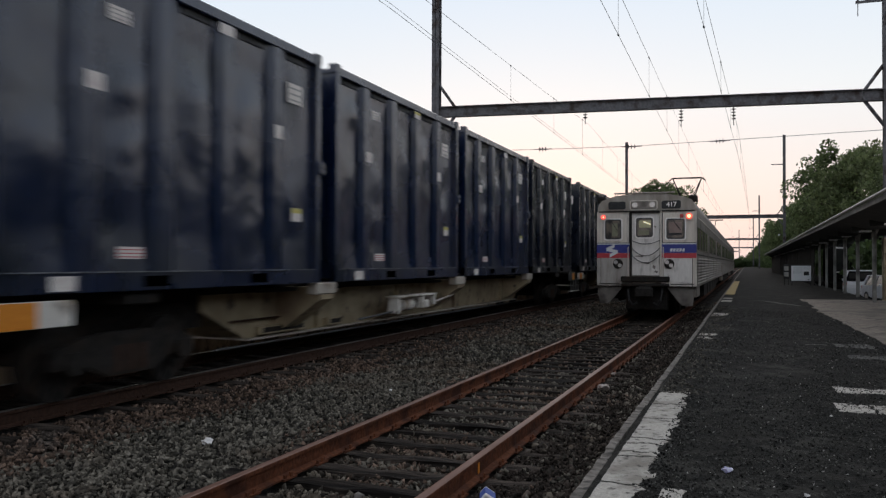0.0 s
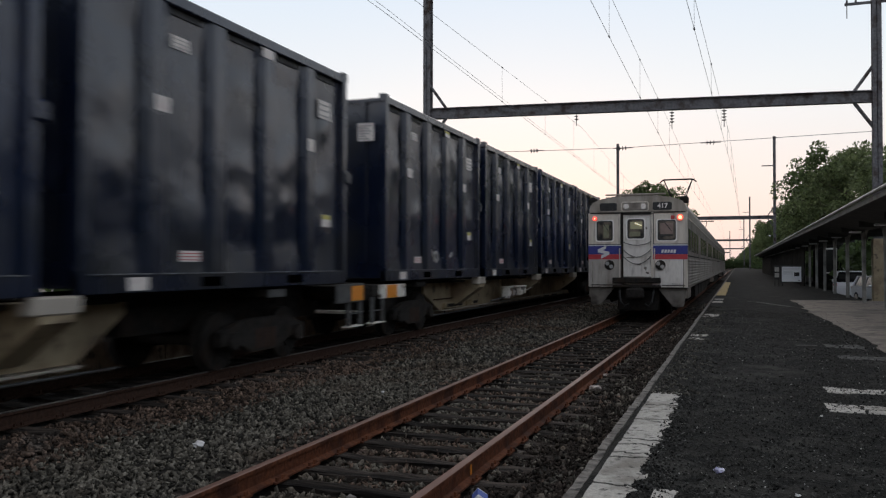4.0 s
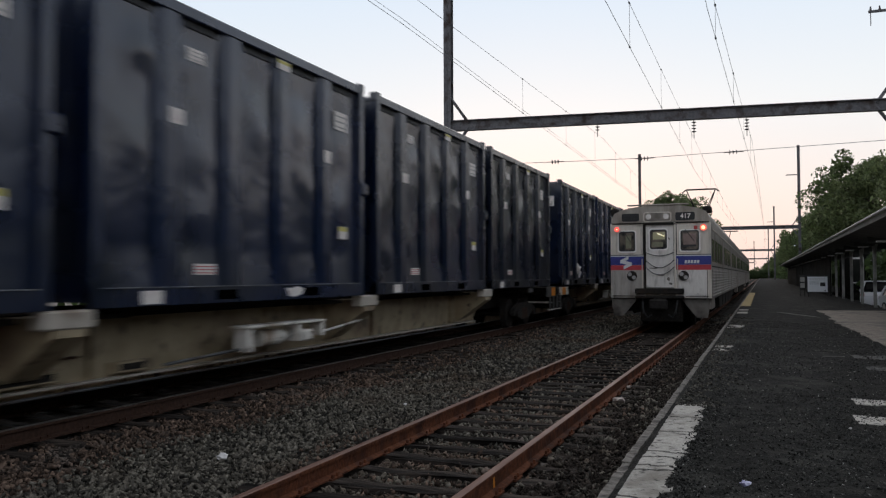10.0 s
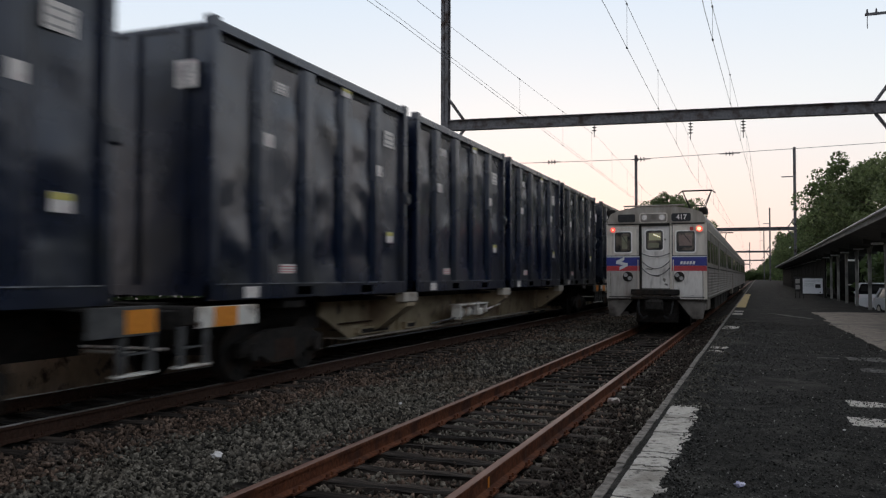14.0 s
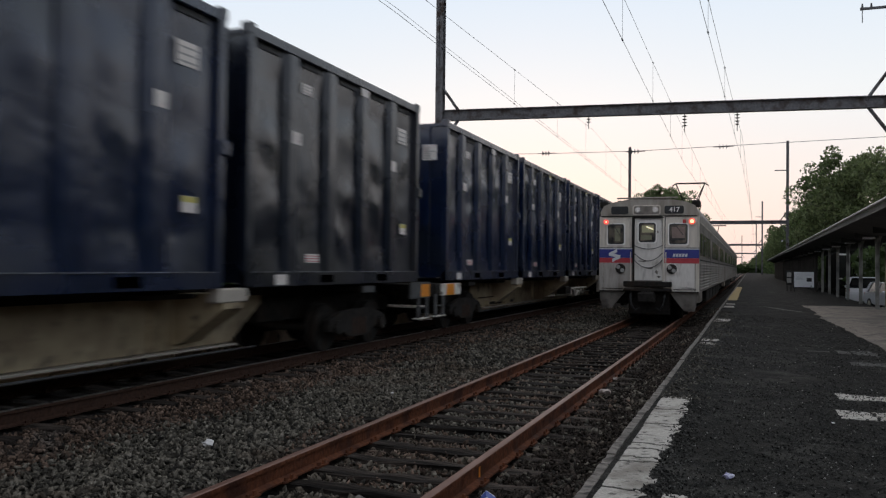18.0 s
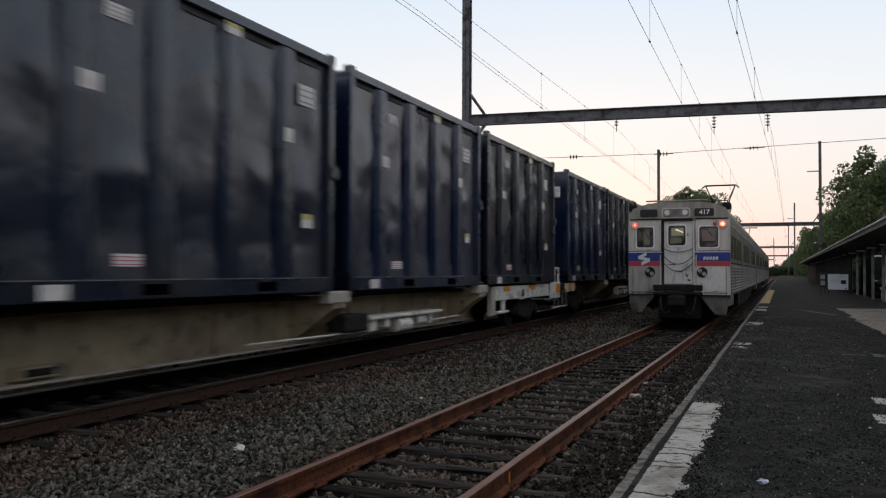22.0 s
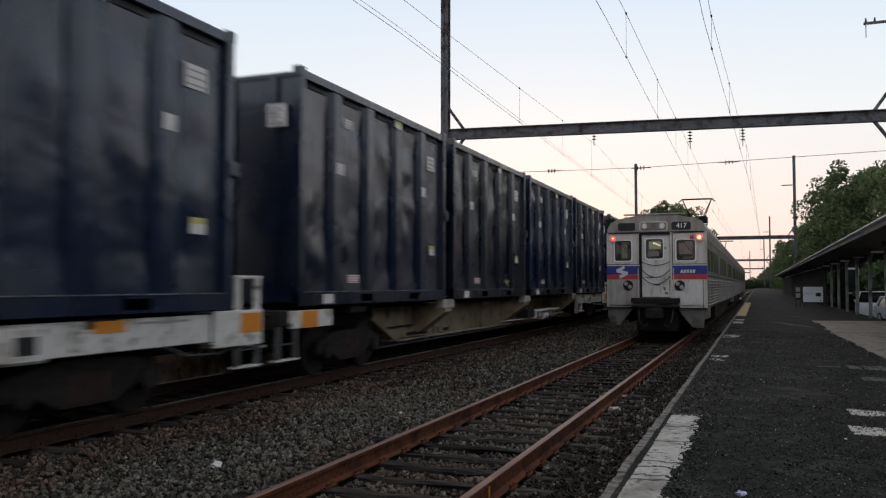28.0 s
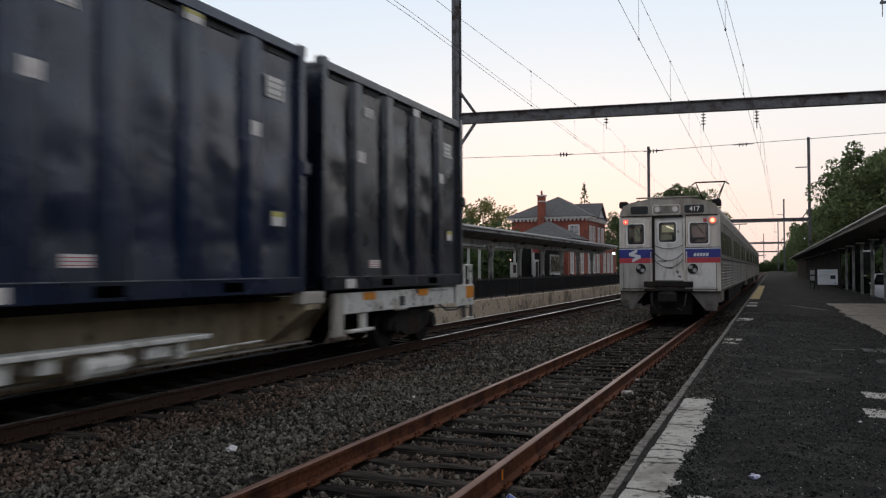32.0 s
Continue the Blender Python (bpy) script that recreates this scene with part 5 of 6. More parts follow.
        prism(bm, [(x, 1.97), (x + 0.066, 1.97), (x + 0.086, 2.065), (x + 0.02, 2.065)], "y", -0.010, -0.006)
        part("lettering_bar", bm, WHITE_FILM, c, "plain white bar in place of a letter")
    return c


def pantograph(at):
    p = thing("pantograph", "raised dark diamond pantograph on the train roof", "pantograph", at=at)
    part("base", boxes((-0.5, 0.5, -0.5, 0.5, 0.0, 0.12)), DARK_STEEL, p)
    for s in (-1, 1):
        part("lower_arm", tubes(((s * 0.5, 0.0, 0.1), (s * 0.22, 0.7, 1.25), 0.035), ((s * 0.5, 0.0, 0.1), (s * 0.22, -0.7, 1.25), 0.035)), DARK_STEEL, p)
        part("arm", tubes(((s * 0.24, 0.7, 1.25), (s * 0.78, 0.06, 2.58), 0.028), ((s * 0.24, -0.7, 1.25), (s * 0.78, -0.06, 2.58), 0.024)), DARK_STEEL, p)
    part("brace", tubes(((-0.42, -0.5, 1.7), (0.42, -0.5, 1.7), 0.02), ((0, -0.7, 1.25), (0, -0.5, 1.7), 0.02), ((-0.24, -0.7, 1.25), (0.24, -0.7, 1.25), 0.03)), DARK_STEEL, p)
    part("head", tubes(((-0.8, 0, 2.6), (0.8, 0, 2.6), 0.045), ((0.8, 0, 2.6), (1.0, 0, 2.45), 0.035), ((-0.8, 0, 2.6), (-1.0, 0, 2.45), 0.035)), DARK_STEEL, p)
    return p


TX = -2.87
commuter_car("stainless commuter train car with blue and red bands, tail lamps lit", True).matrix_basis = pose(TX, 25.3, 0)
plain_car = commuter_car("stainless commuter train car coupled ahead", False)
plain_car.matrix_basis = pose(TX, 25.3 + 26.0, 0)
copy_thing(plain_car, pose(TX, 25.3 + 52.0, 0))
pantograph((-3.15, 48.0, 3.86))
far_head = thing("pantograph", "raised single-arm pantograph on a far train car", "pantograph", at=(-2.9, 84.0, 3.86))
part("arm", tubes(((0.0, 1.0, 0.1), (-0.12, 0.2, 0.9), 0.04), ((-0.12, 0.2, 0.9), (0.1, 0.0, 2.0), 0.035)), DARK_STEEL, far_head)
part("head", tubes(((-0.75, 0, 2.02), (0.75, 0, 2.02), 0.05)), DARK_STEEL, far_head)


# ---- overhead line ----
def gantry(y_left, y_right, x_left, x_right, beam, top, label):
    g = thing("line_gantry", label, "gantry", "gantries along the line")
    for x, y in ((x_left, y_left), (x_right, y_right)):
        bm = bmesh.new()
        a, b, tw = 0.21, 0.21, 0.03
        for q in ((x - a, x + a, y - b, y - b + tw), (x - a, x + a, y + b - tw, y + b), (x - tw / 2, x + tw / 2, y - b, y + b)):
            box(bm, *q, -0.5, top)
        part("post", bm, GANTRY, g)
        if y < 60 and x > 0:
            part("post_casing", boxes((x - 0.27, x + 0.27, y - 0.27, y + 0.27, -0.5, 2.9), bevel=0.03), TAN, g, "tan weathered casing round the post foot")
        s = 1 if x < 0 else -1
        k = 0 if x < 0 else 1
        dy = (y_right - y_left) / (x_right - x_left) * s
        part("brace", tubes(((x + s * 0.1, y, beam + 1.6), (x + s * 1.15, y + dy, beam + 0.1), 0.09, 6), ((x + s * 0.1, y, beam - 1.6), (x + s * 1.15, y + dy, beam - 0.1), 0.09, 6)), GANTRY, g)
    if y_left > 100:
        part("arm", boxes((x_right - 1.9, x_right, y_right - 0.06, y_right + 0.06, top - 4.7, top - 4.55)), GANTRY, g)
    d = Vector((x_right - x_left, y_right - y_left, 0))
    n = Vector((-d.y, d.x, 0)).normalized() * 0.2
    p, q = Vector((x_left, y_left, beam)), Vector((x_right, y_right, beam))
    for z0, z1, k in ((-0.29, -0.25, 1), (0.25, 0.29, 1), (-0.26, 0.26, 0.12)):
        bm = bmesh.new()
        lo = [bm.verts.new(v + Vector((0, 0, z))) for z in (z0, z1) for v in (p - n * k, q - n * k, q + n * k, p + n * k)]
        for f in ((3, 2, 1, 0), (4, 5, 6, 7), (0, 1, 5, 4), (1, 2, 6, 5), (2, 3, 7, 6), (3, 0, 4, 7)):
            bm.faces.new([lo[i] for i in f])
        part("beam", bm, GANTRY, g)
    return g


gantry(41.9, 44.8, -16.05, 6.5, 9.92, 22.0, "dark steel line gantry with a braced cross beam")
o = thing("signal_arm", "dark cross arm with insulators on the gantry post", "gantry arm", at=(6.3, 44.8, 14.6))
part("arm", boxes((-1.2, 1.0, -0.05, 0.05, -0.06, 0.06)), GANTRY, o)
for x in (-1.1, -0.7):
    part("insulator", tubes(((x, 0, 0.06), (x, 0, 0.26), 0.06, 8, 0.03)), INSULATOR, o)
part("hanger", tubes(((-1.1, 0, -0.06), (-1.1, 0, -0.7), 0.02)), GANTRY, o)
for y, x, h in ((139, 5.6, 9.18), (260, 3.55, 9.03), (385, 2.8, 8.8), (520, -4.2, 9.05)):
    gantry(y, y, x - 24.5, x, h, 22.0, "dark steel line gantry far along the track")


def wire(name, pts, r, parent):
    return part(name, pipe(bmesh.new(), pts, r), WIRE, parent)


def along(rows, y):
    return [float(np.interp(y, [r[0] for r in rows], [r[k] for r in rows])) for k in (1, 2)]


# y, x, height of trolley wire and of messenger wire
RUNS = [("trolley and messenger wires over the platform track", [(-50, -2.9, 6.96), (16, -2.76, 6.96), (43.5, -3.12, 6.96), (139, -2.4, 6.96), (260, -3.1, 6.96), (385, -2.8, 6.96)],
         [(-50, 8.4), (-25, 7.85), (0, 7.75), (19, 8.0), (32, 8.3), (43.5, 8.6), (65, 7.95), (91, 7.7), (117, 7.95), (139, 8.5), (200, 7.5), (260, 8.5), (320, 7.5), (385, 8.5)]),
        ("trolley and messenger wires beside the platform", [(-50, -1.2, 6.96), (17, -0.94, 6.96), (43.5, -0.36, 6.96), (71, 0.0, 6.96), (139, 0.6, 6.96), (260, 0.2, 6.96), (385, 0.2, 6.96)],
         [(-50, 8.3), (-25, 7.8), (0, 7.6), (19, 7.71), (32, 7.95), (43.5, 8.3), (65, 7.9), (91, 7.7), (117, 7.95), (139, 8.4), (200, 7.5), (260, 8.4), (320, 7.5), (385, 8.4)]),
        ("trolley and messenger wires over the freight track", [(-50, -7.7, 7.12), (16, -7.22, 7.12), (43.5, -7.85, 7.14), (57, -8.2, 7.16), (139, -7.6, 7.0), (260, -8.0, 7.0), (385, -7.7, 7.0)],
         [(-50, 9.0), (-25, 8.2), (0, 7.85), (19, 8.0), (32, 8.5), (43.5, 9.0), (65, 8.3), (91, 7.9), (117, 8.3), (139, 8.9), (200, 7.7), (260, 8.8), (320, 7.7), (385, 8.8)])]
for lab, trolley, mess in RUNS:
    o = thing("overhead_wires", lab, "overhead wires")
    wire("trolley_wire", [(x, y, z) for y, x, z in trolley], 0.0058, o)
    if trolley[0][1] < -7:
        wire("auxiliary_wire", [(x + 0.06, y, z + 0.06) for y, x, z in trolley], 0.0048, o)
    wire("messenger_wire", [(along(trolley, y)[0], y, z) for y, z in mess], 0.0056, o)
    for k in range(16):
        y = -10 + 7.3 * k
        x, z = along(trolley, y)
        top = float(np.interp(y, [m[0] for m in mess], [m[1] for m in mess]))
        part("dropper", tubes(((x, y, z), (x, y, top), 0.004, 4)), WIRE, o)
        for h in (z, top):
            part("clamp", tubes(((x, y - 0.05, h), (x, y + 0.05, h), 0.022, 6)), WIRE, o)


def insulator_string(at, axis, n, label):
    o = thing("insulator_string", label, "insulator", "insulators of the overhead line", at=at)
    d = Vector(axis)
    part("rod", tubes((-d * 0.3, d * (0.16 * n + 0.2), 0.02)), INSULATOR, o)
    for k in range(n):
        part("disc", tubes((d * (0.16 * k), d * (0.16 * k + 0.05), 0.13, 10, 0.05)), INSULATOR, o)
    return o


for x in (-8.0, -3.15, -0.6):
    y = 41.9 + (x + 15.9) * 2.8 / 21.5
    insulator_string((x, y, 9.5), (0, 0, -1), 4 if x > -5 else 2, "dark disc insulators hanging from the gantry beam")
o = thing("cross_span_wire", "thin cross wire spanned under the gantry beam", "overhead wires")
wire("span", [(-16.0, 41.9, 7.75), (-10.2, 42.6, 7.7), (-5.6, 43.3, 7.75), (6.3, 44.8, 8.2)], 0.014, o)
for x in (-10.2, -5.6, -1.25):
    insulator_string((x - 0.2, 41.9 + (x + 15.9) * 2.8 / 21.5, 7.72 + max(0, x + 5.6) * 0.036), (1, 0, 0), 3, "dark disc insulators in the cross wire")


# ---- platform canopy on the near side ----
def canopy(x_edge, x_back, x_post, y0, y1, z_edge, base, posts, label, lamps):
    c = tagged(thing("platform_canopy", label, "canopy"), kind="structure")
    s = 1 if x_back > x_edge else -1
    bm = bmesh.new()
    prism(bm, [(x_edge, z_edge), (x_post, z_edge - 0.28), (x_back, z_edge), (x_back, z_edge + 0.1), (x_post, z_edge - 0.18), (x_edge, z_edge + 0.1)], "y", y0, y1)
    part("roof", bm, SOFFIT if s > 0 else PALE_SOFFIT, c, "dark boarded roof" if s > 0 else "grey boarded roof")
    part("fascia", boxes((min(x_edge, x_edge - s * 0.05), max(x_edge, x_edge - s * 0.05), y0, y1, z_edge - 0.06, z_edge + 0.05)), DARK_PAINT if s > 0 else ROOF_EDGE, c)
    part("gutter", boxes((min(x_edge - s * 0.05, x_edge - s * 0.17), max(x_edge - s * 0.05, x_edge - s * 0.17), y0, y1, z_edge + (0.085 if s > 0 else 0.06), z_edge + 0.14), bevel=0.015), TRIM, c, "pale gutter")
    for y in posts:
        half = 0.07 if s > 0 else 0.095
        post = part("post", boxes((x_post - half, x_post + half, y - half, y + half, base, z_edge - 0.28), bevel=0.02), WOODPOST, c)
        if s < 0:
            part("foot", boxes((x_post - half - 0.03, x_post + half + 0.03, y - half - 0.03, y + half + 0.03, base, base + 0.28), bevel=0.015), WOODPOST, post)
            part("collar", boxes((x_post - half - 0.02, x_post + half + 0.02, y - half - 0.02, y + half + 0.02, z_edge - 1.1, z_edge - 1.02), bevel=0.01), WOODPOST, post)
        for k in (-1, 1):
            drop = 0.95 if s > 0 else 1.2
            arm = [(x_post, y + k * 0.1, z_edge - drop), (x_post, y + k * 0.22, z_edge - 0.63 * drop), (x_post, y + k * 0.5, z_edge - 0.4 * drop), (x_post, y + k * 0.85, z_edge - 0.28)]
            part("bracket", pipe(bmesh.new(), arm, 0.055 if s > 0 else 0.085, 6), WOODPOST, c)
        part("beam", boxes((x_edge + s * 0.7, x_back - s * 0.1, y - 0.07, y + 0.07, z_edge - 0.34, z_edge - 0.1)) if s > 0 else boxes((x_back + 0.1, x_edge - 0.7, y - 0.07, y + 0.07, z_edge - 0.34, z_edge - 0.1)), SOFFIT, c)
    if s < 0:
        part("frieze", boxes((x_post - 0.1, x_post + 0.1, y0, y1, z_edge - 0.5, z_edge - 0.285)), WOODPOST, c, "grey timber frieze along the posts")
        part("roof_sheet", boxes((x_back, x_edge - 0.02, y0 - 0.1, y1 + 0.1, z_edge + 0.15, z_edge + 0.18)), ROOF_EDGE, c, "pale metal roof sheet")
    for y in lamps:
        part("lamp_panel", boxes((x_edge + s * 1.1 - 0.2, x_edge + s * 1.1 + 0.2, y - 0.2, y + 0.2, z_edge - 0.38, z_edge - 0.31), bevel=0.02), SIGN_WHITE, c, "unlit white lamp panel")
    return c


canopy(3.1, 6.2, 4.6, 12, 160, 3.2, 0.15, [40.1 + 5.0 * k for k in range(-5, 24)], "long dark platform canopy on pale posts", [22.1 + 6.1 * k for k in range(20)])


def notice_board(at):
    b = thing("notice_board", "white notice board in a dark frame on the platform", "sign", at=at)
    part("panel", boxes((-0.61, 0.61, -0.03, 0.03, 0.32, 1.34), bevel=0.008), SIGN_WHITE, b)
    part("frame", boxes((-0.7, 0.7, 0.03, 0.08, 0.26, 1.42), bevel=0.01), BLACK_RUBBER_AND_SHADE, b)
    part("leg", boxes((-0.6, -0.54, 0.03, 0.1, 0, 0.3)), BLACK_RUBBER_AND_SHADE, b)
    part("leg", boxes((0.54, 0.6, 0.03, 0.1, 0, 0.3)), BLACK_RUBBER_AND_SHADE, b)
    part("picture", boxes((0.16, 0.48, -0.036, -0.03, 0.7, 0.95)), BLACK_RUBBER_AND_SHADE, b, "small dark picture block")
    for z in (1.2, 1.12, 1.0, 0.94, 0.88, 0.82):
        part("print_bar", boxes((-0.5, 0.08 if z < 1.1 else 0.45, -0.036, -0.03, z, z + 0.02)), PRINT_GREY, b)
    part("print_block", boxes((0.42, 0.5, -0.036, -0.03, 0.38, 0.44)), BLACK_RUBBER_AND_SHADE, b)
    return b


notice_board(pose(3.45, 60, 0.15))
d = thing("display_case", "dark display case beside the notice board", "display case", at=(2.55, 60.6, 0.15))
part("case", boxes((-0.18, 0.18, -0.1, 0.1, 0.45, 1.42), bevel=0.02), BLACK_RUBBER_AND_SHADE, d)
part("paper", boxes((-0.14, 0.14, -0.108, -0.1, 1.0, 1.3)), GREY_STICKER, d)
part("paper", boxes((-0.14, 0.14, -0.108, -0.1, 0.6, 0.9)), GREY_STICKER, d)
part("leg", boxes((-0.15, -0.1, -0.05, 0.05, 0, 0.45)), BLACK_RUBBER_AND_SHADE, d)
part("leg", boxes((0.1, 0.15, -0.05, 0.05, 0, 0.45)), BLACK_RUBBER_AND_SHADE, d)


def parked_car(label, at):
    """A sport utility car; front towards -y."""
    c = thing("parked_car", label, "car", "cars on the parking ground", at=at)
    bm = bmesh.new()
    prism(bm, [(-2.3, 0.35), (-2.35, 0.75), (-2.2, 0.98), (-1.1, 1.08), (2.2, 1.1), (2.32, 0.8), (2.3, 0.35)], "x", -0.92, 0.92)
    bmesh.ops.bevel(bm, geom=bm.edges[:], offset=0.06, segments=2, affect="EDGES")
    body = part("body", bm, CAR_WHITE, c)
    bm = bmesh.new()
    lo = [(-0.84, -1.15, 1.06), (0.84, -1.15, 1.06), (0.84, 2.15, 1.08), (-0.84, 2.15, 1.08)]
    hi = [(-0.66, -0.45, 1.68), (0.66, -0.45, 1.68), (0.66, 1.85, 1.66), (-0.66, 1.85, 1.66)]
    v = [bm.verts.new(p) for p in lo + hi]
    for f in ((4, 5, 6, 7), (0, 1, 5, 4), (1, 2, 6, 5), (2, 3, 7, 6), (3, 0, 4, 7)):
        bm.faces.new([v[i] for i in f])
    part("glasshouse", bm, CAR_GLASS, c, "dark windows")
    part("roof", boxes((-0.67, 0.67, -0.45, 1.86, 1.66, 1.71), bevel=0.02), CAR_WHITE, c)
    for s in (-1, 1):
        for y0, y1, r in ((-1.15, -0.45, 0.05), (0.5, 0.5, 0.05), (2.1, 1.85, 0.07)):
            part("pillar", tubes(((s * 0.86, y0, 1.06), (s * 0.67, y1, 1.68), r, 6)), CAR_WHITE, c)
        part("headlamp", boxes((min(s * 0.5, s * 0.86), max(s * 0.5, s * 0.86), -2.37, -2.28, 0.72, 0.88), bevel=0.02), LAMP_GLASS, c)
        part("mirror", boxes((min(s * 0.92, s * 1.1), max(s * 0.92, s * 1.1), -0.95, -0.85, 1.05, 1.2), bevel=0.03), CAR_WHITE, c)
        for y in (-1.45, 1.45):
            wh = part("wheel", tubes(((s * 0.72, y, 0.35), (s * 0.93, y, 0.35), 0.35, 24)), BLACK_RUBBER_AND_SHADE, c)
            part("rim", tubes(((s * 0.925, y, 0.35), (s * 0.94, y, 0.35), 0.22, 16)), STAINLESS, wh)
    for s in (-1, 1):
        part("tail_lamp", boxes((min(s * 0.7, s * 0.9), max(s * 0.7, s * 0.9), 2.26, 2.34, 0.85, 1.05), bevel=0.02), TAIL_LENS, c, "red tail lamp")
    part("rear_window", boxes((-0.6, 0.6, 2.0, 2.06, 1.2, 1.56)), DARK_GLASS, c)
    part("grille", boxes((-0.48, 0.48, -2.37, -2.3, 0.5, 0.86), bevel=0.02), BLACK_RUBBER_AND_SHADE, c)
    part("bumper", boxes((-0.85, 0.85, -2.4, -2.28, 0.3, 0.46), bevel=0.03), BLACK_RUBBER_AND_SHADE, c)
    return c


parked_car("white parked sport utility car behind the canopy posts", pose(6.35, 53.5, -0.45, 0, 0, 172))
parked_car("white parked car beside another behind the canopy", pose(7.2, 47.7, -0.45, 0, 0, 12) @ Matrix.Diagonal((1, 0.95, 0.86, 1)))


def board_wall(x, y0, y1, z0, z1, label):
    w = tagged(thing("canopy_back_wall", label, "wall"), kind="structure")
    k, y = 0, y0
    rnd = random.Random(3)
    while y < y1:
        d = rnd.uniform(0.0, 0.03)
        part("plank", boxes((x + d, x + d + 0.06, y + 0.008, y + 0.592, z0, z1)), SHADE_DARK_BOARDS if k % 3 else SHADE_GREY_BOARDS, w)
        y += 0.6
        k += 1
    return w


board_wall(4.3, 61.0, 120.0, 0.15, 2.88, "weathered board wall closing the back of the canopy, canopy shade in its colour")
tagged(new("canopy_back_wall", mesh_of(boxes((4.3, 4.4, 120, 160, 0.15, 2.88)), "canopy_back_wall", SHADE_DARK_BOARDS)), "weathered wall closing the back of the far canopy, canopy shade in its colour", "wall", kind="structure")


def depot():
    h = thing("depot_building", "dark low building with white-framed windows behind the parked cars", "building")
    part("wall", boxes((6.4, 13.0, 75.0, 80.0, 0.0, 3.9)), SHADE_DARK_BOARDS, h)
    part("roof", boxes((6.2, 13.3, 74.7, 80.3, 3.9, 4.1)), ROOFING, h)
    for x in (7.3, 8.75):
        f = part("window", boxes((x - 0.5, x - 0.38, 74.92, 75.0, 1.0, 2.9), (x + 0.38, x + 0.5, 74.92, 75.0, 1.0, 2.9), (x - 0.5, x + 0.5, 74.92, 75.0, 2.9, 3.04), (x - 0.5, x + 0.5, 74.9, 75.0, 0.9, 1.0)), TRIM, h, "white window frame")
        part("pane", boxes((x - 0.38, x + 0.38, 74.97, 74.99, 1.0, 2.9)), DARK_GLASS, f)
    return h


depot()
y_l = thing("yard_lamp", "small lit lamp on a dark pole among the trees", "lamp", at=(6.6, 168, 0))
part("pole", tubes(((0, 0, -0.5), (0, 0, 7.2), 0.08, 8, 0.05), ((0, 0, 7.15), (-0.6, 0, 7.3), 0.04, 6)), GANTRY, y_l)
part("lamp_head", boxes((-0.95, -0.55, -0.15, 0.15, 7.22, 7.36), bevel=0.03), GANTRY, y_l)
part("bulb", boxes((-0.88, -0.62, -0.12, 0.12, 7.12, 7.22), bevel=0.03), YARD_GLOW, y_l, "lit bulb")


# ---- opposite platform, fence, canopy, station house ----
tagged(new("opposite_platform", mesh_of(boxes((-40, -9.75, -20, 150, -0.6, 0.5)), "opposite_platform", CONCRETE)), "raised opposite platform paved with concrete", "platform", kind="structure")
w = tagged(thing("platform_wall", "pale stained concrete wall along the opposite platform edge", "wall"), kind="structure")
for k in range(34):
    part("wall_block", boxes((-9.75, -9.6, -18 + k * 5.0 + 0.01, -13 + k * 5.0 - 0.01, -0.4, 0.52), bevel=0.015), WALL_CONCRETE, w)

# solid sheet, added to darken what shows between the pickets
SCREEN = mesh_of(boxes((-0.004, 0.004, 0.04, 1.83, 0.1, 0.7)), "screen", FENCE)
PICKET = mesh_of(boxes((-0.012, 0.012, 0.0, 0.025, 0.06, 0.78)), "picket", FENCE)
RAILBAR = mesh_of(boxes((-0.02, 0.02, 0.0, 1.86, 0.7, 0.74)), "fence_rail", FENCE)
POST = mesh_of(boxes((-0.035, 0.035, -0.035, 0.035, -0.12, 0.86)), "fence_post", FENCE)
f = thing("platform_fence", "black metal picket fence along the opposite platform", "fence")
rest = bmesh.new()
for k in range(52):
    y = 14.0 + 1.86 * k
    part("fence_post", POST, None, f, at=(-9.72, y, 0.5))
    part("fence_rail", RAILBAR, None, f, at=(-9.72, y, 0.5))
    part("fence_rail", RAILBAR, None, f, at=(-9.72, y, -0.12))
    part("screen", SCREEN, None, f, "solid dark sheet added behind the pickets to darken the gaps", at=(-9.75, y, 0.5))
    for i in range(14):
        p = y + 0.06 + i * 0.127
        if 15 <= k < 31:
            part("picket", PICKET, None, f, at=(-9.72, p, 0.5))
        else:
            box(rest, -9.732, -9.708, p, p + 0.025, 0.56, 1.28)
tagged(part("pickets", rest, FENCE, f), kind="stuff")

canopy(-11.0, -14.4, -12.0, 12, 62.5, 3.2, 0.5, [17.4 + 4.55 * k for k in range(10)], "long canopy on pale braced posts over the opposite platform", [])


def sash(parent, x, y, z, w, h, normal, arched=False):
    """A white sash window on a wall; normal 'y' looks along -y, 'x' along +x."""
    def at(a0, a1, d0, d1, z0, z1):
        return (x + a0, x + a1, y - d1, y - d0, z0, z1) if normal == "y" else (x + d0, x + d1, y + a0, y + a1, z0, z1)
    f = part("window", boxes(at(-w / 2 - 0.1, -w / 2, 0, 0.08, z - 0.1, z + h + 0.1), at(w / 2, w / 2 + 0.1, 0, 0.08, z - 0.1, z + h + 0.1), at(-w / 2, w / 2, 0, 0.08, z + h, z + h + 0.12),
                              at(-w / 2, w / 2, 0, 0.1, z - 0.12, z), at(-w / 2, w / 2, 0, 0.06, z + h / 2 - 0.04, z + h / 2 + 0.04), at(-0.03, 0.03, 0, 0.05, z, z + h)), TRIM, parent, "white sash frame")
    part("pane", boxes(at(-w / 2, w / 2, 0.004, 0.02, z, z + h)), PALE_CURTAIN, f)


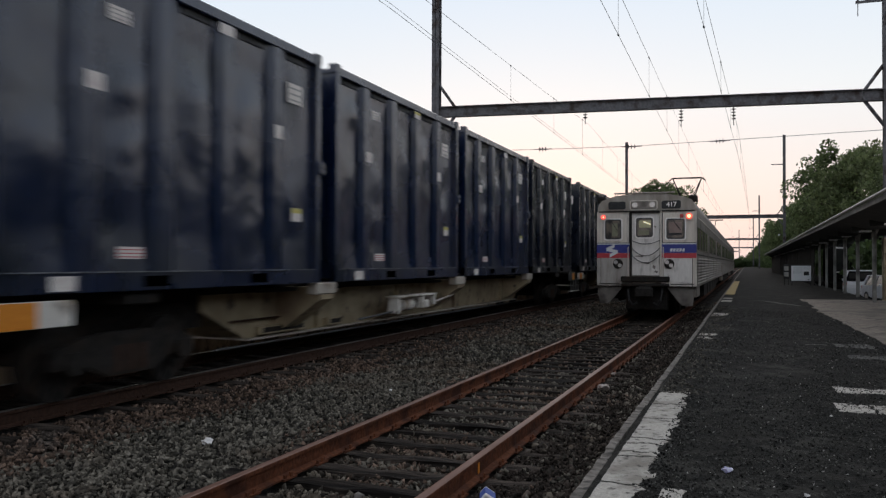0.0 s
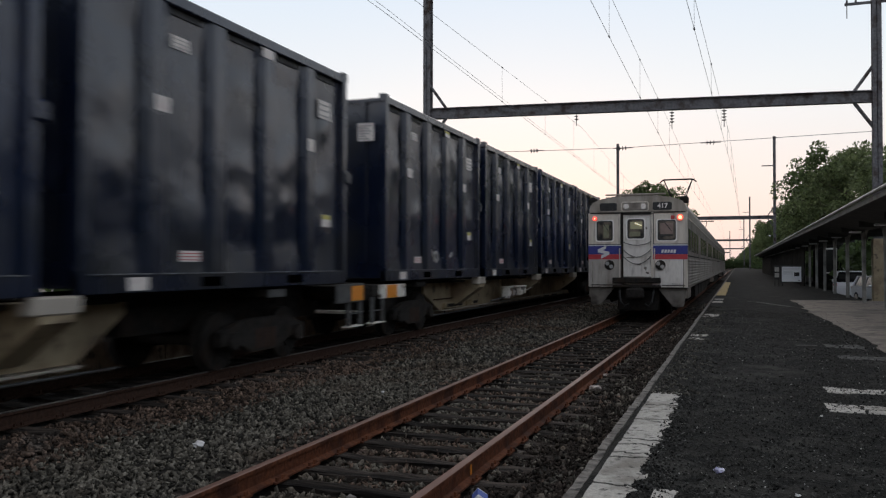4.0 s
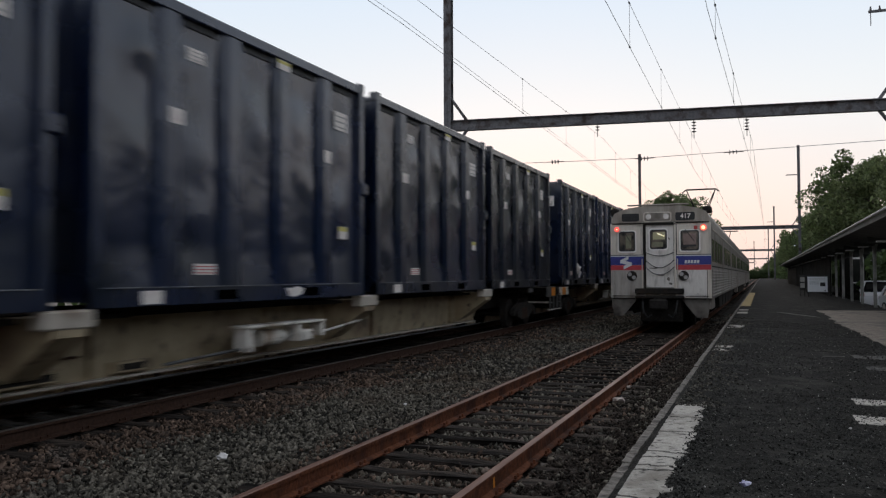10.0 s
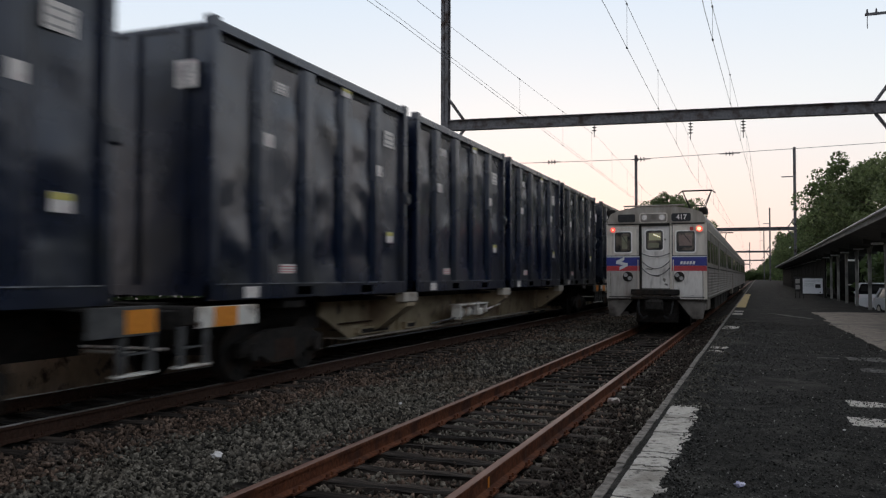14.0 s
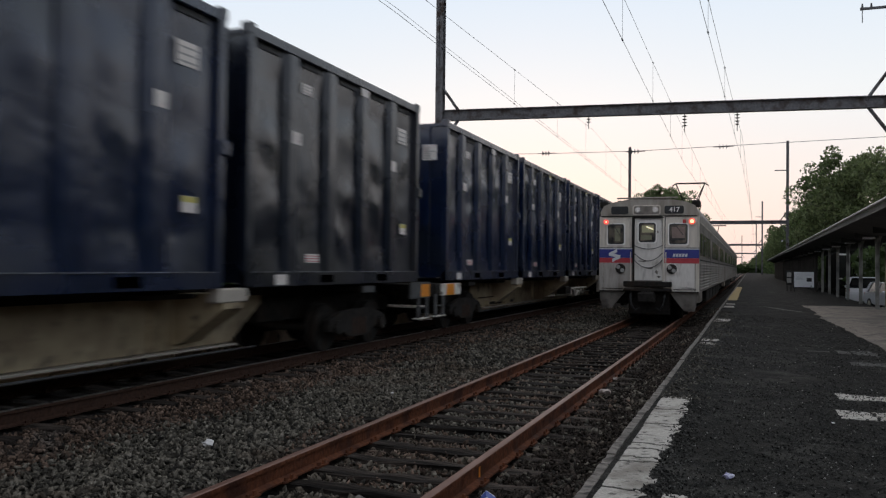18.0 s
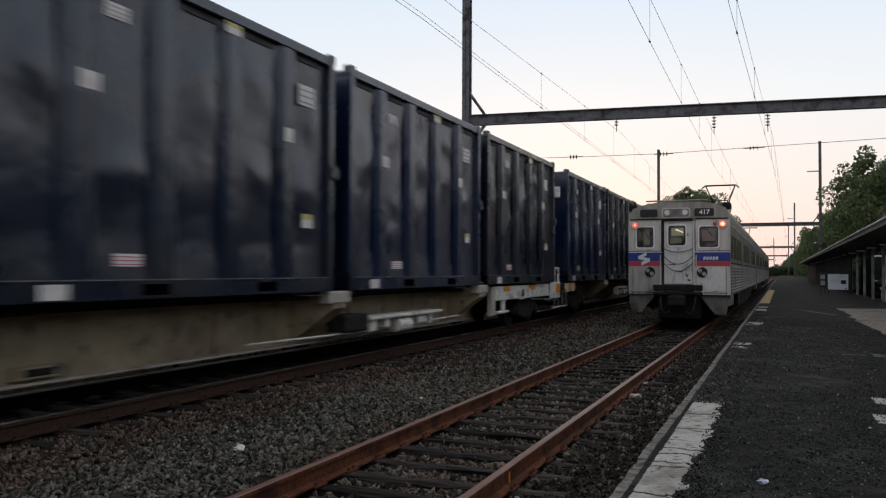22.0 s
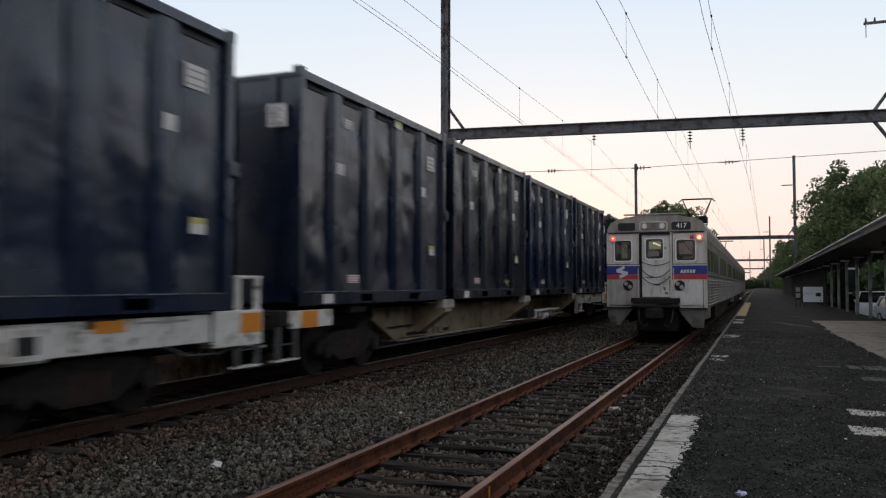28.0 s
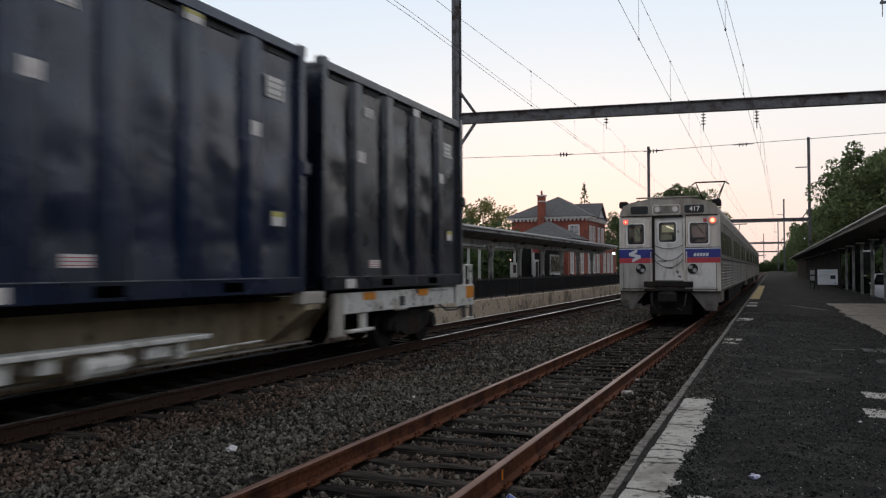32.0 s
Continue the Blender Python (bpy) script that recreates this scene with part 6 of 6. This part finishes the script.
def hip_roof(bm, x0, x1, y0, y1, z0, z1, ridge):
    cx, cy = (x0 + x1) / 2, (y0 + y1) / 2
    v = [bm.verts.new(p) for p in ((x0, y0, z0), (x1, y0, z0), (x1, y1, z0), (x0, y1, z0), (cx, cy - ridge, z1), (cx, cy + ridge, z1))]
    for q in ((0, 1, 4), (1, 2, 5, 4), (2, 3, 5), (3, 0, 4, 5), (3, 2, 1, 0)):
        bm.faces.new([v[i] for i in q])
    return bm


def station_house():
    h = thing("station_house", "two-storey red brick station house with slate hip roof", "building")
    x0, x1, y0, y1, ze = -24.7, -16.85, 80.0, 89.0, 6.75
    part("wall", boxes((x0, x1, y0, y1, 0.4, ze)), BRICK, h)
    part("roof", hip_roof(bmesh.new(), x0 - 0.5, x1 + 0.5, y0 - 0.5, y1 + 0.5, ze + 0.1, 9.2, 0.6), ROOFING, h)
    part("cornice", boxes((x0 - 0.35, x1 + 0.35, y0 - 0.35, y1 + 0.35, ze - 0.12, ze + 0.09)), TRIM, h)
    for k in range(20):
        part("dentil", boxes((x0 + 0.1 + k * 0.4, x0 + 0.26 + k * 0.4, y0 - 0.28, y0, ze - 0.34, ze - 0.12)), TRIM, h)
    for k in range(22):
        part("dentil", boxes((x1, x1 + 0.28, y0 + 0.1 + k * 0.4, y0 + 0.26 + k * 0.4, ze - 0.34, ze - 0.12)), TRIM, h)
    sash(h, -18.2, y0, 4.3, 0.9, 1.6, "y")
    for y in (81.3, 82.9, 85.5, 87.4):
        sash(h, x1, y, 3.6, 0.8, 2.2, "x")
    bm = bmesh.new()
    prism(bm, [(83.2, ze), (87.6, ze), (85.4, ze + 1.45)], "x", -19.5, x1 + 0.25)
    part("gable", bm, TRIM, h, "white trimmed gable")
    bm = bmesh.new()
    prism(bm, [(82.8, ze - 0.05), (83.1, ze - 0.05), (85.4, ze + 1.5), (87.7, ze - 0.05), (88.0, ze - 0.05), (85.4, ze + 1.75)], "x", -19.5, x1 + 0.5)
    part("gable_roof", bm, ROOFING, h)
    ch = part("chimney", boxes((-21.75, -21.1, 79.3, 80.1, 0.4, 8.9)), BRICK, h)
    part("chimney_cap", boxes((-21.83, -21.02, 79.22, 80.18, 8.9, 9.05)), TRIM, ch)
    part("chimney_band", boxes((-21.79, -21.06, 79.26, 80.14, 8.35, 8.45)), TRIM, ch)
    part("chimney_pot", tubes(((-21.42, 79.7, 9.05), (-21.42, 79.7, 9.5), 0.12, 8, 0.09)), BRICK, ch)
    # lower wing with its own hip roof, and the ground floor along the platform
    part("wing_wall", boxes((-22.6, -17.2, 74.0, 79.9, 0.4, 4.4)), BRICK, h)
    part("wing_roof", hip_roof(bmesh.new(), -23.2, -16.6, 73.4, 80.0, 4.4, 6.2, 0.5), ROOFING, h)
    part("ground_floor_wall", boxes((-16.8, -15.8, 67.0, 90.0, 0.4, 3.9)), BRICK, h)
    for y in (68.4, 70.4, 72.4, 75.6, 77.6, 79.6, 83, 85, 87):
        sash(h, -15.8, y, 1.3, 0.8, 1.8, "x")
    return h


def platform_shelter():
    s = thing("platform_shelter", "dark boarded shelter with a low white door under the canopy", "shelter")
    part("wall", boxes((-16.6, -16.2, 53.9, 66.8, 0.5, 3.1)), SHADE_DARK_BOARDS, s)
    part("roof_beam", boxes((-16.5, -16.3, 14.0, 53.9, 2.85, 3.1)), WOODPOST, s)
    for y in (26.2, 35.6, 44.6, 46.5, 53.8):
        part("post", boxes((-16.47, -16.33, y - 0.07, y + 0.07, 0.5, 2.85), bevel=0.015), TRIM, s, "thin white post")
    d = part("door", boxes((-16.2, -16.14, 52.1, 53.75, 0.5, 2.05), bevel=0.01), TRIM, s, "low white door")
    part("pane", boxes((-16.14, -16.13, 52.6, 53.25, 1.35, 1.9)), DARK_GLASS, d)
    part("post", boxes((-16.18, -16.02, 57.2, 57.5, 0.5, 3.1), bevel=0.015), TRIM, s, "white post")
    f = part("window", boxes((-16.2, -16.12, 58.0, 59.0, 0.5, 2.3), bevel=0.01), TRIM, s, "white door frame")
    part("pane", boxes((-16.12, -16.11, 58.15, 58.85, 0.7, 2.15)), DARK_GLASS, f)
    f = part("window", boxes((-16.2, -16.12, 62.4, 66.0, 1.2, 2.75), bevel=0.01), WOODPOST, s, "grey window frame")
    part("pane", boxes((-16.12, -16.11, 62.7, 65.7, 1.4, 2.6)), REFLECTION_PANE, f)
    part("sill", boxes((-16.12, -15.98, 62.2, 66.2, 1.14, 1.24)), TRIM, f)
    return s


platform_shelter()
for k, y in enumerate((22.0, 26.5, 31.0, 35.3, 39.6)):
    t = thing("hanging_lamp", "unlit white tube lamp under the opposite canopy", "lamp", "tube lamps of the opposite canopy", at=(-12.6, y, 2.55))
    part("tube", boxes((-0.08, 0.08, -1.55, 1.55, 0.0, 0.11), bevel=0.02), SIGN_WHITE, t)
    part("hanger", tubes(((0, -0.8, 0.1), (0, -0.8, 0.5), 0.015)), GANTRY, t)
    part("hanger", tubes(((0, 0.8, 0.1), (0, 0.8, 0.5), 0.015)), GANTRY, t)
t = thing("hanging_sign", "small red sign under the opposite canopy", "sign", at=(-12.0, 43.3, 2.5))
part("board", boxes((-0.02, 0.02, -0.6, 0.6, 0.0, 0.2), bevel=0.005), STRIPE_RED, t)
part("hanger", tubes(((0, -0.4, 0.2), (0, -0.4, 0.5), 0.012)), GANTRY, t)
part("hanger", tubes(((0, 0.4, 0.2), (0, 0.4, 0.5), 0.012)), GANTRY, t)
t = thing("end_lamp", "small lit white lamp at the canopy end", "lamp", at=(-11.05, 61.8, 2.75))
part("bracket", boxes((-0.04, 0.04, -0.04, 0.04, 0.08, 0.42)), GANTRY, t)
part("bulb", boxes((-0.09, 0.09, -0.09, 0.09, -0.08, 0.08), bevel=0.03), SPARK, t, "lit bulb")
station_house()


# ---- trees ----
def leaf_mesh(name, centres, radii, count, size, material, seed):
    rng = np.random.default_rng(seed)
    k = rng.integers(0, len(centres), count)
    d = rng.normal(size=(count, 3))
    d /= np.linalg.norm(d, axis=1)[:, None]
    p = centres[k] + d * (radii[k][:, None] * rng.uniform(0.35, 1.05, (count, 1)) ** 0.6)
    u = rng.normal(size=(count, 3))
    u /= np.linalg.norm(u, axis=1)[:, None]
    w = np.cross(u, rng.normal(size=(count, 3)))
    w /= np.linalg.norm(w, axis=1)[:, None]
    s = size * rng.uniform(0.6, 1.4, (count, 1))
    v = np.stack([p - u * s, p + w * s * 0.6, p + u * s, p - w * s * 0.6], 1).reshape(-1, 3)
    me = bpy.data.meshes.new(name)
    me.vertices.add(count * 4)
    me.vertices.foreach_set("co", v.reshape(-1).astype(np.float32))
    me.loops.add(count * 4)
    me.loops.foreach_set("vertex_index", np.arange(count * 4, dtype=np.int32))
    me.polygons.add(count)
    me.polygons.foreach_set("loop_start", np.arange(0, count * 4, 4, dtype=np.int32))
    me.update(calc_edges=True)
    me.materials.append(material)
    return me


def tree(height, spread, seed, material, label, leaves=9000, size=0.16):
    rnd = random.Random(seed)
    t = thing("tree", label, "tree", "trees beside the line")
    bm = bmesh.new()
    tube(bm, (0, 0, -0.6), (0, 0, height * 0.35), 0.26, 8, 0.19)
    tube(bm, (0, 0, height * 0.35), (rnd.uniform(-0.4, 0.4), rnd.uniform(-0.4, 0.4), height * 0.85), 0.19, 8, 0.05)
    part("trunk", bm, BARK, t)
    cs, rs = [], []
    for i in range(26):
        f = 0.22 + 0.74 * i / 26
        a = i * 2.4 + rnd.uniform(-0.4, 0.4)
        prof = math.sin(math.pi * min(1, (f - 0.12) / 0.95)) ** 0.7
        r = spread * prof * rnd.uniform(0.55, 1.1)
        tip = Vector((r * math.cos(a), r * math.sin(a), height * (f + rnd.uniform(0.0, 0.07))))
        if i % 2 == 0:
            part("limb", tubes(((0, 0, height * f * 0.85), tip, 0.07, 5, 0.02)), BARK, t)
        cs += [tip, tip * 0.62 + Vector((0, 0, height * f * 0.36))]
        rs += [rnd.uniform(0.6, 1.25) * spread * 0.3, rnd.uniform(0.6, 1.1) * spread * 0.3]
    part("crown", leaf_mesh("crown", np.array([tuple(c) for c in cs]), np.array(rs), leaves, size, material, seed), None, t)
    return t


kinds = [tree(13.0, 4.2, 1, LEAF, "leafy green broadleaf tree beside the line", 9000, 0.17), tree(11.5, 4.6, 2, LEAF_LIGHT, "broadleaf tree with light green foliage", 12000, 0.17),
         tree(14.5, 4.0, 3, LEAF, "tall dense green tree beside the line", 12000, 0.18),
         tree(11.5, 4.4, 4, LEAF_OLIVE, "broadleaf tree with pale olive foliage beyond the station", 9000, 0.17)]
rnd = random.Random(21)
# x, y, kind, scale
# those at x 19 to 21 with y below 80 are unseen, added to darken reflections
spots = [(10.2, 112, 0, 1.22), (13.5, 106, 1, 1.3), (14, 118, 2, 1.05), (16, 92, 1, 1.1), (15, 72, 0, 1.0), (11.0, 124, 1, 1.15), (10.5, 134, 0, 1.0), (9.5, 146, 2, 0.85), (11, 158, 0, 0.9),
         (9, 176, 2, 0.85), (10, 196, 0, 0.9), (9, 215, 1, 0.9), (10, 250, 0, 1.0), (8, 285, 2, 1.0), (11, 330, 0, 1.0), (21, 100, 2, 1.0), (20, 57, 0, 0.52), (19.5, 49, 2, 0.46), (20, 41, 1, 0.58), (21, 33, 0, 0.5), (20, 25, 2, 0.47), (21, 17, 1, 0.6), (20, 9, 0, 0.52), (21, 0, 2, 0.5), (20, -10, 0, 0.55), (20, 66, 1, 0.6), (19, 75, 2, 0.5), (19, 120, 0, 1.05), (7.5, 190, 0, 0.9), (7.5, 235, 2, 0.9),
         (7.5, 300, 0, 0.9), (-36, 104, 3, 0.9), (-26, 150, 2, 0.8), (-23, 166, 0, 1.0), (-18.5, 172, 2, 1.15), (-14.5, 176, 1, 1.4), (-20.8, 170, 1, 1.34), (-16.5, 175, 0, 1.3), (-19.6, 174, 0, 1.27), (-17.4, 171, 1, 1.42), (-15.4, 173, 2, 1.2), (-23.2, 169, 1, 1.24), (-25.0, 171, 2, 1.0), (-30, 145, 0, 0.8), 
         (7.5, 360, 2, 0.8), (8.0, 420, 0, 0.9), (7.5, 480, 2, 0.85), (7.0, 545, 0, 0.95), (7.0, 610, 2, 0.9), (7.5, 690, 0, 1.0), (4.5, 720, 2, 0.85), (3.2, 780, 0, 0.9), (5.5, 640, 1, 0.85), (5.8, 500, 0, 0.6), (5.2, 560, 2, 0.7), (2.0, 800, 1, 0.75), (-4.0, 810, 0, 0.7), (12, 385, 0, 0.9), (-20, 450, 0, 0.6), (11, 430, 2, 0.9)]
for i, (x, y, k, size) in enumerate(spots):
    m = pose(x, y, 0, 0, 0, rnd.uniform(0, 360)) @ Matrix.Scale(size * rnd.uniform(0.95, 1.05), 4)
    o = kinds[k] if kinds[k].matrix_basis == Matrix() else copy_thing(kinds[k], m)
    o.matrix_basis = m


def undergrowth(rows, count, size, seed, label):
    """Bushes along a line: x, y, height, radius."""
    rng = np.random.default_rng(seed)
    cs, rs = [], []
    for x0, y0, x1, y1, h, n in rows:
        for k in range(n):
            f = (k + rng.uniform(0, 1)) / n
            z = rng.uniform(0.15, 0.85) * h
            cs.append((x0 + (x1 - x0) * f + rng.uniform(-0.8, 0.8), y0 + (y1 - y0) * f, z))
            rs.append(h * rng.uniform(0.25, 0.5))
    o = new("undergrowth", leaf_mesh("undergrowth", np.array(cs), np.array(rs), count, size, LEAF_DARK, seed))
    return tagged(o, label, "bushes", kind="stuff")


# rows at x 14.5 here and the belt below: out of view, shading container reflections
undergrowth([(14.5, -45, 14.5, 40, 4.0, 70), (14, 40, 12.5, 66, 5.0, 34), (9.5, 66, 9.0, 200, 4.0, 90), (8.5, 200, 7.5, 420, 5.0, 60), (-22, 405, 10, 405, 3.6, 60), (-12, 390, 9, 390, 3.0, 50)], 60000, 0.34, 31, "dense dark green bushes behind the canopy, with an unseen row added to darken reflections")
undergrowth([(21, -50, 21, 82, 7.2, 260), (25, -50, 25, 82, 7.0, 150)], 110000, 0.42, 34, "unseen tree belt added to darken the reflections on the containers")
undergrowth([(-19.8, 18, -20.5, 64, 4.6, 60), (-24, 48, -26, 78, 5.0, 36), (-24, 92, -14, 130, 5.0, 24)], 32000, 0.24, 32, "dark green bushes behind the opposite platform")
cone = thing("conifer", "tall thin conifer behind the station house", "tree", at=(-25.3, 118, 0))
part("trunk", tubes(((0, 0, -0.6), (0, 0, 14.4), 0.2, 7, 0.03)), BARK, cone)
cc = [((14.2 - z) * 0.2 * math.cos(2.4 * i), (14.2 - z) * 0.2 * math.sin(2.4 * i), z) for i, z in enumerate(np.linspace(4, 14.0, 60))]
part("crown", leaf_mesh("conifer_crown", np.array(cc), np.array([0.16 + (14.4 - c[2]) * 0.035 for c in cc]), 1000, 0.13, LEAF, 33), None, cone)


# ---- litter ----
def crumple(name, at, size, material, label, seed):
    rnd = random.Random(seed)
    bm = bmesh.new()
    bmesh.ops.create_icosphere(bm, subdivisions=2, radius=size)
    for v in bm.verts:
        v.co *= rnd.uniform(0.5, 1.25)
        v.co.z *= 0.55
    return tagged(new(name, mesh_of(bm, name, material)), label, "litter")


crumple("paper_litter", 0, 0.065, PAPER, "crumpled white paper on the ballast", 1).location = (-4.95, 6.68, -0.15)
crumple("paper_litter", 0, 0.03, PAPER, "small white paper scrap on the ballast", 2).location = (-4.6, 10.3, -0.15)
crumple("wrapper_litter", 0, 0.036, VIOLET, "violet crumpled wrapper on the platform", 3).location = (-0.13, 6.05, 0.17)
crumple("rock", 0, 0.085, PALE_ROCK, "brown and white rock beside the rail", 4).location = (-1.87, 11.35, -0.1)
crumple("rock", 0, 0.045, PALE_ROCK, "small brown rock beside the rail", 7).location = (-1.94, 12.8, -0.1)
crumple("paper_litter", 0, 0.018, PAPER, "white scrap on the platform", 5).location = (0.35, 5.6, 0.16)
crumple("paper_litter", 0, 0.016, PAPER, "white scrap on the platform", 6).location = (0.75, 8.6, 0.16)
b = thing("drink_carton", "small blue and white drink carton on the ballast", "litter", at=pose(-1.78, 5.72, -0.1, 20, 35, 30))
part("carton", boxes((-0.045, 0.045, -0.06, 0.06, -0.035, 0.035), bevel=0.006), PAPER, b)
part("print", boxes((-0.046, 0.046, -0.03, 0.045, -0.036, 0.036)), BLUE_PRINT, b, "blue printed band")


# ---- motions ----
SPEED, REAR = 11.96, 17.6     # metres a second; where the train's rear edge stands at the end
LAG = [(0.0, -0.3), (1.0, -0.18), (2.0, -0.1), (3.0, 0.03), (6.0, 0.42), (7.0, 0.5), (8.0, 0.24), (9.0, 0.36), (10.0, 0.4), (11.0, 0.35), (12.0, 0.58), (13.0, 0.5), (16.0, 0.66), (18.0, 0.63), (19.5, 0.76), (24.0, 0.65), (25.0, 0.6), (28.0, 0.28), (31.0, -0.01), (32.0, -0.18)]   # the pace varies a little


def motions():
    for ob, along_train, z in TRAIN:
        walk(ob, [(t, pose(FREIGHT_X, REAR + SPEED * (32.0 - t) + lag + along_train, z)) for t, lag in LAG])
    wheels = [o for o in scene.objects if o.name.startswith("wheelset")]
    turn = math.degrees(SPEED / 0.42 / FPS)
    walk(wheels[0], [(k / FPS, pose(0, 0, 0, turn * k)) for k in range(961)])
    shared = wheels[0].animation_data
    for o in wheels[1:]:
        keys = o.animation_data_create()
        keys.action, o.rotation_mode = shared.action, "QUATERNION"
        keys.action_slot = shared.action_slot


motions()
